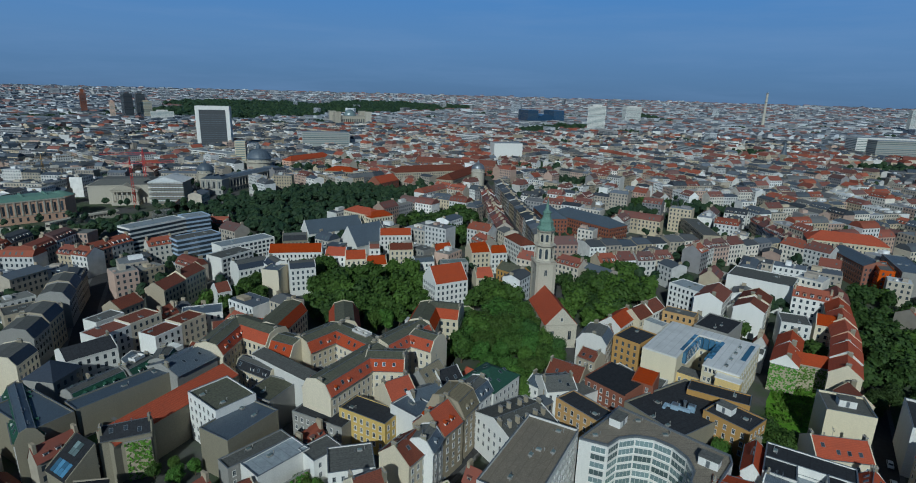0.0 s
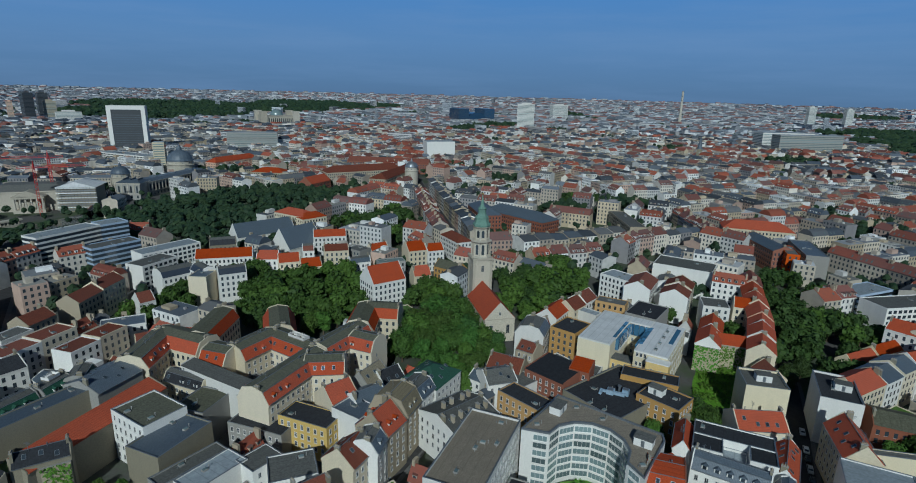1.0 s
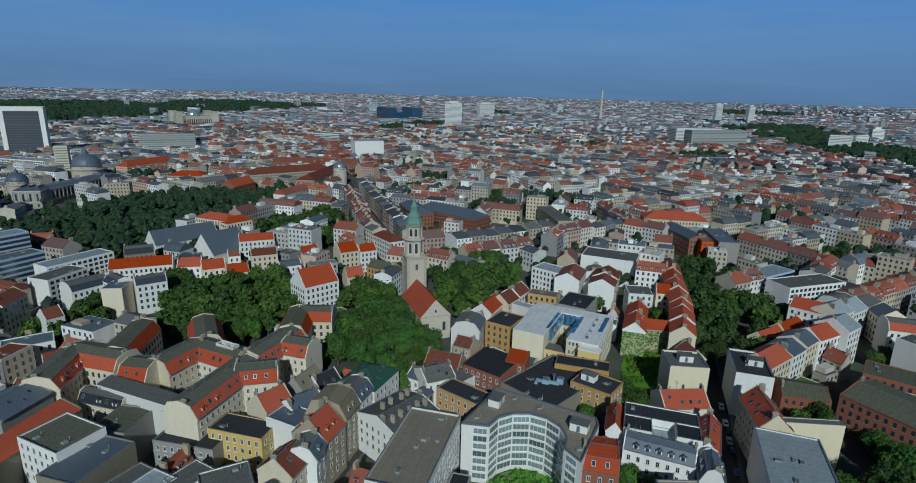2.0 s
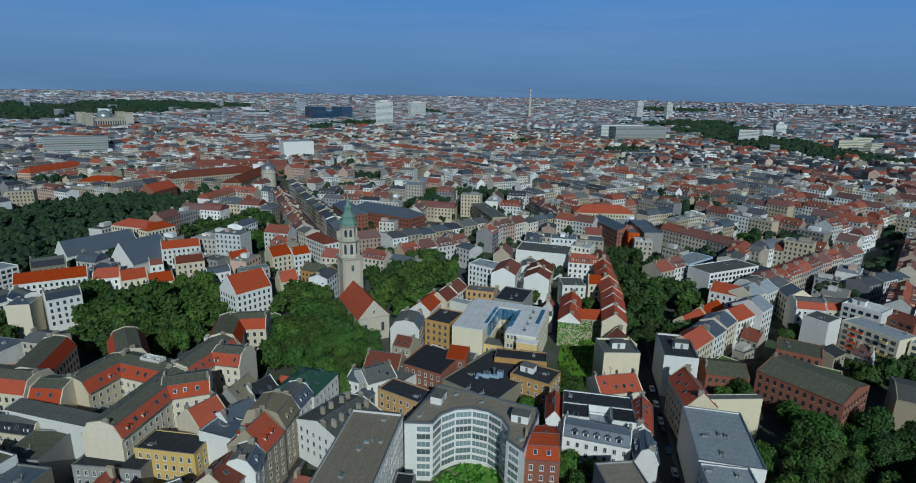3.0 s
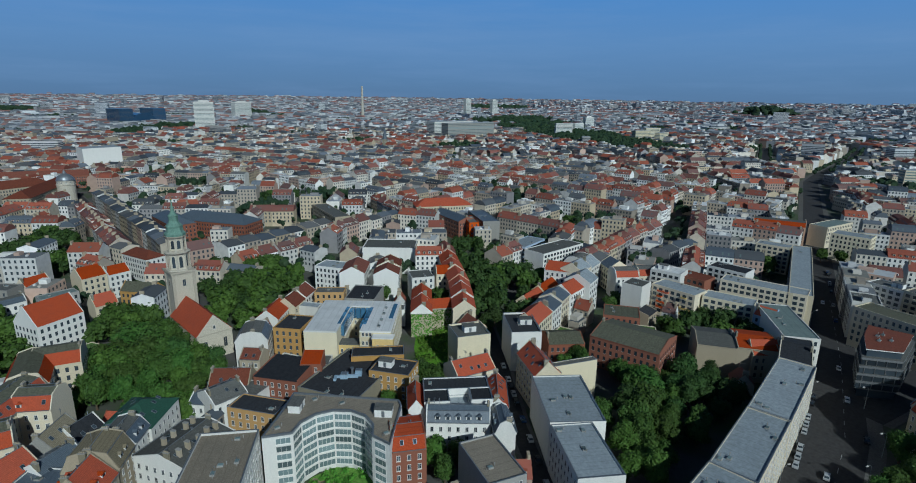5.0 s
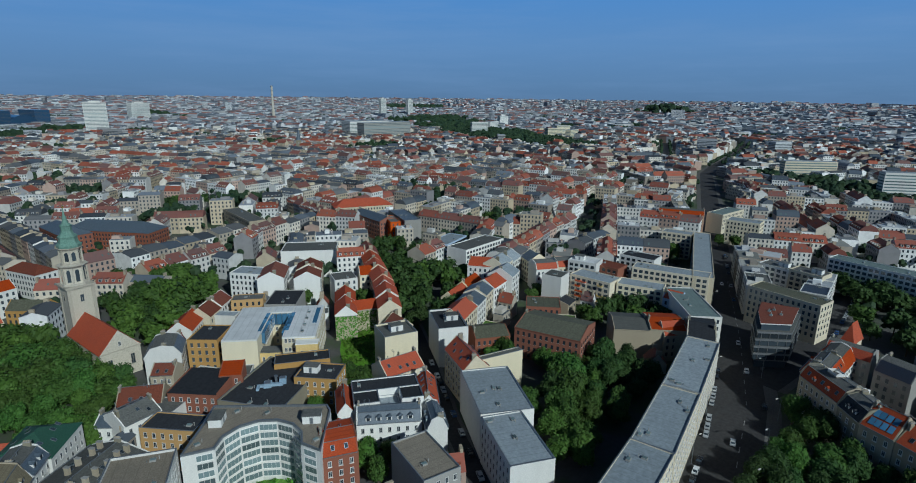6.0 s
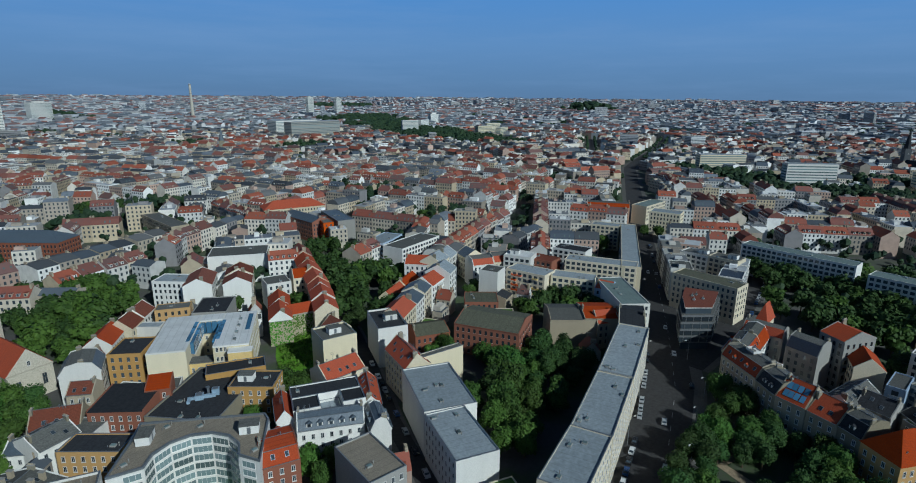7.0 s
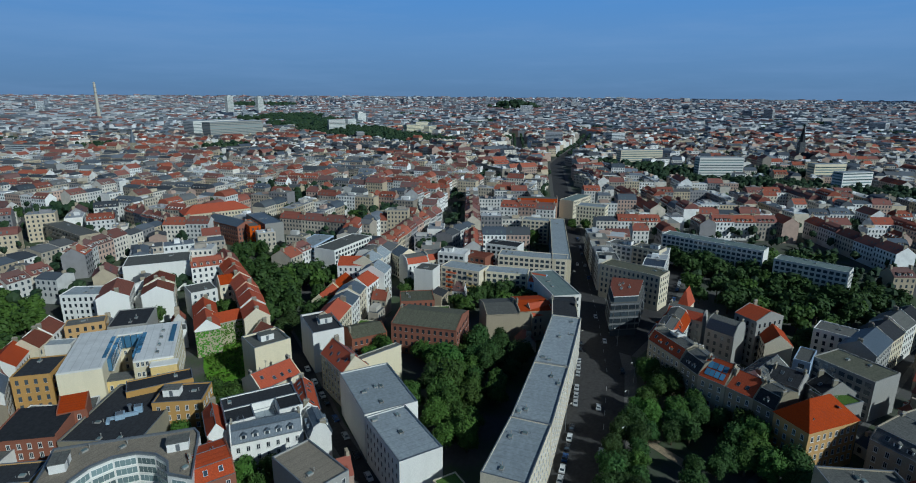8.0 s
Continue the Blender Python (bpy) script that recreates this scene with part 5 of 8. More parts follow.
house(-144.7, 178.0, 12.4, 12.0, 82, 14.8, "hip", 5, "grey", "navy")
house(-93.1, 163.1, 48.3, 7.0, 66, 13, "pent", 3, "drab", "red", "fg")
house(-110.3, 136.4, 10.8, 8.9, -29, 8, "pent", 7, "drab", "dark", "fgu")
house(-98.9, 145.4, 13.8, 6.8, 26, 14.8, "gable", 3, "drab", "dark", "fg")
house(-59.1, 143.3, 20.8, 6.1, 49, 11, "flat", 0.5, "grey", "grey")
house(-52.0, 139.7, 17.4, 8.9, 51, 11, "flat", 0.5, "white", "lgrey", "fg")
# courtyard complex with mansards
house(-94.4, 204.8, 25.0, 13.0, 85, 16.4, "mansard", 5, "cream", "red", "", "olive")
house(-83.1, 212.6, 24.6, 13.0, -29, 16.4, "mansard", 5, "cream", "red", "", "olive")
house(-77.4, 225.6, 27.1, 13.0, 83, 16.4, "mansard", 5, "cream", "red", "", "olive")
house(-65.7, 200.0, 11.5, 13.0, -24, 16.4, "mansard", 5, "cream", "red", "", "olive")
house(-55.5, 206.4, 19.5, 13.0, 53, 16.4, "mansard", 5, "cream", "red", "", "olive")
house(-39.9, 206.3, 25.0, 13.0, -39, 16.4, "mansard", 5, "cream", "red", "", "olive")
house(-49.8, 228.0, 23.1, 13.0, -77, 16.4, "mansard", 5, "cream", "red", "", "olive")
house(-22.2, 209.4, 26.4, 13.0, 55, 16.4, "mansard", 5, "cream", "red", "", "olive")
house(-14.2, 231.2, 22.3, 13.0, 82, 16.4, "mansard", 5, "cream", "red", "", "olive")
house(-5.1, 239.1, 15.4, 13.0, -12, 16.4, "mansard", 5, "cream", "red", "r", "olive")
house(-11.7, 207.3, 12.1, 12.0, -30, 16.4, "mansard", 5, "cream", "red", "", "olive")
house(-38.3, 181.6, 34.2, 13.0, 60, 16.4, "mansard", 5, "cream", "red", "", "olive")
house(-25.8, 189.2, 14.8, 13.0, -0, 16.4, "mansard", 5, "cream", "red", "", "olive")
house(-61.9, 183.5, 35.8, 5.0, -36, 17.2, "pent", 1, "white", "grey", "fg")
# in front of the complex
house(-42.8, 168.1, 21.1, 13.7, -26, 9, "flat", 0.4, "grey", "dark")
house(-39.9, 144.4, 10.4, 8.6, -133, 11, "flat", 0.4, "white", "grey")
house(-29.8, 139.4, 13.5, 12.0, 14, 11.5, "flat", 0.5, "white", "grey")
house(-22.5, 124.8, 9.2, 12.0, 32, 13.1, "gable", 5, "cream", "rust")
house(-13.3, 161.9, 9.6, 12.0, 50, 15.6, "flat", 0.5, "white", "slate")
house(-20.2, 171.9, 10.6, 12.0, 37, 14.8, "gable", 5, "cream", "red")
house(-10.2, 170.2, 11.9, 11.0, 32, 14.8, "gable", 3, "white", "slate")
house(-9.6, 185.5, 12.7, 10.0, 54, 13.1, "gable", 5, "grey", "khaki")
house(-3.1, 186.9, 9.9, 10.0, 36, 12.3, "gable", 4, "white", "dark")
# right of the lane
long_house = house(20.8, 159.7, 19.9, 18.1, 34, 13.9, "gable", 2.6, "white", "grey", "e")
for u, v in ((-6.8, -4.6), (-3.2, -4.2), (0.4, -4.8), (4.1, -4.3), (7.2, -4.7), (-4.8, 2.6), (-0.9, 3.1), (3.4, 2.7), (6.6, 3.2)):
    stack_shaft = Build()
    stack_shaft.box(-0.42, 0.42, -0.7, 0.7, 0, 2.5, WALL["beige"])
    stack_shaft.box(-0.52, 0.52, -0.8, 0.8, 2.5, 2.68, WALL["grey"])
    part("chimney", stack_shaft, long_house, pose(u, v, 13.9 + 2.6 * (1 - abs(v) / 9.05) - 0.2), label="beige rendered chimney")
house(44.9, 167.8, 17.7, 9.0, -52, 13.5, "flat", 0.5, "ochre", "dark", "e")
house(22.1, 133.1, 35.6, 16.1, -119, 18.9, "flat", 0.8, "white", "tan", "e")
# school quarter
house(38.3, 186.3, 12.2, 12.0, 12, 12, "gable", 3, "white", "grey")
# beyond the school
house(149.1, 184.0, 10.5, 9.0, -98, 10, "gable", 4, "cream", "rust")
house(132.8, 166.4, 14.3, 13.8, -20, 17.2, "flat", 0.9, "pale", "grey", "fp")
house(118.7, 148.3, 16.4, 12.0, -10, 13.1, "gable", 4, "cream", "red")
house(102.6, 136.2, 22.6, 8.0, -32, 16.5, "flat", 0.5, "white", "dark", "fg")
house(92.3, 133.2, 8.4, 8.0, -32, 16.5, "flat", 0.5, "white", "dark", "fg")
house(105.0, 125.4, 7.3, 8.0, -32, 16.5, "flat", 0.5, "white", "dark", "fg")
house(98.9, 129.2, 6.9, 8.0, -32, 13.4, "flat", 0.9, "white", "lgrey", "fg")
house(88.7, 140.2, 15.0, 5.0, 58, 14, "gable", 3, "white", "red", "q")
house(113.3, 126.5, 19.0, 6.4, 51, 13.6, "gable", 3.2, "white", "red")
house(94.6, 124.2, 20.5, 7.6, -38, 13, "mansard", 4, "white", "slate", "d", "slate")
house(103.6, 112.6, 11.0, 6.4, 56, 13, "mansard", 4, "white", "slate", "d", "slate")
house(85.6, 97.7, 11.3, 19.3, -14, 16.4, "flat", 0.6, "grey", "tan")
# along the dark lane
house(139.1, 132.0, 19.7, 10.0, -114, 14.8, "gable", 5, "cream", "red")
house(127.5, 107.6, 29.1, 17.8, -124, 15.6, "flat", 0.5, "white", "lgrey", "f")
house(110.8, 85.5, 24.8, 13.4, -120, 15.6, "flat", 0.5, "white", "lgrey")
house(147.5, 123.7, 22.2, 3.3, -18, 16, "flat", 0.3, "pale", "grey", "fg")
house(241.7, 201.4, 14.8, 13.0, 18, 16.3, "gable", 4, "cream", "lgrey")
house(255.8, 205.9, 14.8, 13.0, 18, 15.1, "gable", 4, "white", "lgrey")
house(269.9, 210.4, 14.8, 13.0, 18, 15.9, "gable", 4, "pale", "lgrey")
# school quarter
house(79.7, 224.9, 12.6, 15.5, -46, 14, "flat", 0.5, "ochre", "dark", "e")
house(109.6, 251.4, 14.9, 8.0, -35, 15, "flat", 0.4, "ochre", "grey", "e")
house(123.6, 240.8, 15.3, 20.3, -43, 14, "flat", 0.5, "grey", "dark", "fg")
house(95.2, 247.2, 13.7, 6.0, -50, 12, "flat", 0.4, "white", "lgrey", "fg")
house(78.1, 246.5, 18.4, 10.5, 50, 12.5, "gable", 4, "white", "red")
house(88.7, 252.7, 12.3, 10.5, 43, 13.0, "gable", 4, "cream", "rust")
house(97.7, 261.1, 12.3, 10.5, 43, 13.6, "gable", 4, "white", "rust")
house(61.9, 225.1, 13.9, 13.0, 63, 13, "mansard", 4, "white", "slate")
house(58.2, 214.6, 8.7, 9.0, -42, 9, "gable", 3, "beige", "rust")
house(62.0, 188.4, 17.9, 15.8, -50, 12.5, "pent", 1.2, "brick", "dark")
house(71.9, 186.7, 8.1, 7.0, -36, 14, "pent", 2.2, "brick", "red")
house(81.6, 173.6, 24.2, 33.4, -59, 10.5, "flat", 0.7, "drab", "dark", "fg")
house(97.0, 180.5, 20.9, 8.5, -31, 12.5, "flat", 0.5, "ochre", "dark", "fg")
house(95.1, 164.9, 15.6, 12.0, -52, 13, "flat", 0.6, "ochre", "dark", "ep")
house(48.7, 188.3, 10.7, 9.0, -58, 9, "flat", 0.4, "white", "grey", "fg")
# white houses beyond the school
house(130.4, 290.5, 18.8, 13.0, -55, 15, "flat", 0.5, "white", "lgrey")
house(137.9, 279.0, 22.1, 14.0, 53, 15, "gable", 3.5, "white", "rust")
house(149.7, 262.5, 13.4, 14.0, 54, 15.0, "gable", 3.5, "white", "rust")
house(157.7, 273.3, 13.4, 14.0, 54, 15.6, "gable", 3.5, "cream", "rust")
house(150.3, 272.8, 10.5, 8.0, 19, 10, "gable", 3, "white", "red")
house(178.1, 305.7, 33.8, 22.0, -38, 17, "flat", 0.6, "white", "grey", "fg")
house(161.3, 324.1, 16.4, 14.0, -47, 11, "flat", 0.4, "white", "grey", "fg")
house(131.2, 285.1, 19.6, 6.0, -47, 9, "flat", 0.4, "white", "white", "fg")
# row on the near side of the dark lane
house(205.9, 303.4, 13.7, 14.0, -48, 18, "flat", 0.6, "white", "white", "p")
house(190.5, 278.6, 17.9, 10.0, -33, 15, "gable", 4, "white", "red")
house(163.7, 248.7, 12.7, 14.0, -22, 14, "flat", 0.5, "white", "grey")
house(177.5, 245.5, 9.5, 10.0, -29, 14, "gable", 4, "cream", "red")
house(177.6, 233.0, 16.1, 11.0, 61, 14.5, "gable", 4, "pink", "red")
house(185.4, 247.2, 16.1, 11.0, 61, 15.1, "gable", 4, "cream", "red")
house(193.9, 262.1, 18.0, 11.0, 60, 14.5, "gable", 4, "cream", "red")
house(202.9, 277.7, 18.0, 11.0, 60, 15.1, "gable", 4, "white", "red")
house(154.9, 198.3, 13.6, 11.0, 56, 14.5, "gable", 4, "cream", "red")
house(162.5, 209.5, 13.6, 11.0, 56, 15.1, "gable", 4, "white", "red")
house(170.1, 220.7, 13.6, 11.0, 56, 14.1, "gable", 4, "pale", "red")
house(148.6, 225.4, 16.8, 10.0, -124, 12.0, "gable", 4, "cream", "red")
house(139.2, 211.6, 16.8, 10.0, -124, 12.6, "gable", 4, "white", "red")
house(150.1, 210.3, 14.5, 9.0, -24, 11, "gable", 3.5, "beige", "red")
# beyond the lane
house(156.8, 159.5, 12.9, 21.5, -32, 17, "flat", 0.9, "white", "dark", "fp")
house(171.0, 166.6, 18.9, 12.0, 22, 15, "gable", 4, "cream", "red")
house(185.8, 172.5, 12.8, 12.0, 23, 15.0, "gable", 3, "white", "slate")
house(197.6, 177.5, 12.8, 12.0, 23, 15.6, "gable", 3, "cream", "slate")
house(213.1, 181.7, 19.4, 12.0, 14, 15.5, "gable", 4, "white", "red")
house(203.7, 200.4, 18.4, 8.0, 18, 6.5, "gable", 3.5, "pale", "red")
house(221.3, 206.2, 18.4, 8.0, 18, 7.1, "gable", 3.5, "pale", "red")
house(171.7, 148.7, 16.0, 14.3, -32, 10.5, "gable", 2.5, "brick", "olive")
house(192.1, 126.6, 29.9, 22.8, -75, 14, "gable", 2.5, "brick", "olive", "e")
house(215.0, 149.5, 16.9, 15.0, -53, 12, "flat", 0.4, "brick", "olive")
house(224.5, 183.0, 13.0, 14.0, 20, 18, "gable", 4, "white", "lgrey", "r")
# apartment blocks along the avenue
house(259.5, 146.1, 24.3, 13.0, -88, 16, "flat", 0.5, "cream", "lgrey", "my")
house(244.9, 162.3, 11.2, 12.0, -79, 17, "flat", 0.5, "white", "grey", "mf")
house(268.2, 123.1, 23.8, 12.0, -74, 15, "flat", 0.5, "pale", "lgrey", "m")
house(261.7, 101.9, 9.1, 9.0, -88, 15, "gable", 3.5, "blue", "red")
house(295.0, 118.5, 40.8, 12.0, -76, 18, "flat", 0.5, "cream", "lgrey", "m")
house(345.4, 120.0, 110.5, 11.0, 21, 18, "flat", 0.5, "cream", "lgrey", "m")
house(387.1, 153.0, 20.6, 11.0, -78, 18, "flat", 0.5, "cream", "lgrey", "m")
house(274.3, 161.5, 16.7, 13.0, -77, 19, "flat", 0.8, "white", "white", "mp")
house(283.4, 151.0, 17.6, 12.0, -89, 16.5, "flat", 0.5, "brick", "rust", "m")
house(307.0, 142.8, 21.3, 13.0, -85, 19, "flat", 0.6, "white", "dark", "m")
house(472.8, 186.0, 37.1, 14.0, -67, 15, "mansard", 4, "pink", "red", "e")
house(459.1, 129.8, 24.3, 16.0, -85, 19, "flat", 0.6, "pale", "lgrey", "e")
# rows towards the river
house(-148.2, 214.3, 14.8, 11.0, 65, 15.0, "flat", 0.5, "white", "rust")
house(-142.0, 227.7, 14.8, 11.0, 65, 15.7, "flat", 0.5, "cream", "rust")
house(-125.7, 215.6, 12.9, 10.0, 67, 15.0, "flat", 0.5, "white", "rust")
house(-120.7, 227.6, 12.9, 10.0, 67, 15.7, "flat", 0.5, "cream", "rust")
house(-159.1, 230.2, 13.2, 9.0, 67, 14, "flat", 0.5, "white", "grey")
house(-161.1, 248.3, 13.7, 11.0, 72, 13, "gable", 3.5, "beige", "rust")
house(-184.5, 287.8, 12.0, 13.0, 47, 17, "flat", 0.5, "white", "lgrey", "fg")
house(-177.5, 298.5, 15.1, 10.0, 62, 15, "flat", 0.5, "white", "lgrey", "fg")
house(-152.6, 271.6, 17.4, 11.0, 81, 15.0, "gable", 3.5, "beige", "rust")
house(-149.8, 288.8, 17.4, 11.0, 81, 15.7, "gable", 3.5, "pale", "rust")
house(-195.5, 346.0, 15.4, 10.0, 45, 15, "gable", 4, "cream", "red")
house(-232.0, 336.7, 15.3, 11.0, 69, 13.0, "gable", 4.5, "pink", "red")
house(-226.4, 351.1, 15.3, 11.0, 69, 13.7, "gable", 4.5, "cream", "red")
house(-241.3, 329.5, 12.7, 12.0, -17, 13.0, "hip", 5, "white", "red")
house(-229.1, 325.7, 12.7, 12.0, -17, 13.7, "hip", 5, "cream", "red")
house(-216.3, 378.0, 41.0, 15.0, 60, 21, "flat", 0.6, "white", "lgrey", "b")
house(-199.0, 403.7, 18.0, 15.0, 48, 21, "flat", 0.6, "blue", "lgrey", "b")
house(-177.1, 357.5, 29.6, 13.0, 51, 18, "flat", 0.6, "blue", "grey", "b")
# yards in front of the mansard complex
house(-77.4, 163.4, 17.8, 14.1, -38, 17, "flat", 0.6, "white", "olive")
house(-67.5, 152.8, 19.5, 13.0, 61, 14.5, "flat", 0.5, "drab", "slate", "fg")
house(-65.1, 174.4, 14.2, 12.0, 67, 13, "flat", 0.5, "grey", "olive", "fg")
house(-74.5, 189.5, 18.5, 7.0, -30, 12, "mansard", 3.5, "cream", "dark", "x")
house(-28.0, 163.8, 19.1, 9.4, -29, 12.5, "flat", 0.4, "yellow", "dark", "e")
# row on the street past the mansard complex
house(-13.6, 139.4, 11.2, 11.0, 57, 15, "gable", 4.5, "cream", "rust")
house(-8.4, 141.9, 8.3, 9.0, 71, 16, "mansard", 4, "white", "slate", "d")
house(-4.7, 152.4, 10.6, 12.0, 56, 16, "gable", 6, "beige", "red", "d")
house(-0.2, 162.8, 10.8, 14.0, 62, 16, "mansard", 6, "beige", "khaki", "d", "khaki")
house(6.6, 171.3, 9.7, 11.0, 57, 16, "mansard", 4, "white", "slate", "d")
house(13.0, 182.2, 17.1, 15.0, 53, 15.5, "hip", 4, "white", "green", "e")
# block by the small park
house(212.0, 24.4, 19.3, 12.0, -133, 15.5, "mansard", 5, "beige", "red")
house(237.5, 29.2, 14.6, 11.0, 177, 15.5, "mansard", 5, "white", "red")
house(222.9, 30.0, 14.6, 11.0, 177, 16.2, "mansard", 5, "cream", "red")
house(200.2, 13.3, 10.6, 12.0, -138, 15.5, "mansard", 5, "drab", "dark", "d")
house(195.9, 7.4, 9.8, 12.0, -112, 15.5, "gable", 6, "beige", "red", "u")
house(191.7, -2.1, 9.6, 12.0, -117, 15.5, "gable", 5, "beige", "red")
house(187.0, -10.4, 7.7, 12.0, -126, 15.5, "mansard", 5, "drab", "dark", "d")
house(182.6, -21.1, 12.1, 21.0, -131, 15.6, "hip", 7, "ochre", "red", "e")
house(248.1, 25.4, 15.8, 8.0, -100, 16, "mansard", 4, "grey", "red", "d")
house(241.3, 8.9, 12.3, 11.0, -112, 15.5, "mansard", 5, "grey", "navy", "d")
house(251.6, -2.7, 11.1, 15.7, -128, 21, "gable", 3, "grey", "red", "e")
house(207.6, -14.2, 10.2, 12.0, -109, 15, "gable", 3.5, "grey", "dark")
# blocks between the avenue and the park street
house(296.4, 59.4, 34.4, 13.0, -102, 19, "flat", 0.6, "cream", "olive", "e")
house(373.6, 103.2, 16.4, 12.0, -158, 18.0, "flat", 0.6, "cream", "grey", "p")
house(358.4, 97.0, 16.4, 12.0, -158, 18.7, "flat", 0.6, "white", "grey", "p")
house(343.2, 90.9, 16.4, 12.0, -158, 17.5, "flat", 0.6, "pale", "grey", "p")
house(328.0, 84.8, 16.4, 12.0, -158, 18.0, "flat", 0.6, "cream", "grey", "p")
house(312.8, 78.6, 16.4, 12.0, -158, 18.7, "flat", 0.6, "white", "grey", "p")
house(300.8, 50.9, 16.4, 12.0, 5, 17.0, "flat", 0.6, "grey", "navy")
house(317.1, 52.3, 16.4, 12.0, 5, 17.7, "flat", 0.6, "white", "navy")
house(333.5, 53.7, 16.4, 12.0, 5, 16.5, "flat", 0.6, "beige", "navy")
house(349.8, 55.1, 16.4, 12.0, 5, 17.0, "flat", 0.6, "grey", "navy")
house(349.6, 77.8, 17.4, 12.0, -102, 18.0, "flat", 0.6, "white", "grey", "mp")
house(346.0, 60.8, 17.4, 12.0, -102, 18.7, "flat", 0.6, "cream", "grey", "mp")
# brick gallery and neighbours
house(269.3, 356.8, 43.8, 16.0, -97, 15.6, "gable", 3, "brick", "slate", "e")
house(269.7, 334.7, 25.0, 8.0, -116, 16.4, "flat", 0.5, "orange", "grey", "e")
house(289.8, 342.8, 45.0, 14.0, -113, 15.6, "flat", 0.5, "grey", "slate")
# long curved building on the avenue
house(117.9, 51.8, 27.5, 12.5, 8, 18, "flat", 0.5, "cream", "lgrey")
house(149.9, 57.2, 37.4, 12.5, 11, 18, "flat", 0.5, "cream", "lgrey")
house(190.7, 65.4, 46.0, 12.5, 12, 18, "flat", 0.5, "cream", "lgrey")
house(227.9, 76.3, 11.2, 33.8, -69, 16.4, "gable", 3, "cream", "dark")
house(253.6, 90.8, 14.0, 39.1, -50, 18, "flat", 0.5, "white", "teal")
house(219.4, 105.5, 15.5, 19.3, -53, 13.9, "gable", 2, "beige", "grey", "f")
house(228.7, 93.1, 15.5, 19.3, -53, 14.6, "gable", 2, "beige", "red", "f")
house(226.4, 87.9, 12.3, 9.0, -38, 12.3, "gable", 5, "beige", "red")
# wedge block on the square
house(374.3, 93.7, 21.9, 14.0, -81, 17.2, "flat", 0.5, "grey", "lgrey")
house(380.8, 27.2, 63.1, 12.0, -103, 19.7, "flat", 0.5, "white", "teal", "m")
house(354.8, -27.1, 36.9, 12.0, -105, 19.7, "flat", 0.5, "white", "teal", "mr")
# block by the small park
house(243.7, -9.3, 15.9, 10.0, -167, 14.8, "gable", 4, "cream", "red")
house(261.4, 27.7, 4.7, 10.6, -98, 16.4, "hip", 8, "cream", "red")
house(209.7, -6.5, 19.9, 9.0, -21, 14.8, "gable", 3, "white", "grey")
house(229.0, -19.7, 5.7, 14.2, -101, 15.6, "flat", 0.5, "blue", "grey", "m")
house(229.5, -35.7, 22.0, 15.8, -125, 15.6, "flat", 0.5, "grey", "olive", "m")
house(202.7, -27.8, 11.6, 10.4, -132, 13.9, "flat", 0.5, "grey", "moss")
house(207.4, -26.7, 8.0, 12.0, -145, 14.8, "gable", 4, "grey", "dark")
house(264.2, -32.4, 14.7, 12.0, -105, 15.6, "flat", 0.5, "white", "grey")
house(256.5, -41.9, 22.4, 13.0, -21, 14.8, "gable", 4, "grey", "slate")
house(273.8, -49.0, 15.0, 13.0, -24, 14.8, "gable", 4, "cream", "dark")
house(287.6, -55.1, 15.0, 13.0, -24, 15.5, "gable", 4, "white", "grey")
house(301.3, -61.2, 15.0, 13.0, -24, 14.3, "gable", 4, "pale", "dark")
house(185.1, -47.8, 13.1, 28.9, -125, 15.6, "mansard", 4, "beige", "grey")
house(151.9, -31.0, 20.3, 12.3, -66, 15.6, "flat", 0.6, "beige", "grey")
# left bank rows
house(-195.0, 314.2, 15.3, 14.0, 38, 13.9, "flat", 0.5, "white", "grey")
house(-125.3, 275.4, 7.6, 10.0, 42, 11.5, "gable", 4, "white", "rust")
house(-145.5, 360.2, 37.8, 14.0, 49, 14.8, "flat", 0.5, "white", "lgrey", "m")
house(-142.7, 330.5, 23.8, 14.0, 61, 14.8, "flat", 0.5, "white", "grey", "m")
house(-123.8, 313.5, 19.4, 14.0, 42, 13.0, "mansard", 3.5, "white", "navy", "d")
# red-roofed row before the grove and the halls behind it
house(-105.9, 346.9, 33.5, 12.0, 9, 13, "gable", 4.5, "white", "red", "d")
house(-78.6, 343.5, 13.4, 11.0, -1, 12.5, "gable", 4.5, "white", "red", "d")
house(-65.2, 337.0, 12.9, 11.0, 14, 12.5, "gable", 4.5, "cream", "red", "d")
house(-50.7, 328.4, 12.6, 10.0, 14, 12, "gable", 4.5, "cream", "red")
house(-37.5, 349.6, 15.5, 12.0, 9, 16, "gable", 3, "cream", "rust", "e")
house(-46.1, 392.5, 23.0, 11.0, 8, 14, "gable", 4, "white", "red", "d")
house(-56.0, 355.6, 7.3, 10.0, 10, 14, "mansard", 3.5, "white", "rust", "d")
house(-99.4, 421.7, 45.0, 17.7, 35, 9, "gable", 9, "white", "slate", "fg")
house(-69.0, 391.3, 30.0, 20.7, 48, 8, "gable", 13, "white", "slate", "fg")
house(-84.4, 363.8, 11.1, 14.0, -18, 12, "flat", 0.5, "grey", "slate", "fge")
house(-114.0, 371.6, 16.4, 12.0, 15, 14, "mansard", 4, "drab", "dark", "d")
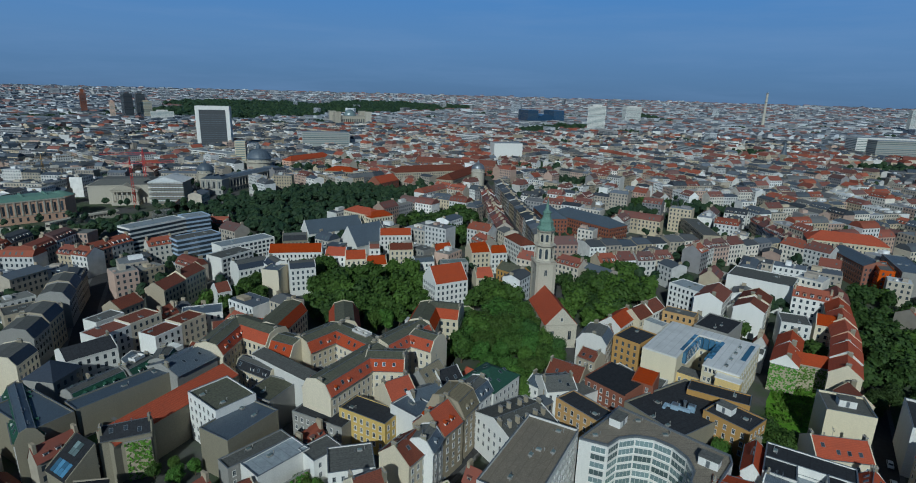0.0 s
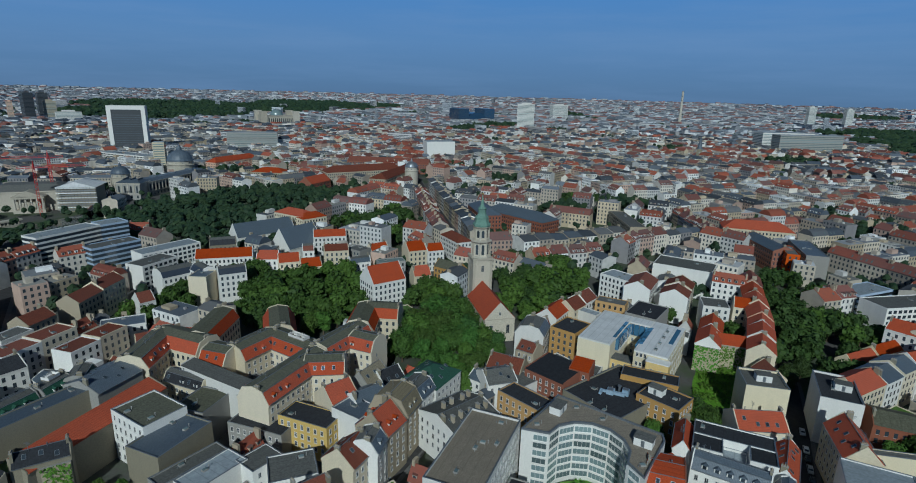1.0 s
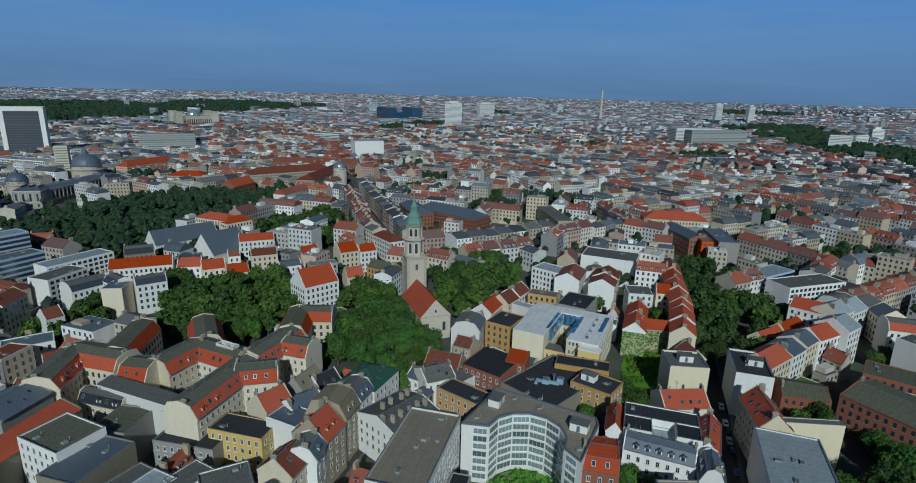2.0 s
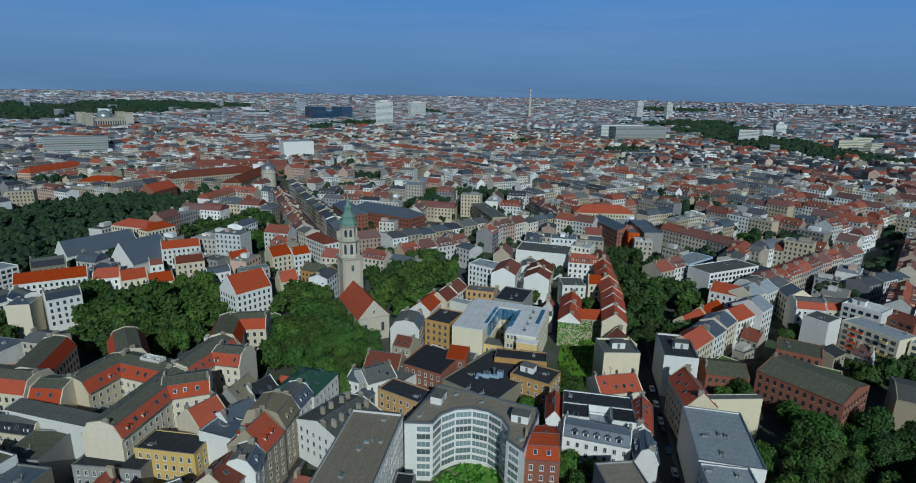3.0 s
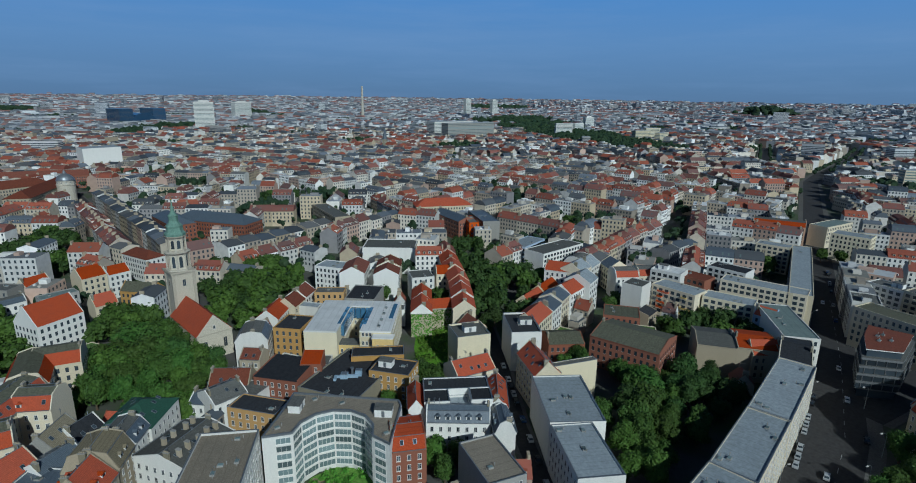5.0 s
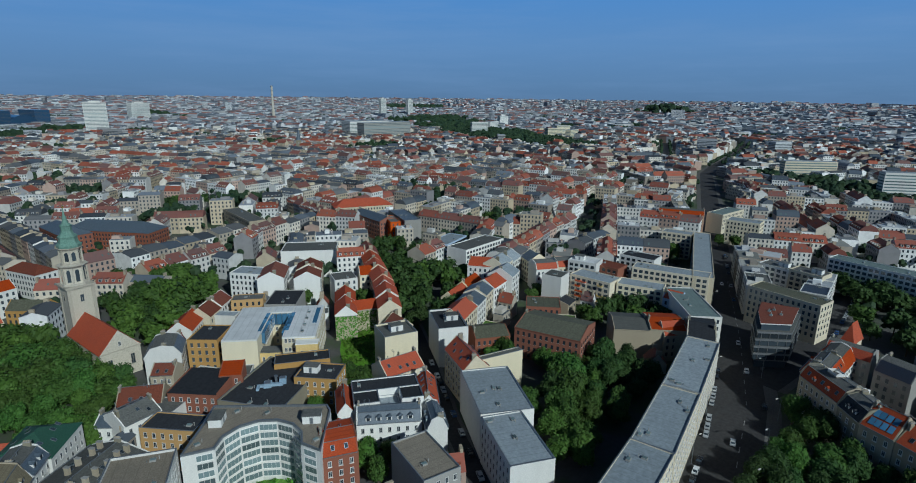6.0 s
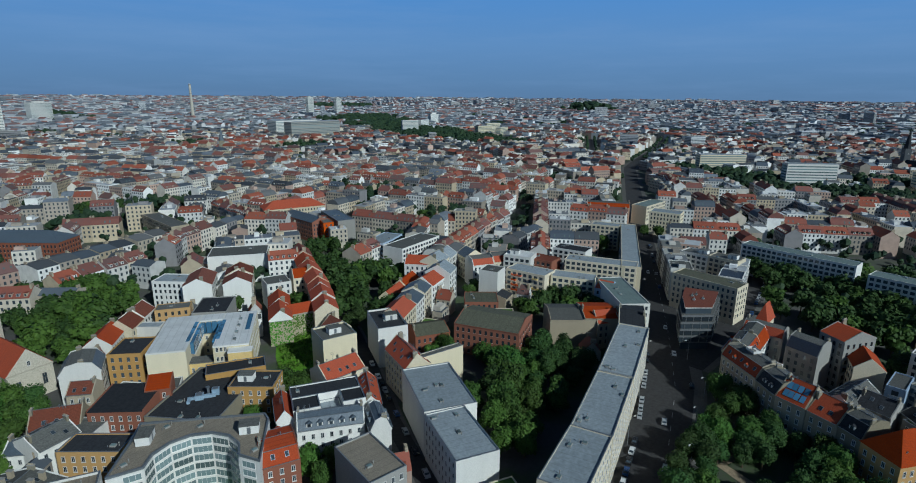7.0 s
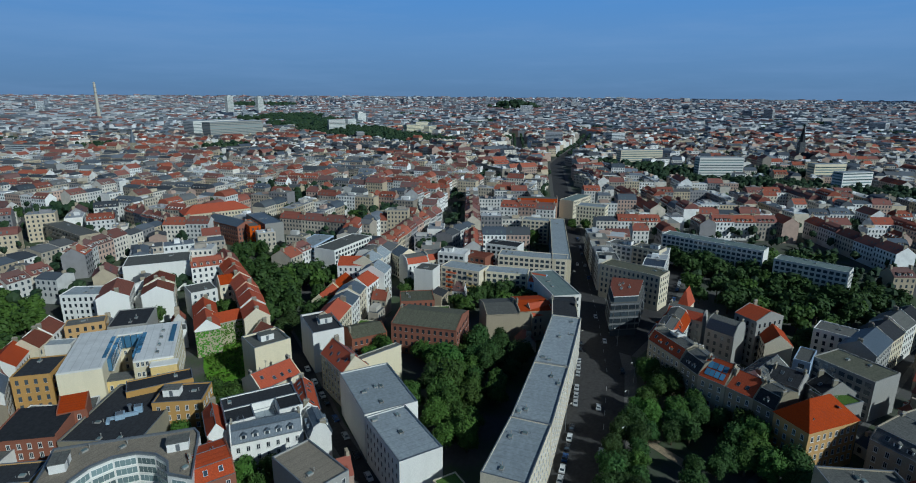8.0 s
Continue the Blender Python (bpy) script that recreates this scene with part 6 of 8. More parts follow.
house(-78.9, 450.4, 33.2, 16.0, -38, 17, "hip", 4, "cream", "red", "e")
house(-66.0, 442.2, 21.3, 12.0, 39, 16, "hip", 4, "cream", "red", "e")
house(-104.1, 298.6, 12.0, 10.0, 82, 16.4, "flat", 0.5, "cream", "slate", "fg")
house(-90.1, 303.7, 14.7, 9.0, 22, 16.4, "mansard", 3.5, "white", "navy", "d")
house(-107.0, 309.5, 14.0, 9.0, -49, 15, "mansard", 3.5, "white", "navy", "d")
house(-6.5, 290.7, 20.0, 16.0, 29, 16, "gable", 8, "white", "red", "e")
house(15.1, 308.4, 10.6, 9.0, 16, 12, "gable", 5, "cream", "red")
house(-11.3, 362.3, 13.3, 10.0, 31, 11, "gable", 5, "cream", "red", "d")
house(13.1, 352.2, 12.8, 13.0, 19, 15, "gable", 5, "cream", "red", "d")
house(-23.4, 354.9, 10.5, 12.0, 50, 14, "flat", 0.5, "grey", "grey", "fge")
house(-22.2, 338.4, 13.1, 8.0, 18, 11, "mansard", 3, "white", "slate", "d")
house(26.0, 354.0, 11.7, 10.0, 17, 14, "gable", 4, "white", "red", "d")
house(44.1, 378.7, 25.7, 12.0, -68, 15, "hip", 4, "white", "rust", "e")
house(34.9, 325.3, 19.3, 10.0, -45, 10, "gable", 4, "ochre", "olive")
house(-2.1, 318.2, 16.0, 8.0, 14, 17, "flat", 0.5, "grey", "teal", "e")
house(45.3, 199.4, 14.7, 11.0, -34, 9, "gable", 4.5, "beige", "rust")
house(36.2, 189.2, 14.8, 9.0, -44, 9, "gable", 2.4, "white", "slate", "q")
# left bank, nearer
house(-181.6, 211.6, 14.8, 14.0, 105, 13.9, "mansard", 5, "grey", "navy")
house(-185.4, 225.9, 14.8, 14.0, 105, 14.6, "mansard", 5, "beige", "navy")
house(-196.8, 252.6, 15.0, 14.0, 114, 13.9, "mansard", 5, "grey", "navy")
house(-203.0, 266.3, 15.0, 14.0, 114, 14.6, "mansard", 5, "beige", "navy")
house(-209.2, 280.0, 15.0, 14.0, 114, 13.4, "mansard", 5, "grey", "navy")
house(-239.9, 285.7, 19.9, 13.0, 72, 13.9, "gable", 4, "grey", "dark")
house(-200.4, 241.2, 22.2, 13.0, 46, 13.1, "flat", 0.5, "beige", "grey")
house(-170.3, 189.3, 13.5, 14.0, 98, 13.9, "mansard", 4, "cream", "navy")
house(-147.8, 200.7, 18.3, 14.0, 49, 13, "gable", 3, "white", "dark")
house(-122.3, 246.6, 17.9, 12.0, 23, 11.5, "flat", 0.5, "white", "slate")
house(18.8, 379.6, 16.6, 12.0, -63, 13.9, "gable", 4, "white", "red")
house(32.6, 419.6, 12.7, 12.0, -67, 13.9, "gable", 3, "white", "lgrey")
house(37.6, 407.9, 12.7, 12.0, -67, 14.6, "gable", 3, "cream", "lgrey")
house(60.9, 462.1, 14.4, 13.0, -88, 14.8, "gable", 3, "white", "lgrey")
house(61.4, 447.7, 14.4, 13.0, -88, 15.5, "gable", 3, "cream", "lgrey")
house(61.9, 433.3, 14.4, 13.0, -88, 14.3, "gable", 3, "white", "lgrey")
house(62.4, 419.0, 14.4, 13.0, -88, 15.1, "gable", 3, "pale", "lgrey")
house(62.9, 404.6, 14.4, 13.0, -88, 14.8, "gable", 3, "white", "lgrey")
house(53.1, 545.8, 13.6, 13.0, -85, 14.8, "gable", 3, "pale", "grey")
house(54.3, 532.3, 13.6, 13.0, -85, 15.5, "gable", 3, "cream", "grey")
house(55.5, 518.7, 13.6, 13.0, -85, 14.3, "gable", 3, "pale", "grey")
house(56.6, 505.1, 13.6, 13.0, -85, 15.1, "gable", 3, "cream", "grey")
house(57.8, 491.5, 13.6, 13.0, -85, 14.8, "gable", 3, "pale", "grey")
house(59.0, 477.9, 13.6, 13.0, -85, 15.5, "gable", 3, "cream", "grey")
house(60.2, 464.3, 13.6, 13.0, -85, 14.3, "gable", 3, "pale", "grey")
house(47.4, 640.4, 14.5, 13.0, -86, 14.8, "gable", 3, "white", "lgrey")
house(48.4, 625.9, 14.5, 13.0, -86, 15.5, "gable", 3, "cream", "lgrey")
house(49.4, 611.4, 14.5, 13.0, -86, 14.3, "gable", 3, "white", "lgrey")
house(50.3, 597.0, 14.5, 13.0, -86, 15.1, "gable", 3, "pale", "lgrey")
house(51.3, 582.5, 14.5, 13.0, -86, 14.8, "gable", 3, "white", "lgrey")
house(52.3, 568.0, 14.5, 13.0, -86, 15.5, "gable", 3, "cream", "lgrey")
house(53.3, 553.5, 14.5, 13.0, -86, 14.3, "gable", 3, "white", "lgrey")
house(31.7, 484.1, 13.0, 13.0, -87, 14.8, "gable", 4, "white", "red")
house(32.5, 471.1, 13.0, 13.0, -87, 15.5, "gable", 4, "cream", "red")
house(33.3, 458.1, 13.0, 13.0, -87, 14.3, "gable", 4, "white", "rust")
house(34.1, 445.1, 13.0, 13.0, -87, 15.1, "gable", 4, "pale", "red")
house(34.9, 432.1, 13.0, 13.0, -87, 14.8, "gable", 4, "white", "red")
house(35.7, 419.2, 13.0, 13.0, -87, 15.5, "gable", 4, "cream", "rust")
house(28.4, 568.8, 15.2, 13.0, -87, 14.8, "gable", 4, "cream", "red")
house(29.2, 553.6, 15.2, 13.0, -87, 15.5, "gable", 4, "white", "red")
house(30.0, 538.5, 15.2, 13.0, -87, 14.3, "gable", 4, "pale", "rust")
house(30.7, 523.4, 15.2, 13.0, -87, 15.1, "gable", 4, "cream", "red")
house(31.5, 508.2, 15.2, 13.0, -87, 14.8, "gable", 4, "cream", "red")
house(32.3, 493.1, 15.2, 13.0, -87, 15.5, "gable", 4, "white", "rust")
house(76.1, 384.5, 17.3, 14.0, 6, 13.1, "hip", 4, "white", "red")
house(96.1, 346.1, 12.8, 13.0, 15, 12.3, "gable", 4, "white", "red")
house(108.5, 349.3, 12.8, 13.0, 15, 13, "gable", 4, "cream", "red")
house(122.9, 352.4, 12.8, 13.0, 12, 12.3, "gable", 4, "white", "red")
house(135.5, 355.0, 12.8, 13.0, 12, 13, "gable", 4, "cream", "red")
house(72.3, 334.0, 17.1, 12.0, -43, 13, "gable", 5, "cream", "red")
house(87.7, 328.1, 22.0, 12.0, -50, 11.5, "gable", 3, "white", "slate")
house(136.4, 334.2, 12.9, 12.0, -68, 13.9, "gable", 4, "cream", "dark")
house(164.6, 367.7, 12.0, 13.0, 44, 14.8, "gable", 3, "pale", "rust")
house(173.1, 376.1, 12.0, 13.0, 44, 15.5, "gable", 3, "cream", "red")
house(184.8, 383.0, 14.1, 13.0, 22, 14.8, "gable", 3, "pale", "rust")
house(197.8, 388.4, 14.1, 13.0, 22, 15.5, "gable", 3, "cream", "red")
house(210.0, 390.3, 13.1, 13.0, 23, 14.8, "gable", 3, "pale", "lgrey")
house(222.0, 395.5, 13.1, 13.0, 23, 15.5, "gable", 3, "cream", "lgrey")
house(234.1, 400.6, 13.1, 13.0, 23, 14.3, "gable", 3, "pale", "lgrey")
house(246.5, 387.8, 17.0, 13.0, -58, 14.8, "gable", 4, "cream", "red")
house(255.4, 373.3, 17.0, 13.0, -58, 15.5, "gable", 4, "white", "red")
house(293.6, 406.0, 52.2, 20.0, -24, 14.8, "hip", 6, "cream", "red")
house(196.5, 437.4, 61.5, 13.0, -96, 14.8, "flat", 0.5, "beige", "grey")
house(257.5, 457.1, 13.8, 13.0, -98, 14.8, "gable", 4, "white", "red")
house(255.6, 443.4, 13.8, 13.0, -98, 15.5, "gable", 4, "cream", "red")
house(253.7, 429.8, 13.8, 13.0, -98, 14.3, "gable", 4, "white", "rust")
house(251.8, 416.2, 13.8, 13.0, -98, 15.1, "gable", 4, "pale", "red")
house(249.9, 402.5, 13.8, 13.0, -98, 14.8, "gable", 4, "white", "red")
# behind the square
house(228.1, 254.1, 12.2, 14.0, 10, 14.8, "gable", 4, "pink", "red")
house(240.1, 256.3, 12.2, 14.0, 10, 15.5, "gable", 4, "cream", "red")
house(257.6, 259.2, 28.2, 14.0, 16, 16.4, "flat", 0.5, "blue", "lgrey", "b")
house(264.0, 239.2, 41.2, 16.0, 4, 16.4, "flat", 0.5, "white", "grey", "m")
house(236.6, 209.5, 15.5, 13.0, -59, 14.8, "gable", 4, "white", "red")
house(256.9, 212.5, 13.6, 13.0, 15, 14.8, "mansard", 4, "white", "red")
house(270.0, 216.1, 13.6, 13.0, 15, 15.5, "mansard", 4, "cream", "red")
house(283.2, 219.7, 13.6, 13.0, 15, 14.3, "mansard", 4, "white", "rust")
house(296.3, 223.2, 13.6, 13.0, 15, 15.1, "mansard", 4, "pale", "red")
house(309.5, 226.8, 13.6, 13.0, 15, 14.8, "mansard", 4, "white", "red")
house(322.7, 230.4, 13.6, 13.0, 15, 15.5, "mansard", 4, "cream", "rust")
house(339.1, 235.6, 13.5, 13.0, 10, 14.8, "gable", 4, "cream", "rust")
house(352.5, 237.9, 13.5, 13.0, 10, 15.5, "gable", 4, "white", "red")
house(365.8, 240.3, 13.5, 13.0, 10, 14.3, "gable", 4, "pale", "rust")
house(379.1, 242.7, 13.5, 13.0, 10, 15.1, "gable", 4, "cream", "rust")
house(287.3, 229.3, 12.8, 13.0, -117, 13.9, "gable", 4, "white", "slate")
house(281.4, 217.9, 12.8, 13.0, -117, 14.6, "gable", 4, "cream", "grey")
house(275.5, 206.5, 12.8, 13.0, -117, 13.4, "gable", 4, "white", "slate")
house(269.6, 195.2, 12.8, 13.0, -117, 14.2, "gable", 4, "pale", "slate")
house(260.3, 181.7, 13.7, 13.0, -32, 13.9, "mansard", 4, "white", "red")
house(271.9, 174.4, 13.7, 13.0, -32, 14.6, "mansard", 4, "cream", "red")
house(329.6, 198.2, 13.9, 13.0, 5, 13.9, "gable", 4, "beige", "khaki")
house(343.4, 199.4, 13.9, 13.0, 5, 14.6, "gable", 4, "beige", "khaki")
house(357.3, 200.6, 13.9, 13.0, 5, 13.4, "gable", 4, "beige", "khaki")
house(435.6, 196.0, 15.4, 18.0, -75, 16.4, "mansard", 4, "pink", "red")
house(439.6, 181.1, 15.4, 18.0, -75, 17.1, "mansard", 4, "cream", "red")
house(443.7, 166.3, 15.4, 18.0, -75, 15.9, "mansard", 4, "pink", "rust")
house(499.7, 157.8, 39.0, 14.0, -7, 16.4, "flat", 0.5, "cream", "teal")
# museums, barracks and halls farther off
house(-37.6, 714.6, 103.4, 24.0, 24, 15.6, "hip", 7, "beige", "rust", "e")
house(-89.1, 640.6, 35.5, 18.0, 60, 12.3, "gable", 7, "brick", "red", "e")
house(1.5, 696.8, 110.5, 22.0, 69, 14.8, "hip", 6, "beige", "rust", "e")
house(-5.6, 808.3, 119.4, 20.0, -15, 14.8, "gable", 6, "brick", "rust", "e")
house(-152.0, 710.6, 41.9, 22.0, -12, 13.1, "hip", 5, "beige", "red", "e")
house(108.1, 456.1, 67.4, 22.0, -54, 14.8, "hip", 6, "brick", "slate", "e")
house(80.2, 475.9, 49.6, 18.0, -84, 14.8, "hip", 5, "brick", "slate", "e")
house(99.1, 394.7, 12.8, 20.0, 15, 10, "gable", 4, "grey", "slate")
house(111.4, 398.0, 12.8, 20.0, 15, 10.7, "gable", 4, "beige", "grey")
house(123.8, 401.4, 12.8, 20.0, 15, 9.5, "gable", 4, "grey", "slate")
house(136.1, 404.8, 12.8, 20.0, 15, 10.3, "gable", 4, "beige", "slate")
house(148.5, 408.2, 12.8, 20.0, 15, 10, "gable", 4, "grey", "grey")
house(163.3, 411.7, 12.9, 20.0, 14, 11, "gable", 4, "brick", "dark")
house(175.7, 414.8, 12.9, 20.0, 14, 11.7, "gable", 4, "brick", "grey")
house(-223.7, 810.3, 80.8, 18.0, 60, 14.8, "hip", 6, "pink", "red", "e")
house(-380.9, 852.3, 96.4, 24.0, -30, 16.4, "flat", 0.6, "white", "lgrey", "m")
# brick house beside the curved office
house(73.2, 121.9, 10.1, 14.4, -26, 16, "mansard", 4, "brick", "red", "", "red")


def roof_ducts(x, y, z, ang):
    """Pale blue air ducts with an elbow, a fan box and a stub chimney."""
    paint = surface("pale_blue_duct_paint", (0.30, 0.40, 0.50), rough=0.5, dirt=0.2)
    ob = thing("air_ducts", pose(x, y, z, 0, 0, ang), "pale blue ventilation ducts on a black felt roof", "air duct")
    for nm, q in (("fan_box", (-3.0, -0.4, -1.4, 1.4, 0, 2.0)), ("fan_box", (2.2, 4.6, 0.6, 2.8, 0, 2.6))):
        b = Build()
        b.box(*q, paint)
        b.box(q[0] + 0.3, q[1] - 0.3, q[2] + 0.3, q[3] - 0.3, q[5], q[5] + 0.25, METAL)
        part(nm, b, ob)
    d = Build()
    d.box(-0.4, 3.4, -0.6, 0.6, 0.5, 1.5, paint)
    d.box(2.3, 3.4, 0.6, 3.6, 0.5, 1.5, paint)
    d.box(-5.4, -3.0, -0.5, 0.5, 0.3, 1.2, paint)
    d.box(-5.4, -4.4, -2.8, -0.5, 0.3, 1.2, paint)
    part("duct", d, ob)
    c = Build()
    c.ring([(0.45, 0), (0.45, 3.0), (0.7, 3.1), (0.7, 3.5)], 10, METAL, 0, 1.0, 1.8)
    part("flue", c, ob)


roof_ducts(79.5, 171.5, 10.5, -35)
# ---------------------------------------------------------------- groves
grove(21, 286, 14, 5, 17, 0)
grove(26, 250, 15, 8, 18, 0)
grove(16, 249, 13, 6, 18, 0)
grove(33, 216, 12, 5, 16, 0)
grove(40, 228, 8, 3, 15, 1)
grove(80, 300, 16, 7, 16, 0)
grove(102, 312, 16, 7, 16, 1)
grove(75, 265, 12, 5, 15, 1)
grove(72, 320, 12, 4, 14, 2)
grove(-77, 308, 20, 10, 16, 0)
grove(-55, 304, 20, 11, 17, 0)
grove(-68, 270, 14, 7, 15, 0)
grove(-42, 264, 14, 6, 15, 0)
grove(-32, 311, 18, 9, 17, 1)
grove(-20, 283, 12, 5, 15, 1)
grove(-2, 224, 8, 3, 13, 1)
grove(-20, 217, 8, 3, 12, 0)
grove(-37, 250, 8, 3, 13, 1)
grove(-74, 214, 5, 2, 9, 1)
grove(-117, 297, 14, 6, 14, 0)
grove(-127, 273, 10, 4, 13, 1)
grove(-109, 303, 10, 4, 14, 0)
grove(-8, 477, 22, 9, 17, 2)
grove(-33, 462, 18, 8, 17, 2)
grove(3, 416, 12, 5, 16, 2)
grove(-89, 144, 4, 2, 7, 1)
grove(-84, 143, 6, 2, 7, 1)
grove(-40, 140, 5, 2, 9, 1)
grove(108, 162, 7, 3, 12, 0)
grove(91, 161, 6, 2, 11, 1)
grove(145, 259, 8, 3, 12, 0)
grove(162, 234, 8, 3, 12, 0)
grove(199, 572, 18, 6, 15, 2)
grove(220, 276, 16, 6, 15, 2)
grove(219, 254, 16, 7, 16, 2)
grove(244, 262, 14, 5, 15, 2)
grove(201, 220, 14, 6, 15, 2)
grove(181, 211, 12, 5, 15, 2)
grove(166, 187, 8, 3, 13, 2)
grove(232, 226, 10, 3, 12, 0)
grove(85, 119, 7, 3, 13, 1)
grove(90, 127, 5, 2, 13, 1)
grove(179, 121, 8, 3, 10, 0)
grove(163, 104, 12, 5, 16, 0)
grove(153, 93, 11, 5, 15, 0)
grove(132, 84, 9, 4, 13, 1)
grove(179, 102, 9, 3, 12, 2)
grove(195, 94, 11, 5, 14, 2)
grove(185, 86, 8, 3, 13, 2)
grove(161, 81, 7, 2, 12, 0)
grove(196, 110, 7, 3, 9, 0)
grove(228, 130, 9, 3, 13, 0)
grove(256, 112, 12, 5, 14, 2)
grove(249, 125, 10, 4, 14, 2)
grove(170, 138, 7, 3, 12, 0)
grove(238, 176, 9, 3, 11, 0)
grove(105, 163, 5, 2, 12, 2)
grove(84, 118, 3, 2, 13, 1)
grove(115, 209, 4, 1, 9, 1)
grove(376, 33, 20, 8, 16, 2)
grove(373, 12, 24, 11, 16, 2)
grove(360, -11, 24, 11, 16, 2)
grove(372, -32, 20, 8, 16, 2)
grove(319, 18, 18, 8, 15, 2)
grove(309, -16, 18, 8, 16, 2)
grove(268, -29, 9, 3, 14, 2)
grove(350, -52, 20, 7, 15, 2)
grove(335, -61, 12, 4, 14, 2)
grove(322, -40, 16, 6, 15, 2)
grove(163, 29, 6, 4, 12, 2)
grove(149, 28, 6, 4, 12, 2)
grove(137, 27, 6, 4, 12, 2)
grove(199, 28, 9, 4, 14, 0)
grove(199, 19, 8, 4, 14, 0)
grove(178, 24, 7, 3, 13, 0)
grove(190, 10, 8, 4, 13, 0)
grove(174, 16, 8, 3, 12, 2)
grove(182, -5, 8, 4, 14, 0)
grove(165, -0, 9, 4, 13, 2)
grove(150, 5, 7, 3, 11, 2)
grove(162, -11, 10, 4, 13, 2)
grove(374, 156, 10, 4, 13, 0)
grove(333, 68, 8, 3, 10, 0)
grove(444, 137, 8, 2, 11, 0)
grove(355, 304, 18, 7, 14, 2)
grove(310, 357, 12, 4, 12, 0)
grove(82, 342, 14, 5, 14, 2)
grove(100, 337, 14, 6, 15, 0)
grove(104, 295, 10, 4, 14, 1)
grove(72, 279, 12, 5, 15, 1)
grove(55, 274, 7, 2, 13, 1)
grove(12, 288, 9, 3, 16, 0)
grove(6, 241, 8, 3, 17, 0)
grove(28, 197, 7, 3, 14, 1)
grove(-61, 282, 14, 7, 16, 0)
grove(-88, 327, 12, 5, 15, 0)
grove(244, 296, 16, 7, 15, 2)
grove(222, 232, 16, 7, 16, 2)
grove(195, 236, 10, 4, 15, 2)
grove(192, 194, 9, 3, 13, 2)
grove(275, 260, 10, 3, 13, 0)
grove(140, 86, 8, 3, 12, 0)
grove(148, 105, 6, 2, 12, 0)
grove(174, 93, 8, 3, 13, 2)
grove(244, 99, 8, 3, 13, 2)
grove(231, 107, 8, 3, 13, 2)
grove(124, 162, 3, 1, 8, 1)
grove(409, 3, 16, 6, 15, 2)
grove(412, -27, 16, 6, 15, 2)
grove(310, -3, 16, 7, 15, 2)
grove(292, -33, 8, 3, 14, 2)
grove(129, 26, 6, 3, 12, 2)
grove(174, 29, 6, 3, 12, 0)
grove(173, -14, 8, 3, 13, 2)
grove(13, 226, 12, 6, 16, 0)
grove(25, 237, 10, 5, 16, 0)
grove(34, 225, 8, 3, 13, 1)
grove(18, 212, 7, 3, 13, 0)
grove(100, 151, 5, 4, 13, 2)
grove(109, 166, 4, 2, 12, 2)
grove(85, 119, 4, 3, 15, 1)
# ---------------------------------------------------------------- ivy, cars, lamps


def ivy_sheet(w, h, seed, dense=2.4):
    rng = random.Random(seed)
    b = Build()
    for _ in range(int(w * h * dense)):
        u, v = rng.uniform(-w / 2, w / 2), h * (1 - rng.random() ** 1.25)
        s, out = rng.uniform(0.25, 0.6), rng.uniform(0.05, 0.45)
        n = Vector((rng.gauss(0, 0.45), -1, rng.gauss(0.5, 0.4))).normalized()
        t = n.orthogonal().normalized()
        t.rotate(Matrix.Rotation(rng.uniform(0, 6.28), 3, n))
        q, p = n.cross(t), Vector((u, -out, v))
        b.face([p + t * s, p + q * s * 0.8 + n * 0.05, p - t * s, p - q * s * 0.8 - n * 0.05], IVY)
    return b


def ivy_wall(x, y, w, h, ang, seed):
    ob = thing("ivy_wall", pose(x, y, 0, 0, 0, ang), "tall garden wall overgrown with bright green ivy", "wall")
    b = Build()
    b.box(-w / 2, w / 2, 0, 0.5, 0, h, WALL["beige"])
    b.box(-w / 2 - 0.1, w / 2 + 0.1, -0.1, 0.6, h, h + 0.15, WALL["grey"])
    part("wall", b, ob)
    part("ivy", ivy_sheet(w, h, seed), ob, label="bright green ivy leaves")


def shrubs(x, y, w, d, ang, n, seed, label):
    """A low thicket of bright shrubs over a level bed."""
    rng = random.Random(seed)
    b = Build()
    for _ in range(n):
        u, v = rng.uniform(-0.5, 0.5) * w, rng.uniform(-0.5, 0.5) * d
        r = rng.uniform(0.7, 1.6)
        for _ in range(26):
            nn = Vector((rng.gauss(0, 1), rng.gauss(0, 1), abs(rng.gauss(0.3, 0.8)))).normalized()
            p = Vector((u, v, r * 0.3)) + nn * r * rng.uniform(0.8, 1.1)
            t = nn.orthogonal().normalized()
            t.rotate(Matrix.Rotation(rng.uniform(0, 6.28), 3, nn))
            q, sz = nn.cross(t), rng.uniform(0.25, 0.5)
            b.face([p + t * sz, p + q * sz * 0.8, p - t * sz, p - q * sz * 0.8], IVY)
    ob = new("shrub_bed", b.mesh("shrub_bed"))
    ob.matrix_basis = pose(x, y, 0.05, 0, 0, ang)
    tagged(ob, label, "shrubs", kind="stuff")


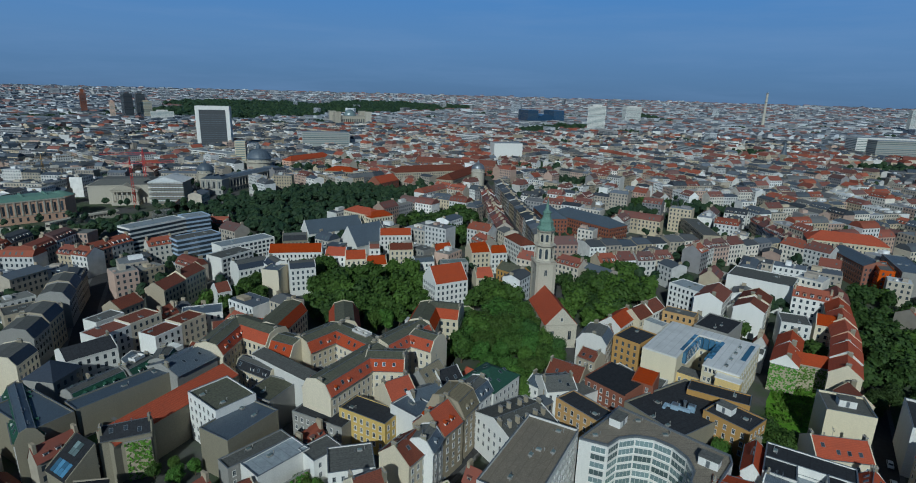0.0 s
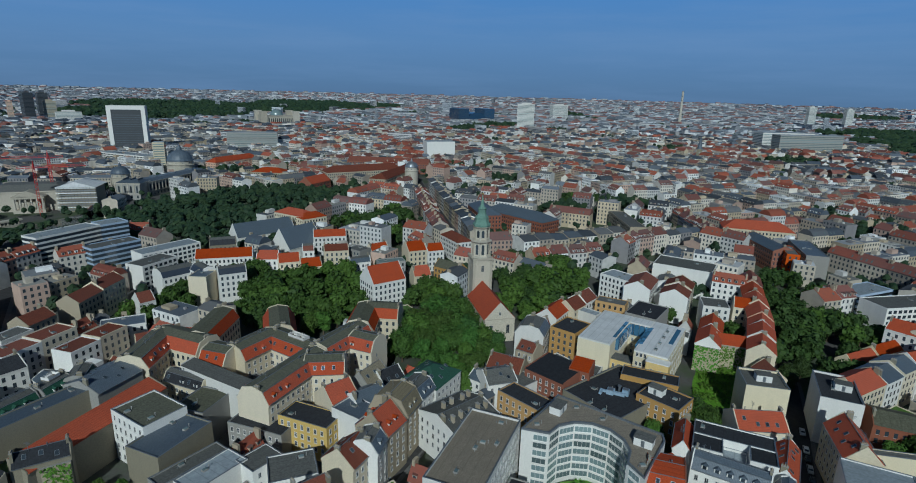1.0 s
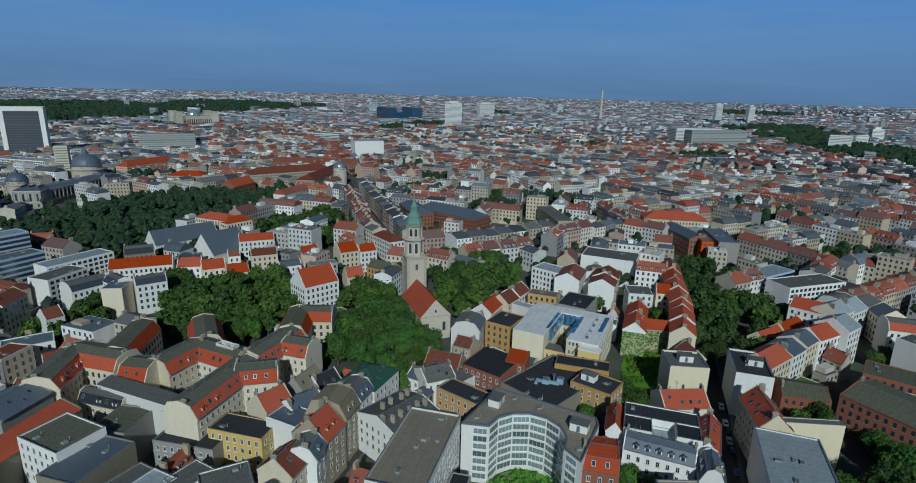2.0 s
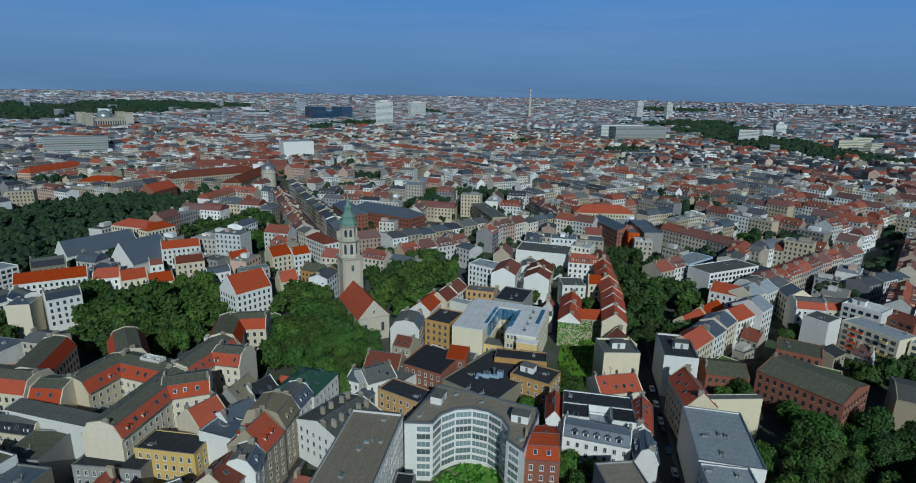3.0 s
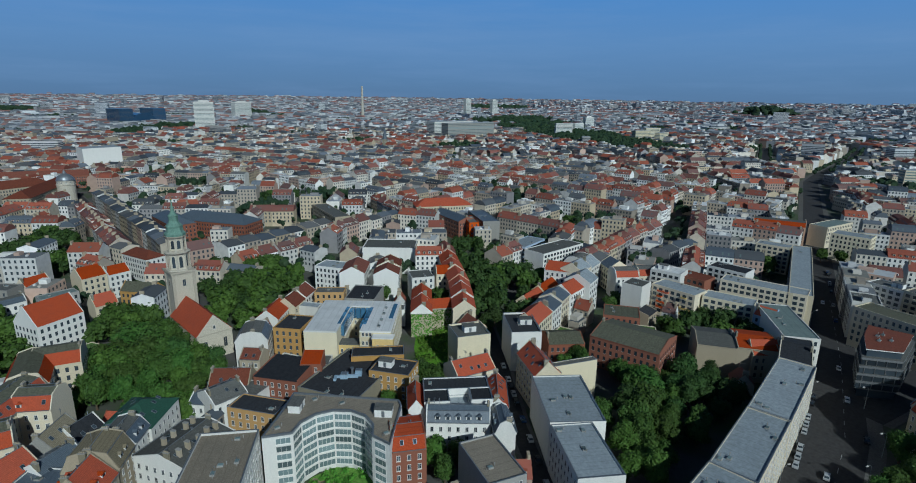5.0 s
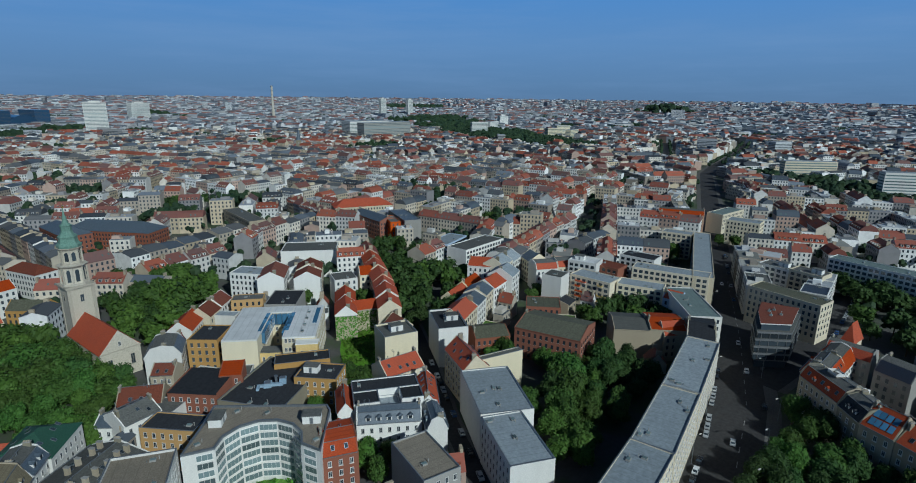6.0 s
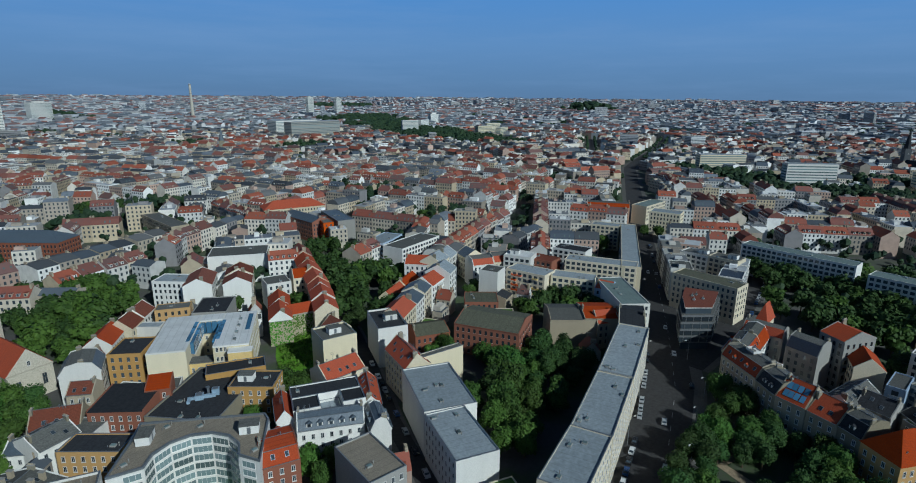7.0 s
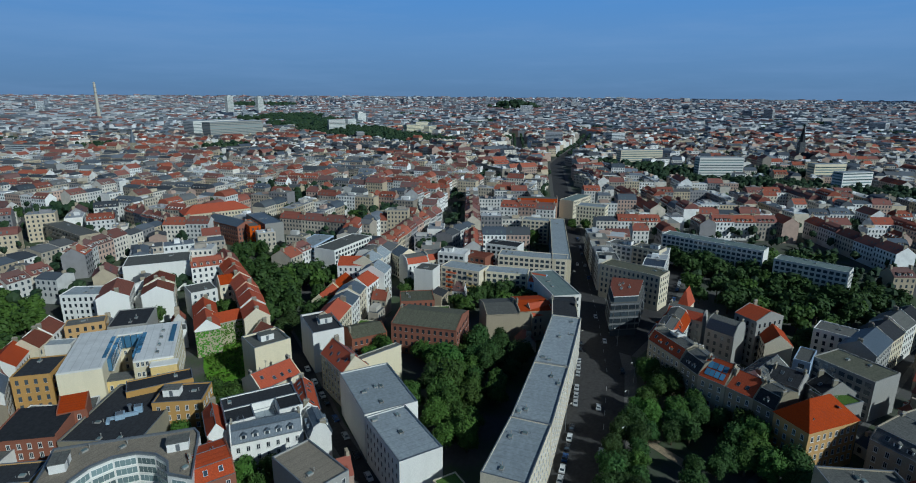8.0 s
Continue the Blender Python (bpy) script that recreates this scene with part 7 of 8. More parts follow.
shrubs(56, 134, 19, 11, 20, 58, 9, "garden shrubs in the curved office court")
shrubs(139, 199, 16, 46, -38, 150, 8, "bright green shrubs over a courtyard lawn")
ivy_wall(-94.4, 143.0, 7, 13, 26, 3)
ivy_wall(134.2, 204.2, 10, 11.8, -34, 7)
ivy_wall(148.0, 205.7, 14, 10.5, -24, 6)
ivy_wall(80.0, 137.0, 10, 7, -40, 4)
ivy_wall(-46.5, 133.0, 14, 8, 51, 5)


def car_meshes(name, rgb):
    paint = surface("car_paint_" + name, rgb, rough=0.25, dirt=0.08, vary=0.05)
    b = Build()
    prof = [(-2.1, 0.35), (2.1, 0.35), (2.15, 0.75), (1.2, 0.92), (0.7, 1.42), (-1.1, 1.45), (-1.8, 0.98), (-2.15, 0.9)]
    n = len(prof)
    b.solid([(px, s * (0.88 if pz < 1 else 0.72), pz) for s in (-1, 1) for px, pz in prof],
            [(k, (k + 1) % n, n + (k + 1) % n, n + k) for k in range(n)] + [tuple(range(n - 1, -1, -1)), tuple(range(n, 2 * n))], paint)
    body = b.mesh("body")
    g = Build()
    g.face([(1.19, -0.70, 0.97), (1.19, 0.70, 0.97), (0.74, 0.62, 1.40), (0.74, -0.62, 1.40)], GLASS)
    g.face([(-1.78, 0.70, 1.03), (-1.78, -0.70, 1.03), (-1.15, -0.62, 1.43), (-1.15, 0.62, 1.43)], GLASS)
    for s in (-1, 1):
        g.face([(0.95, s * 0.86, 1.0), (0.62, s * 0.75, 1.36), (-1.0, s * 0.75, 1.38), (-1.5, s * 0.86, 1.02)], GLASS)
    return body, g.mesh("windows_glass")


CARS = {n: car_meshes(n, c) for n, c in (("white", (0.7, 0.7, 0.7)), ("black", (0.02, 0.02, 0.022)), ("silver", (0.38, 0.39, 0.40)), ("blue", (0.04, 0.08, 0.2)), ("red", (0.35, 0.03, 0.02)))}
wb = Build()
wb.solid([(0.33 * math.cos(i * 0.7854), s * 0.11, 0.33 + 0.33 * math.sin(i * 0.7854)) for s in (-1, 1) for i in range(8)],
         [(i, (i + 1) % 8, 8 + (i + 1) % 8, 8 + i) for i in range(8)] + [tuple(range(7, -1, -1)), tuple(range(8, 16))], ROOF["dark"])
WHEEL = wb.mesh("wheel")


def car(x, y, ang, color, z=0.19):
    ob = thing("car", pose(x, y, z, 0, 0, ang), f"{color} painted hatchback car standing on the asphalt", "car", "cars in the street")
    body, glass = CARS[color]
    part("body", body, ob)
    part("glazing", glass, ob, label="dark car windows")
    for u in (-1.35, 1.35):
        for v in (-0.8, 0.8):
            part("wheel", WHEEL, ob, pose(u, v, 0))


crng = random.Random(5)
names = ["white", "black", "silver", "silver", "black", "blue", "black", "silver"]


def row_of_cars(a, b, gap, skip=0.25):
    """Parked cars nose to tail from a to b."""
    a, b = Vector(a), Vector(b)
    t = (b - a).normalized()
    ang = math.degrees(math.atan2(t.y, t.x))
    for k in range(int((b - a).length / gap)):
        if crng.random() > skip:
            p = a + t * (k + 0.5) * gap
            car(p.x, p.y, ang + crng.choice((0, 180)), crng.choice(names))


row_of_cars((130, 43.5), (168, 51), 5.6)
row_of_cars((168, 51), (238, 70), 5.8)
row_of_cars((300, 83), (420, 130), 6.5, 0.5)
row_of_cars((104, 92), (150, 165), 5.8, 0.35)
row_of_cars((-8, 137), (16, 178), 5.8, 0.35)
row_of_cars((208, -26), (300, -60), 6.0, 0.4)
row_of_cars((300, 38.5), (400, 42.5), 6.0, 0.4)
for px, py, an, cn in ((178, 45, 15, "silver"), (235, 58, 200, "white"), (210, 44, 200, "black"), (262, 70, 20, "white"), (330, 92, 22, "silver"), (345, 106, 202, "white"), (410, 125, 22, "black"), (152, 37, 190, "silver")):
    car(px, py, an, cn)


def lamp_mesh():
    b = Build()
    b.ring([(0.14, 0), (0.1, 4), (0.07, 8.2)], 8, METAL)
    return b.mesh("pole")


pole_me = lamp_mesh()
ab = Build()
for k in range(6):
    a0, a1 = k * 0.2618, (k + 1) * 0.2618
    p, q = (2.4 * (1 - math.cos(a0)), 8.1 + 1.6 * math.sin(a0)), (2.4 * (1 - math.cos(a1)), 8.1 + 1.6 * math.sin(a1))
    ab.solid([(p[0], -0.05, p[1]), (p[0], 0.05, p[1]), (p[0] + 0.09, 0, p[1] + 0.02), (q[0], -0.05, q[1]), (q[0], 0.05, q[1]), (q[0] + 0.05, 0, q[1] - 0.09)],
             [(0, 1, 4, 3), (1, 2, 5, 4), (2, 0, 3, 5)], METAL)
ARM = ab.mesh("arm")
hbm = Build()
hbm.box(2.3, 3.3, -0.18, 0.18, 9.6, 9.8, FRAME)
HEAD = hbm.mesh("lamp_head")
for px, py, an in ((234, 52, 160), (204, 38, 160), (181, 35.5, 170), (158, 31, 170), (219, 66, -20), (189, 58, -20), (158, 51, -15), (262, 84, -20), (300, 96, -20), (280, 62, 160)):
    ob = thing("street_lamp", pose(px, py, 0.12, 0, 0, an), "tall grey steel street lamp with curved arm", "street lamp", "lamps along the avenue")
    part("pole", pole_me, ob)
    part("arm", ARM, ob)
    part("lamp_head", HEAD, ob)

marks = Build()
PAINT = surface("white_road_paint", (0.32, 0.32, 0.31), dirt=0.3)
for (ax, ay), (bx, by) in zip(AVENUE[1:7], AVENUE[2:8]):
    t = Vector((bx - ax, by - ay))
    n = int(t.length / 9)
    t.normalize()
    s = Vector((-t.y, t.x))
    for k in range(n):
        for off in (-3.4,):
            p = Vector((ax, ay)) + t * (k * 9 + 2) + s * off
            marks.face([(*(p - s * 0.09), 0.2), (*(p + t * 3.5 - s * 0.09), 0.2), (*(p + t * 3.5 + s * 0.09), 0.2), (*(p + s * 0.09), 0.2)], PAINT)
tagged(new("lane_markings", marks.mesh("lane_markings")), "worn white dashed lane lines on the avenue", "road marking", kind="stuff")
# ---------------------------------------------------------------- trees of the farther parks, joined
gv, gf, gm, count = [], [], [], 0
for trunk, crown, m in FARTHER_TREES:
    for me, own in ((trunk, 0), (crown, 1 + [LEAF[0], LEAF[1], LEAF[2]].index(crown.materials[0]))):
        co = np.empty(len(me.vertices) * 3)
        me.vertices.foreach_get("co", co)
        co = co.reshape(-1, 3) @ np.array(m.to_3x3()).T + np.array(m.translation)
        gv.append(co)
        gf += [tuple(count + i for i in p.vertices) for p in me.polygons]
        gm += [own] * len(me.polygons)
        count += len(co)
tagged(new("park_trees", flat_mesh("park_trees", np.concatenate(gv).tolist(), gf, gm, [BARK] + LEAF)), "leafy green trees of the farther parks and yards", "trees", kind="stuff")
# ---------------------------------------------------------------- the rest of the city
frng = random.Random(11)
SEG = [(Vector(p), Vector(q), half) for pts, half in STREETS for p, q in zip(pts, pts[1:])]
PARKS = [(-205, 480, 42), (-190, 540, 40), (-150, 590, 38), (-105, 600, 35), (-120, 500, 35), (-155, 475, 40), (-60, 590, 28), (-90, 540, 40), (348, -8, 60), (410, -12, 55), (300, 4, 26), (178, 12, 28), (150, 5, 25)]
PARKS += [(858, 218, 34), (828, 172, 36), (806, 122, 38), (750, 112, 34), (732, 52, 40), (742, -4, 42), (740, -58, 44), (733, -112, 44), (880, -10, 30), (1500, 1610, 150), (1200, 1050, 130), (1105, 904, 100), (1042, 700, 70), (1300, 1250, 140)]
PARKS += [(-850, 2150, 330), (-615, 2590, 350), (-350, 2950, 300), (-1050, 2700, 330), (-480, 3150, 260), (-90, 3050, 160), (2980, 1310, 150)]
PARKS += [(219, 1612, 60), (354, 1790, 60), (822, 2566, 80), (570, 1104, 35), (167, 518, 24), (135, 701, 24), (248, 547, 26), (700, 900, 40), (2300, 2600, 200)]
PARKS += [(1630, 1673, 130), (1480, 1480, 120), (1352, 1270, 100), (1240, 1150, 90), (1150, 941, 90), (1087, 770, 70), (1029, 650, 50), (897, 1133, 26), (307, 1735, 60), (250, 1700, 50), (390, 310, 16)]
CLEAR = [(-350, 430, 42), (-325, 475, 48), (-300, 505, 45), (-270, 470, 38), (-240, 560, 30), (-262, 610, 26), (-320, 560, 40), (-345, 400, 30), (-87, 280, 13)]
PARKS += [(-133, 412, 18), (-118, 396, 12), (-52, 374, 8), (-150, 425, 16)]
PARKS += [(-318, 372, 20), (-292, 390, 20), (-268, 418, 20), (-335, 352, 18), (-360, 338, 18)]
PARKS += [(118, 172, 11), (128, 184, 12), (138, 197, 12), (148, 211, 12)]
HILL = (2980, 1310)


def on_street(x, y, grow=1.0):
    p = Vector((x, y))
    for a, b, half in SEG:
        e = b - a
        t = max(0, min(1, (p - a).dot(e) / e.length_squared))
        if (a + e * t - p).length < half + grow:
            return True
    return False


def free(x, y, w, d, ang):
    c, s = math.cos(radians(ang)), math.sin(radians(ang))
    for u, v in ((0, 0), (-w / 2, -d / 2), (w / 2, -d / 2), (w / 2, d / 2), (-w / 2, d / 2), (0, -d / 2), (0, d / 2)):
        px, py = x + u * c - v * s, y + u * s + v * c
        for kx, ky, kr in PARKS + CLEAR:
            if (px - kx) ** 2 + (py - ky) ** 2 < kr * kr:
                return False
        p = Vector((px, py))
        for a, b, half in SEG:
            e = b - a
            t = max(0, min(1, (p - a).dot(e) / e.length_squared))
            if (a + e * t - p).length < half + 0.5:
                return False
        if px * px + py * py < 900 ** 2 and inside(px, py, 1.2):
            return False
    if x * x + y * y < 600 ** 2 and any((x - tx) ** 2 + (y - ty) ** 2 < 150 for tx, ty in TREE_AT):
        return False
    return True


seeds = []
for i in range(-12, 13):
    for j in range(-4, 13):
        bx, by = i * 420 + frng.uniform(-120, 120), j * 420 + frng.uniform(-120, 120)
        seeds.append((bx, by, math.degrees(math.atan2(by, bx)) + frng.choice((26, 34, 45, 54, 63)) + frng.uniform(-5, 5)))
seeds_xy = np.array([(a, b) for a, b, _ in seeds])
mid, far, SQUARES = [], [], []
for sx, sy, theta in seeds:
    r0 = math.hypot(sx, sy)
    if r0 > 5200:
        continue
    big = r0 > 2100
    bw, bh, st = frng.uniform(85, 125), frng.uniform(62, 85), 15
    c, s = math.cos(radians(theta)), math.sin(radians(theta))
    for i in range(-5, 6):
        for j in range(-6, 7):
            u, v = i * (bw + st), j * (bh + st)
            x, y = sx + u * c - v * s, sy + u * s + v * c
            r, az = math.hypot(x, y), math.degrees(math.atan2(-x, y))
            if r > 4800 or r < 90 or not -108 < az < 46:
                continue
            dd = np.hypot(*(seeds_xy - (x, y)).T)
            if np.argmin(dd) != seeds.index((sx, sy, theta)):
                continue
            if 420 < r < 2600 and frng.random() < 0.085:
                SQUARES.append((x, y, bw * 0.5, bh * 0.5, theta))
                continue
            unit = 34 if big else 19
            rows = [(0, -bh / 2 + 6.5, bw, 0), (0, bh / 2 - 6.5, bw, 180), (-bw / 2 + 6.5, 0, bh - 26, -90), (bw / 2 - 6.5, 0, bh - 26, 90)]
            if frng.random() < 0.7:
                rows.append((frng.uniform(-0.2, 0.2) * bw, 0, bh - 26, 90))
            base_h = frng.uniform(13.2, 16.2)
            for ru, rv, length, turn in rows:
                style = frng.random()
                n = max(1, round(length / unit))
                step = length / n
                for k in range(n):
                    if frng.random() < 0.06:
                        continue
                    q = (k - (n - 1) / 2) * step
                    ct, stn = math.cos(radians(turn)), math.sin(radians(turn))
                    lu, lv = ru + q * ct, rv + q * stn
                    hx, hy = x + lu * c - lv * s, y + lu * s + lv * c
                    h = base_h + frng.uniform(-0.8, 0.8) if frng.random() < 0.93 else frng.uniform(17, 22)
                    look_q = style if frng.random() < 0.62 else frng.random()
                    if math.hypot(hx, hy) < 165:
                        continue
                    rec = (hx, hy, step - 0.2, 12.5, theta + turn, h, look_q)
                    if r < 1500 and not free(*rec[:5]):
                        continue
                    if r >= 1500 and any((hx - kx) ** 2 + (hy - ky) ** 2 < kr * kr for kx, ky, kr in PARKS):
                        continue
                    (mid if math.hypot(hx, hy) < 440 else far).append(rec)

# houses in the gaps between the regular blocks, and low yard buildings near by
taken = {}
for q in mid + far:
    taken.setdefault((int(q[0] // 20), int(q[1] // 20)), []).append(q[:2])


def lonely(x, y, gap):
    i, j = int(x // 20), int(y // 20)
    return not any((x - a) ** 2 + (y - b) ** 2 < gap * gap for di in (-1, 0, 1) for dj in (-1, 0, 1) for a, b in taken.get((i + di, j + dj), ()))


for _ in range(15000):
    r, az = math.sqrt(frng.uniform(165 ** 2, 1700 ** 2)), radians(frng.uniform(-106, 45))
    x, y = -r * math.sin(az), r * math.cos(az)
    if not lonely(x, y, 18.5):
        continue
    dd = np.hypot(*(seeds_xy - (x, y)).T)
    ang = seeds[int(np.argmin(dd))][2] + frng.choice((0, 90, 180, 270))
    w = frng.uniform(12, 17)
    if not free(x, y, w, 11, ang):
        continue
    taken.setdefault((int(x // 20), int(y // 20)), []).append((x, y))
    (mid if r < 440 else far).append((x, y, w, 11, ang, frng.uniform(10, 16), frng.random()))
sheds = []
near_rects = [q for q in OCC if math.hypot(q[0], q[1]) < 300]
for _ in range(4200):
    hx, hy, hw, hd, ha = frng.choice(near_rects)
    a, q = frng.uniform(0, 6.28), frng.uniform(8, 26)
    x, y = hx + q * math.cos(a), hy + q * math.sin(a)
    w, d = frng.uniform(6, 13), frng.uniform(5, 8)
    if not 60 < math.hypot(x, y) < 290 or any((x - lx) ** 2 + (y - ly) ** 2 < lr for lx, ly, lr in ((140, 186, 330), (130, 172, 200), (55, 125, 420))):
        continue
    if lonely(x, y, 9) and free(x, y, w, d, ha) and not any((x - tx) ** 2 + (y - ty) ** 2 < 30 for tx, ty in TREE_AT):
        taken.setdefault((int(x // 20), int(y // 20)), []).append((x, y))
        if len(sheds) < 45:
            sheds.append(house(x, y, w, d, ha + frng.choice((0, 90)), frng.uniform(4, 10.5), *frng.choice((("flat", 0.4, "white", "grey"), ("flat", 0.4, "grey", "dark"), ("gable", 2.5, "cream", "rust"), ("gable", 2.5, "brick", "red"), ("pent", 1.8, "beige", "dark"), ("gable", 2.0, "white", "slate"), ("flat", 0.4, "cream", "moss"))), "x", near=False))
        else:
            mid.append((x, y, w, d, ha + frng.choice((0, 90)), frng.uniform(4, 10.5), frng.random()))
        if len(OCC) > 900:
            break

pane_v, pane_f, stack_v, stack_f, sky_v, sky_f = [], [], [], [], [], []
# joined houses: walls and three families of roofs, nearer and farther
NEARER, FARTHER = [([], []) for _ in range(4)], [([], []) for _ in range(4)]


def prism_to(store, pts, z0, z1):
    v, f = store
    n, m = len(v), len(pts)
    v += [(x, y, z0) for x, y in pts] + [(x, y, z1) for x, y in pts]
    f += [(n + i, n + (i + 1) % m, n + m + (i + 1) % m, n + m + i) for i in range(m)] + [tuple(range(n + m, n + 2 * m))]


for hx, hy, w, d, ang, h, q in ROWS_BEYOND + mid + far:
    c, s = math.cos(radians(ang)), math.sin(radians(ang))
    r = math.hypot(hx, hy)
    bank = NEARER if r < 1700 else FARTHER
    wall_v, wall_f = bank[0]
    grey_quarter = hx < -0.22 * hy and r > 430
    if (r > 850 or grey_quarter) and q < 0.44 and (hx * 13.7 + hy * 7.3) % 1 < (0.85 if grey_quarter else 0.45 if r < 1700 else 0.7):
        q = 0.5 + q * (0.6 if grey_quarter else 1.1)
    fam = 1 if q < 0.44 else (2 if q < 0.72 else 3)
    form = "mansard" if q < 0.2 or 0.44 <= q < 0.54 else ("gable" if q < 0.44 else ("low" if q < 0.66 else "flat"))
    rh = {"mansard": 4.4, "gable": 4.4, "low": 2.0, "flat": 0.0}[form]

    up = land_z(hx, hy)

    def at(u, v, z):
        return (hx + u * c - v * s, hy + u * s + v * c, z + up)

    def flat_at(u0, u1, v0, v1):
        return [at(u, v, 0)[:2] for u, v in ((u0, v0), (u1, v0), (u1, v1), (u0, v1))]

    n = len(wall_v)
    wall_v += [at(u, v, z) for z in (0, h) for u, v in ((-w / 2, -d / 2), (w / 2, -d / 2), (w / 2, d / 2), (-w / 2, d / 2))] + [at(w / 2, 0, h + rh), at(-w / 2, 0, h + rh)]
    if form == "flat":
        wall_f += [(n, n + 1, n + 5, n + 4), (n + 2, n + 3, n + 7, n + 6), (n + 1, n + 2, n + 6, n + 5), (n + 3, n, n + 4, n + 7), (n + 4, n + 5, n + 6, n + 7)]
    else:
        wall_f += [(n, n + 1, n + 5, n + 4), (n + 2, n + 3, n + 7, n + 6), (n + 1, n + 2, n + 6, n + 8, n + 5), (n + 3, n, n + 4, n + 9, n + 7)]
    roof_v, roof_f = bank[fam]
    m = len(roof_v)
    if form == "mansard":
        roof_v += [at(u, v, z) for u in (-w / 2 - 0.05, w / 2 + 0.05) for v, z in ((-d / 2 - 0.4, h), (-d / 2 + 2.4, h + rh * 0.75), (0, h + rh + 0.2), (d / 2 - 2.4, h + rh * 0.75), (d / 2 + 0.4, h))]
        roof_f += [(m + k, m + 5 + k, m + 6 + k, m + 1 + k) for k in range(4)] + [(m, m + 1, m + 2, m + 3, m + 4), (m + 9, m + 8, m + 7, m + 6, m + 5)]
    elif form == "flat":
        prism_to(bank[fam], flat_at(-w / 2 + 0.4, w / 2 - 0.4, -d / 2 + 0.4, d / 2 - 0.4), h + up, h + up + 0.1)
        if r < 1500:
            u0, v0, a = frng.uniform(-0.25, 0.25) * w, frng.uniform(-0.15, 0.15) * d, frng.uniform(1.2, 4.0)
            prism_to(bank[0], flat_at(u0 - a, u0 + a, v0 - 2.0, v0 + 2.0), h, h + frng.uniform(1.4, 3.0))
            if r < 700:
                for _ in range(2):
                    u0, v0 = frng.uniform(-0.4, 0.4) * w, frng.uniform(-0.35, 0.35) * d
                    prism_to(bank[0], flat_at(u0 - 0.6, u0 + 0.6, v0 - 0.6, v0 + 0.6), h, h + 1.0)
    else:
        roof_v += [at(u, v, z) for u in (-w / 2 - 0.05, w / 2 + 0.05) for v, z in ((-d / 2 - 0.4, h), (0, h + rh + 0.2), (d / 2 + 0.4, h))]
        roof_f += [(m, m + 3, m + 4, m + 1), (m + 1, m + 4, m + 5, m + 2)]
    if r < 800 and form in ("mansard", "gable"):
        # dormers and skylights on both slopes
        for side in (-1, 1):
            dorm = q * 7919 % 1 < 0.5
            for k in range(int(w / 3.4)):
                u = (k - (int(w / 3.4) - 1) / 2) * 3.4
                if dorm:
                    v0, v1, z1 = side * (d / 2 - 0.5), side * (d / 2 - 3.2), h + 2.3
                    prism_to(bank[0], flat_at(u - 0.75, u + 0.75, min(v0, v1), max(v0, v1)), h + 0.2, z1)
                    prism_to(bank[fam], flat_at(u - 0.9, u + 0.9, min(v0 + side * 0.15, v1), max(v0 + side * 0.15, v1)), z1, z1 + 0.12)
                    e, vv = len(pane_v), v0 + side * 0.03
                    pane_v += [at(u + side * 0.45, vv, h + 0.8), at(u - side * 0.45, vv, h + 0.8), at(u - side * 0.45, vv, h + 2.0), at(u + side * 0.45, vv, h + 2.0)]
                    pane_f.append((e, e + 1, e + 2, e + 3))
                elif frng.random() < 0.6:
                    run, rise = (2.8, rh * 0.75) if form == "mansard" else (d / 2 + 0.4, rh + 0.2)
                    f0, f1 = (0.3, 0.75) if form == "mansard" else (0.4, 0.58)
                    e = len(sky_v)
                    sky_v += [at(u + a, side * (d / 2 + 0.4 - f * run), h + f * rise + 0.08) for a, f in ((0.5 * side, f0), (-0.5 * side, f0), (-0.5 * side, f1), (0.5 * side, f1))]
                    sky_f.append((e, e + 1, e + 2, e + 3))
    if r < 1150:
        k, nn = max(1, int((h - 1) / 3.4)), max(1, int(w / 2.7))
        for side in (-1, 1):
            for a in range(nn):
                for b in range(k):
                    u, z, v = (a - (nn - 1) / 2) * w / nn * side, h - 1.1 - 3.4 * b, side * (d / 2 + 0.05)
                    if z - 1.8 < 0.5 or (r > 800 and z < h - 9):
                        continue
                    e = len(pane_v)
                    pane_v += [at(u + 0.6 * side, v, z - 1.8), at(u - 0.6 * side, v, z - 1.8), at(u - 0.6 * side, v, z), at(u + 0.6 * side, v, z)]
                    pane_f.append((e, e + 1, e + 2, e + 3))
    if r < 1500 and form != "flat":
        for side in (-1, 1):
            if r > 900 and side > 0:
                continue
            u0, v0 = side * (w / 2 - 0.7), (q - 0.5) * d * 0.4
            e = len(stack_v)
            stack_v += [at(u0 + a * 0.45, v0 + b * 1.1, z) for z in (h, h + rh + 1.4) for a, b in ((-1, -1), (1, -1), (1, 1), (-1, 1))]
            stack_f += [(e, e + 1, e + 5, e + 4), (e + 1, e + 2, e + 6, e + 5), (e + 2, e + 3, e + 7, e + 6), (e + 3, e, e + 4, e + 7), (e + 4, e + 5, e + 6, e + 7)]

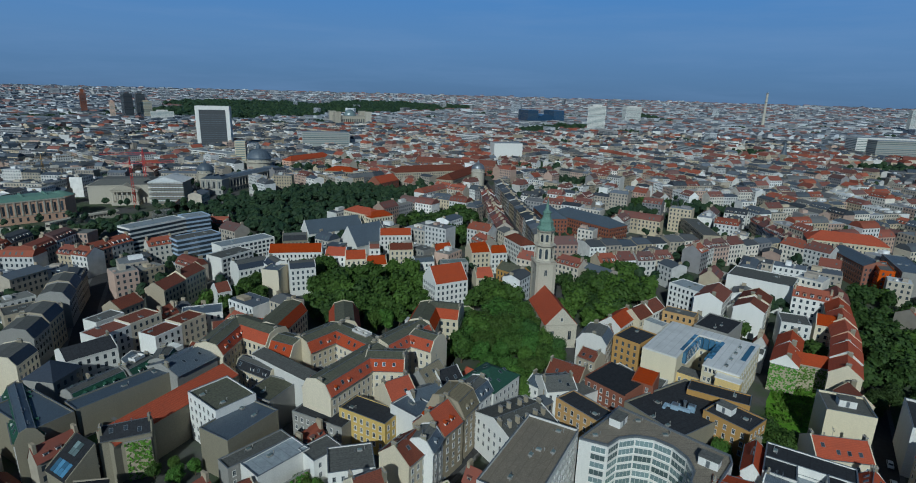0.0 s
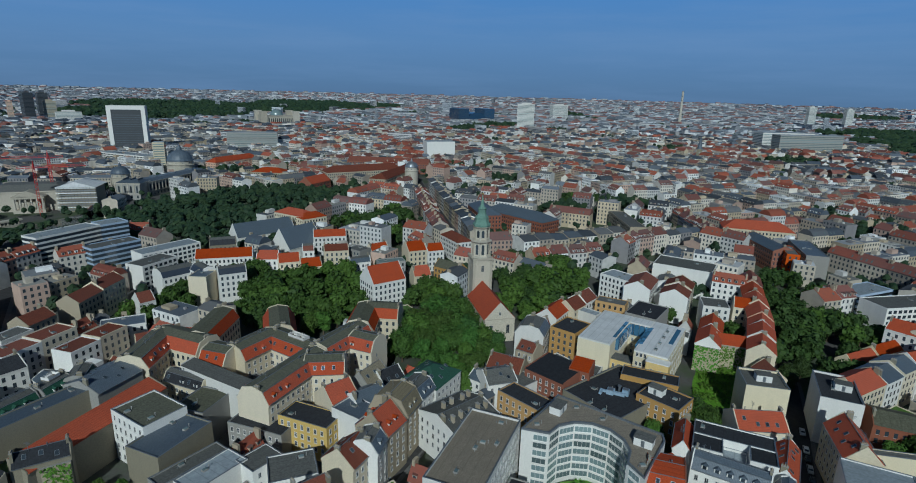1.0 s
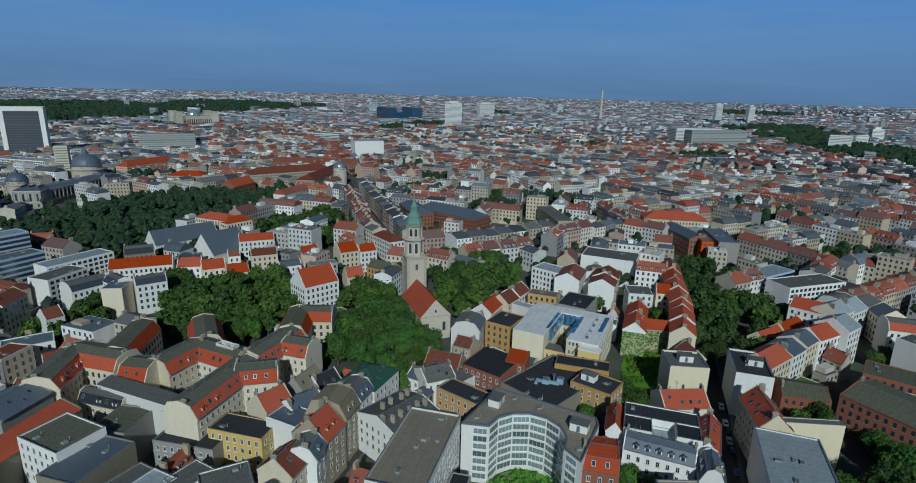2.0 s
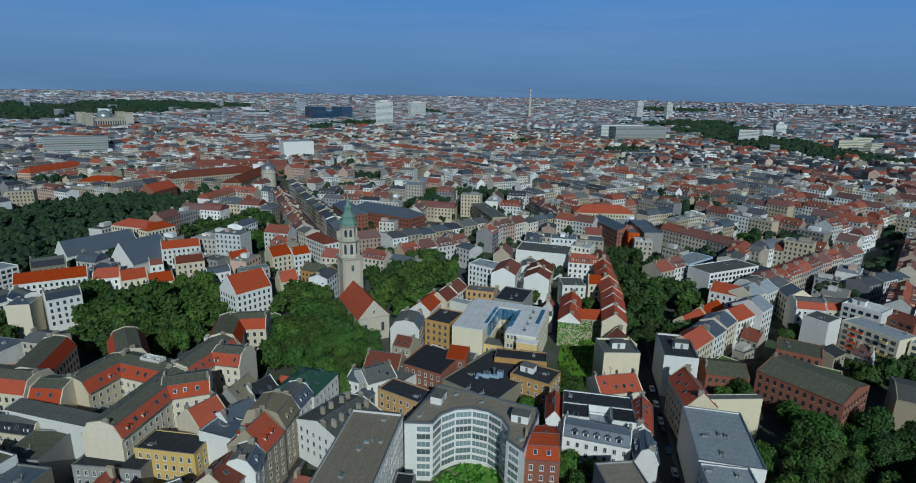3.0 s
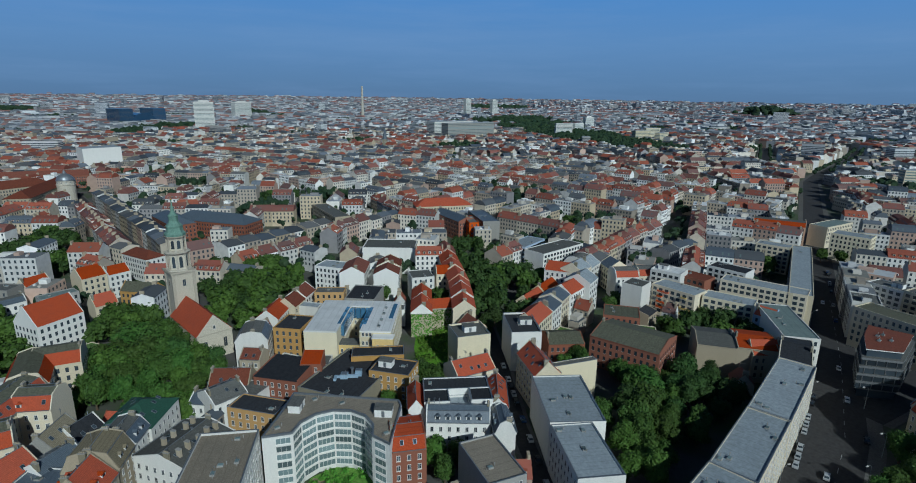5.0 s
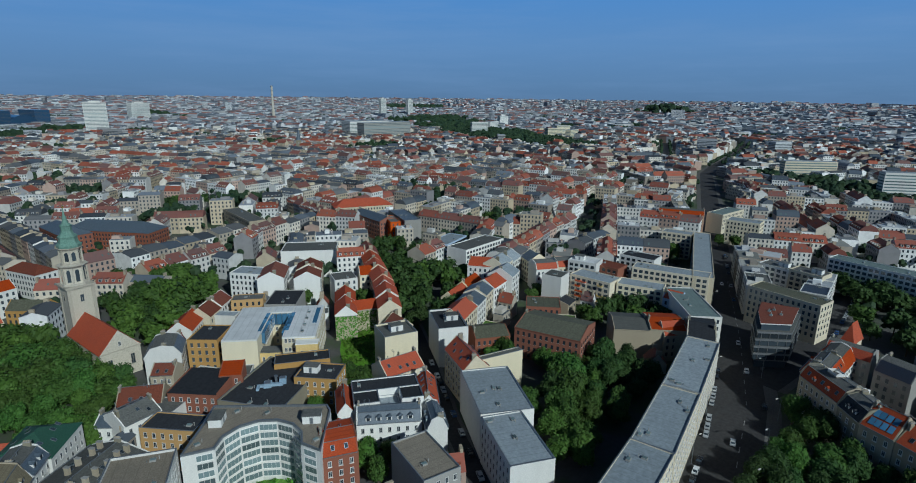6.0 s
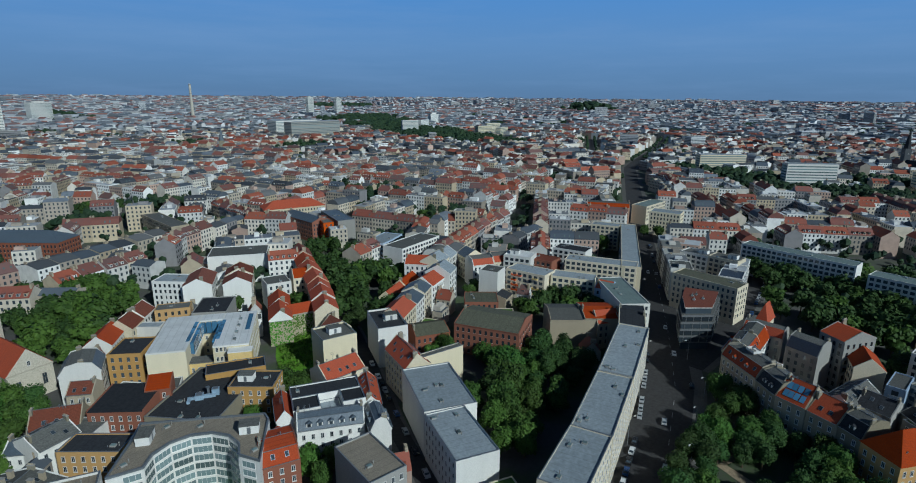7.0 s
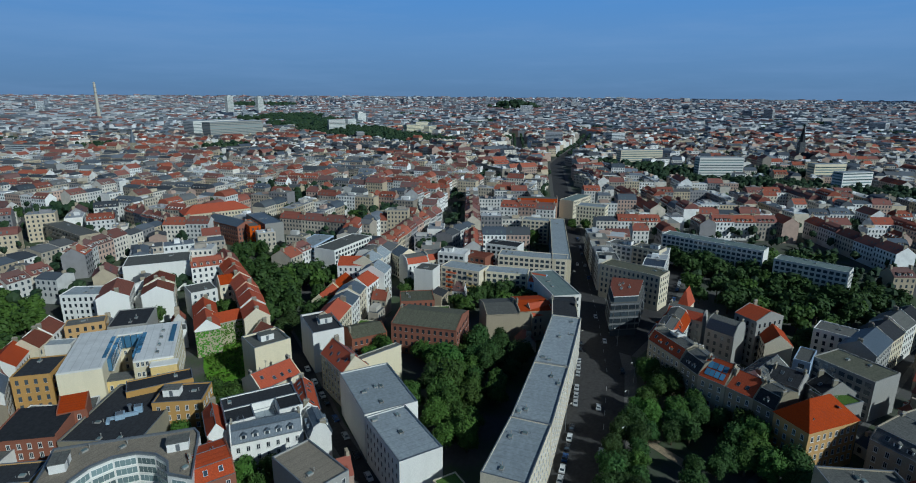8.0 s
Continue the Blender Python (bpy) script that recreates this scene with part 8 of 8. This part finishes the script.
# pale apartment slabs that stand out of the distant city
for _ in range(150):
    r, az = frng.uniform(1150, 4500), radians(frng.uniform(-104, 44))
    x, y, ang = -r * math.sin(az), r * math.cos(az), radians(frng.choice((20, 110, 45, -30, 70)))
    c, s = math.cos(ang), math.sin(ang)
    w, d, h = frng.uniform(20, 70), frng.uniform(11, 18), frng.uniform(19, 30) + (r > 2200) * frng.uniform(0, 22)
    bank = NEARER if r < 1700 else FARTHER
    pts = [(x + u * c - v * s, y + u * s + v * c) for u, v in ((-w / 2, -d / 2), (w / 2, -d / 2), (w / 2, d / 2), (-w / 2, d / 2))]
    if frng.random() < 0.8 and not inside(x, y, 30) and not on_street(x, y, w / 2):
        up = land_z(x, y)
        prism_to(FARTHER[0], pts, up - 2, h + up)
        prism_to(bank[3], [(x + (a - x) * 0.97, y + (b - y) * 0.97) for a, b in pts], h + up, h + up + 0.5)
        for k in range(int(h / 3.0)):
            band = [(x + (a - x) * 1.004, y + (b - y) * 1.004) for a, b in pts]
            for (ax, ay), (bx, by) in zip(band, band[1:] + band[:1]):
                e = len(pane_v)
                pane_v += [(ax, ay, up + 3.0 * k + 0.9), (bx, by, up + 3.0 * k + 0.9), (bx, by, up + 3.0 * k + 2.2), (ax, ay, up + 3.0 * k + 2.2)]
                pane_f.append((e, e + 1, e + 2, e + 3))

# distance haze put into the colours: tones lifted, dark roofs turned bluer
FAR_WALL = island_mix("far_plaster_walls", [(0.493, 0.437, 0.347), (0.672, 0.650, 0.605), (0.358, 0.314, 0.258), (0.739, 0.728, 0.706), (0.482, 0.403, 0.280), (0.291, 0.280, 0.280), (0.694, 0.683, 0.650), (0.448, 0.325, 0.258), (0.605, 0.560, 0.482)])
FAR_RED = island_mix("far_red_roofs", [(0.24, 0.080, 0.055), (0.27, 0.078, 0.046), (0.18, 0.078, 0.064), (0.30, 0.090, 0.052), (0.21, 0.088, 0.070), (0.15, 0.085, 0.076)])
FAR_DARK = island_mix("far_dark_roofs", [(0.055, 0.064, 0.078), (0.095, 0.112, 0.136), (0.070, 0.086, 0.110), (0.125, 0.127, 0.130), (0.085, 0.092, 0.102), (0.145, 0.165, 0.195)])
FAR_PALE = island_mix("far_pale_roofs", [(0.269, 0.286, 0.308), (0.403, 0.420, 0.437), (0.190, 0.202, 0.213), (0.560, 0.571, 0.582), (0.224, 0.224, 0.202), (0.336, 0.325, 0.291)])
# outer districts: greyer, bluer base colours painted in to stand for air haze
HAZED_WALL = island_mix("hazed_outer_walls", [(0.440, 0.460, 0.490), (0.600, 0.620, 0.624), (0.320, 0.330, 0.350), (0.624, 0.624, 0.624), (0.380, 0.370, 0.360), (0.500, 0.490, 0.480)])
HAZED_RED = island_mix("hazed_red_roofs", [(0.237, 0.125, 0.106), (0.188, 0.125, 0.119), (0.275, 0.138, 0.112)])
HAZED_DARK = island_mix("hazed_dark_roofs", [(0.163, 0.181, 0.206), (0.112, 0.131, 0.156), (0.200, 0.219, 0.250), (0.150, 0.163, 0.181)])
HAZED_PALE = island_mix("hazed_pale_roofs", [(0.260, 0.280, 0.310), (0.360, 0.380, 0.410), (0.480, 0.500, 0.530)])
for bank, mats, word in ((NEARER, (FAR_WALL, FAR_RED, FAR_DARK, FAR_PALE), "distant"), (FARTHER, (HAZED_WALL, HAZED_RED, HAZED_DARK, HAZED_PALE), "far outer")):
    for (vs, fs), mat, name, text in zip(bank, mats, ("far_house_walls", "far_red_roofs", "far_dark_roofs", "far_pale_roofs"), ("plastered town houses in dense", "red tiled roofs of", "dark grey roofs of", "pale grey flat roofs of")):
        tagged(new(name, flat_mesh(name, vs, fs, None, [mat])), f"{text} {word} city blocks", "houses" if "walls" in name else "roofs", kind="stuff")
tagged(new("far_windows", flat_mesh("far_windows", pane_v, pane_f, None, [GLASS])), "dark windows of distant town houses", "windows", kind="stuff")
tagged(new("far_skylights", flat_mesh("far_skylights", sky_v, sky_f, None, [PALEGLASS])), "glass skylights in distant pitched roofs", "skylights", kind="stuff")
tagged(new("far_chimneys", flat_mesh("far_chimneys", stack_v, stack_f, None, [WALL["beige"]])), "small chimneys on distant roofs", "chimneys", kind="stuff")

# far trees: parks, streets and yards
tv, tf = [], []


def far_tree(x, y, r, h, base=0.0):
    """Three uneven lobes on a short stem."""
    for k in range(2):
        a, o = frng.uniform(0, 6.28), r * frng.uniform(0.15, 0.5)
        cx, cy, cz, rr = x + o * math.cos(a), y + o * math.sin(a), base + land_z(x, y) + h * frng.uniform(0.5, 0.72), r * frng.uniform(0.5, 0.8)
        n = len(tv)
        tv.append((cx, cy, cz - rr * 1.1))
        for j, (sc, zz) in enumerate(((0.9, -0.35), (0.75, 0.45))):
            for i in range(6):
                q = rr * sc * frng.uniform(0.7, 1.25)
                tv.append((cx + q * math.cos(i * 1.047 + j), cy + q * math.sin(i * 1.047 + j), cz + rr * zz * frng.uniform(0.6, 1.3)))
        tv.append((cx, cy, cz + rr * 0.85))
        tf.extend([(n, n + 1 + (i + 1) % 6, n + 1 + i) for i in range(6)] + [(n + 7 + i, n + 7 + (i + 1) % 6, n + 13) for i in range(6)] + [(n + 1 + i, n + 1 + (i + 1) % 6, n + 7 + (i + 1) % 6, n + 7 + i) for i in range(6)])


for kx, ky, kr in PARKS:
    dist = math.hypot(kx, ky)
    if dist < 420 and kr < 61 and kx > 100:
        continue
    gap = 7.5 if dist < 800 else (11 if dist < 1800 else 30)
    for _ in range(int(3.1 * kr * kr / (gap * gap))):
        a, q = frng.uniform(0, 6.28), kr * math.sqrt(frng.random()) * 0.98
        px, py = kx + q * math.cos(a), ky + q * math.sin(a)
        if not inside(px, py, 3):
            far_tree(px, py, gap * 0.68, frng.uniform(11, 17) if dist < 650 else frng.uniform(15, 21) if dist < 1000 else frng.uniform(17, 24), 34 * max(0, 1 - (q / kr) ** 2) if (kx, ky) == HILL else 0)

for _ in range(1700):
    r, az = 330 + 4300 * frng.random() ** 1.5, radians(frng.uniform(-108, 46))
    px, py = -r * math.sin(az), r * math.cos(az)
    if (r < 900 and inside(px, py, 2)) or on_street(px, py, 10):
        continue
    for k in range(frng.choice((1, 2, 4))):
        far_tree(px + frng.uniform(-9, 9), py + frng.uniform(-9, 9), frng.uniform(3.5, 5.5) if r < 2000 else 7, frng.uniform(10, 16) if r < 2000 else 19)
for _ in range(2700):
    r, az = 330 + 800 * frng.random(), radians(frng.uniform(-106, 45))
    px, py = -r * math.sin(az), r * math.cos(az)
    if inside(px, py, 2.5) or not lonely(px, py, 10.5) or on_street(px, py, 3):
        continue
    far_tree(px, py, frng.uniform(3.0, 4.6), frng.uniform(10, 17))
    taken.setdefault((int(px // 20), int(py // 20)), []).append((px, py))
for kx, ky, hw, hd, theta in SQUARES:
    c, sn = math.cos(radians(theta)), math.sin(radians(theta))
    for _ in range(int(hw * hd * 4 / 130)):
        u, v = frng.uniform(-hw, hw), frng.uniform(-hd, hd)
        px, py = kx + u * c - v * sn, ky + u * sn + v * c
        if not inside(px, py, 3) and not on_street(px, py, 3) and lonely(px, py, 9):
            far_tree(px, py, frng.uniform(5, 7.5), frng.uniform(13, 19))
for line, off, first in ((AVENUE_FAR, 8, 1000), (FAR_ST, 9, 0)):
    for p, q in zip(line, line[1:]):
        e = Vector(q) - Vector(p)
        side = Vector((-e.y, e.x)).normalized() * off
        for k in range(int(e.length / 14)):
            for sg in (-1, 1):
                m = Vector(p) + e * ((k + frng.random()) * 14 / e.length) + side * sg
                if m.length > first and frng.random() < 0.75:
                    far_tree(m.x, m.y, frng.uniform(3.5, 5.0), frng.uniform(9, 13))
FAR_LEAF = leafage("far_tree_leaves", (0.018, 0.042, 0.022), (0.044, 0.080, 0.030))
tagged(new("far_trees", flat_mesh("far_trees", tv, tf, None, [FAR_LEAF])), "dark green tree crowns in distant parks and yards", "trees", kind="stuff")
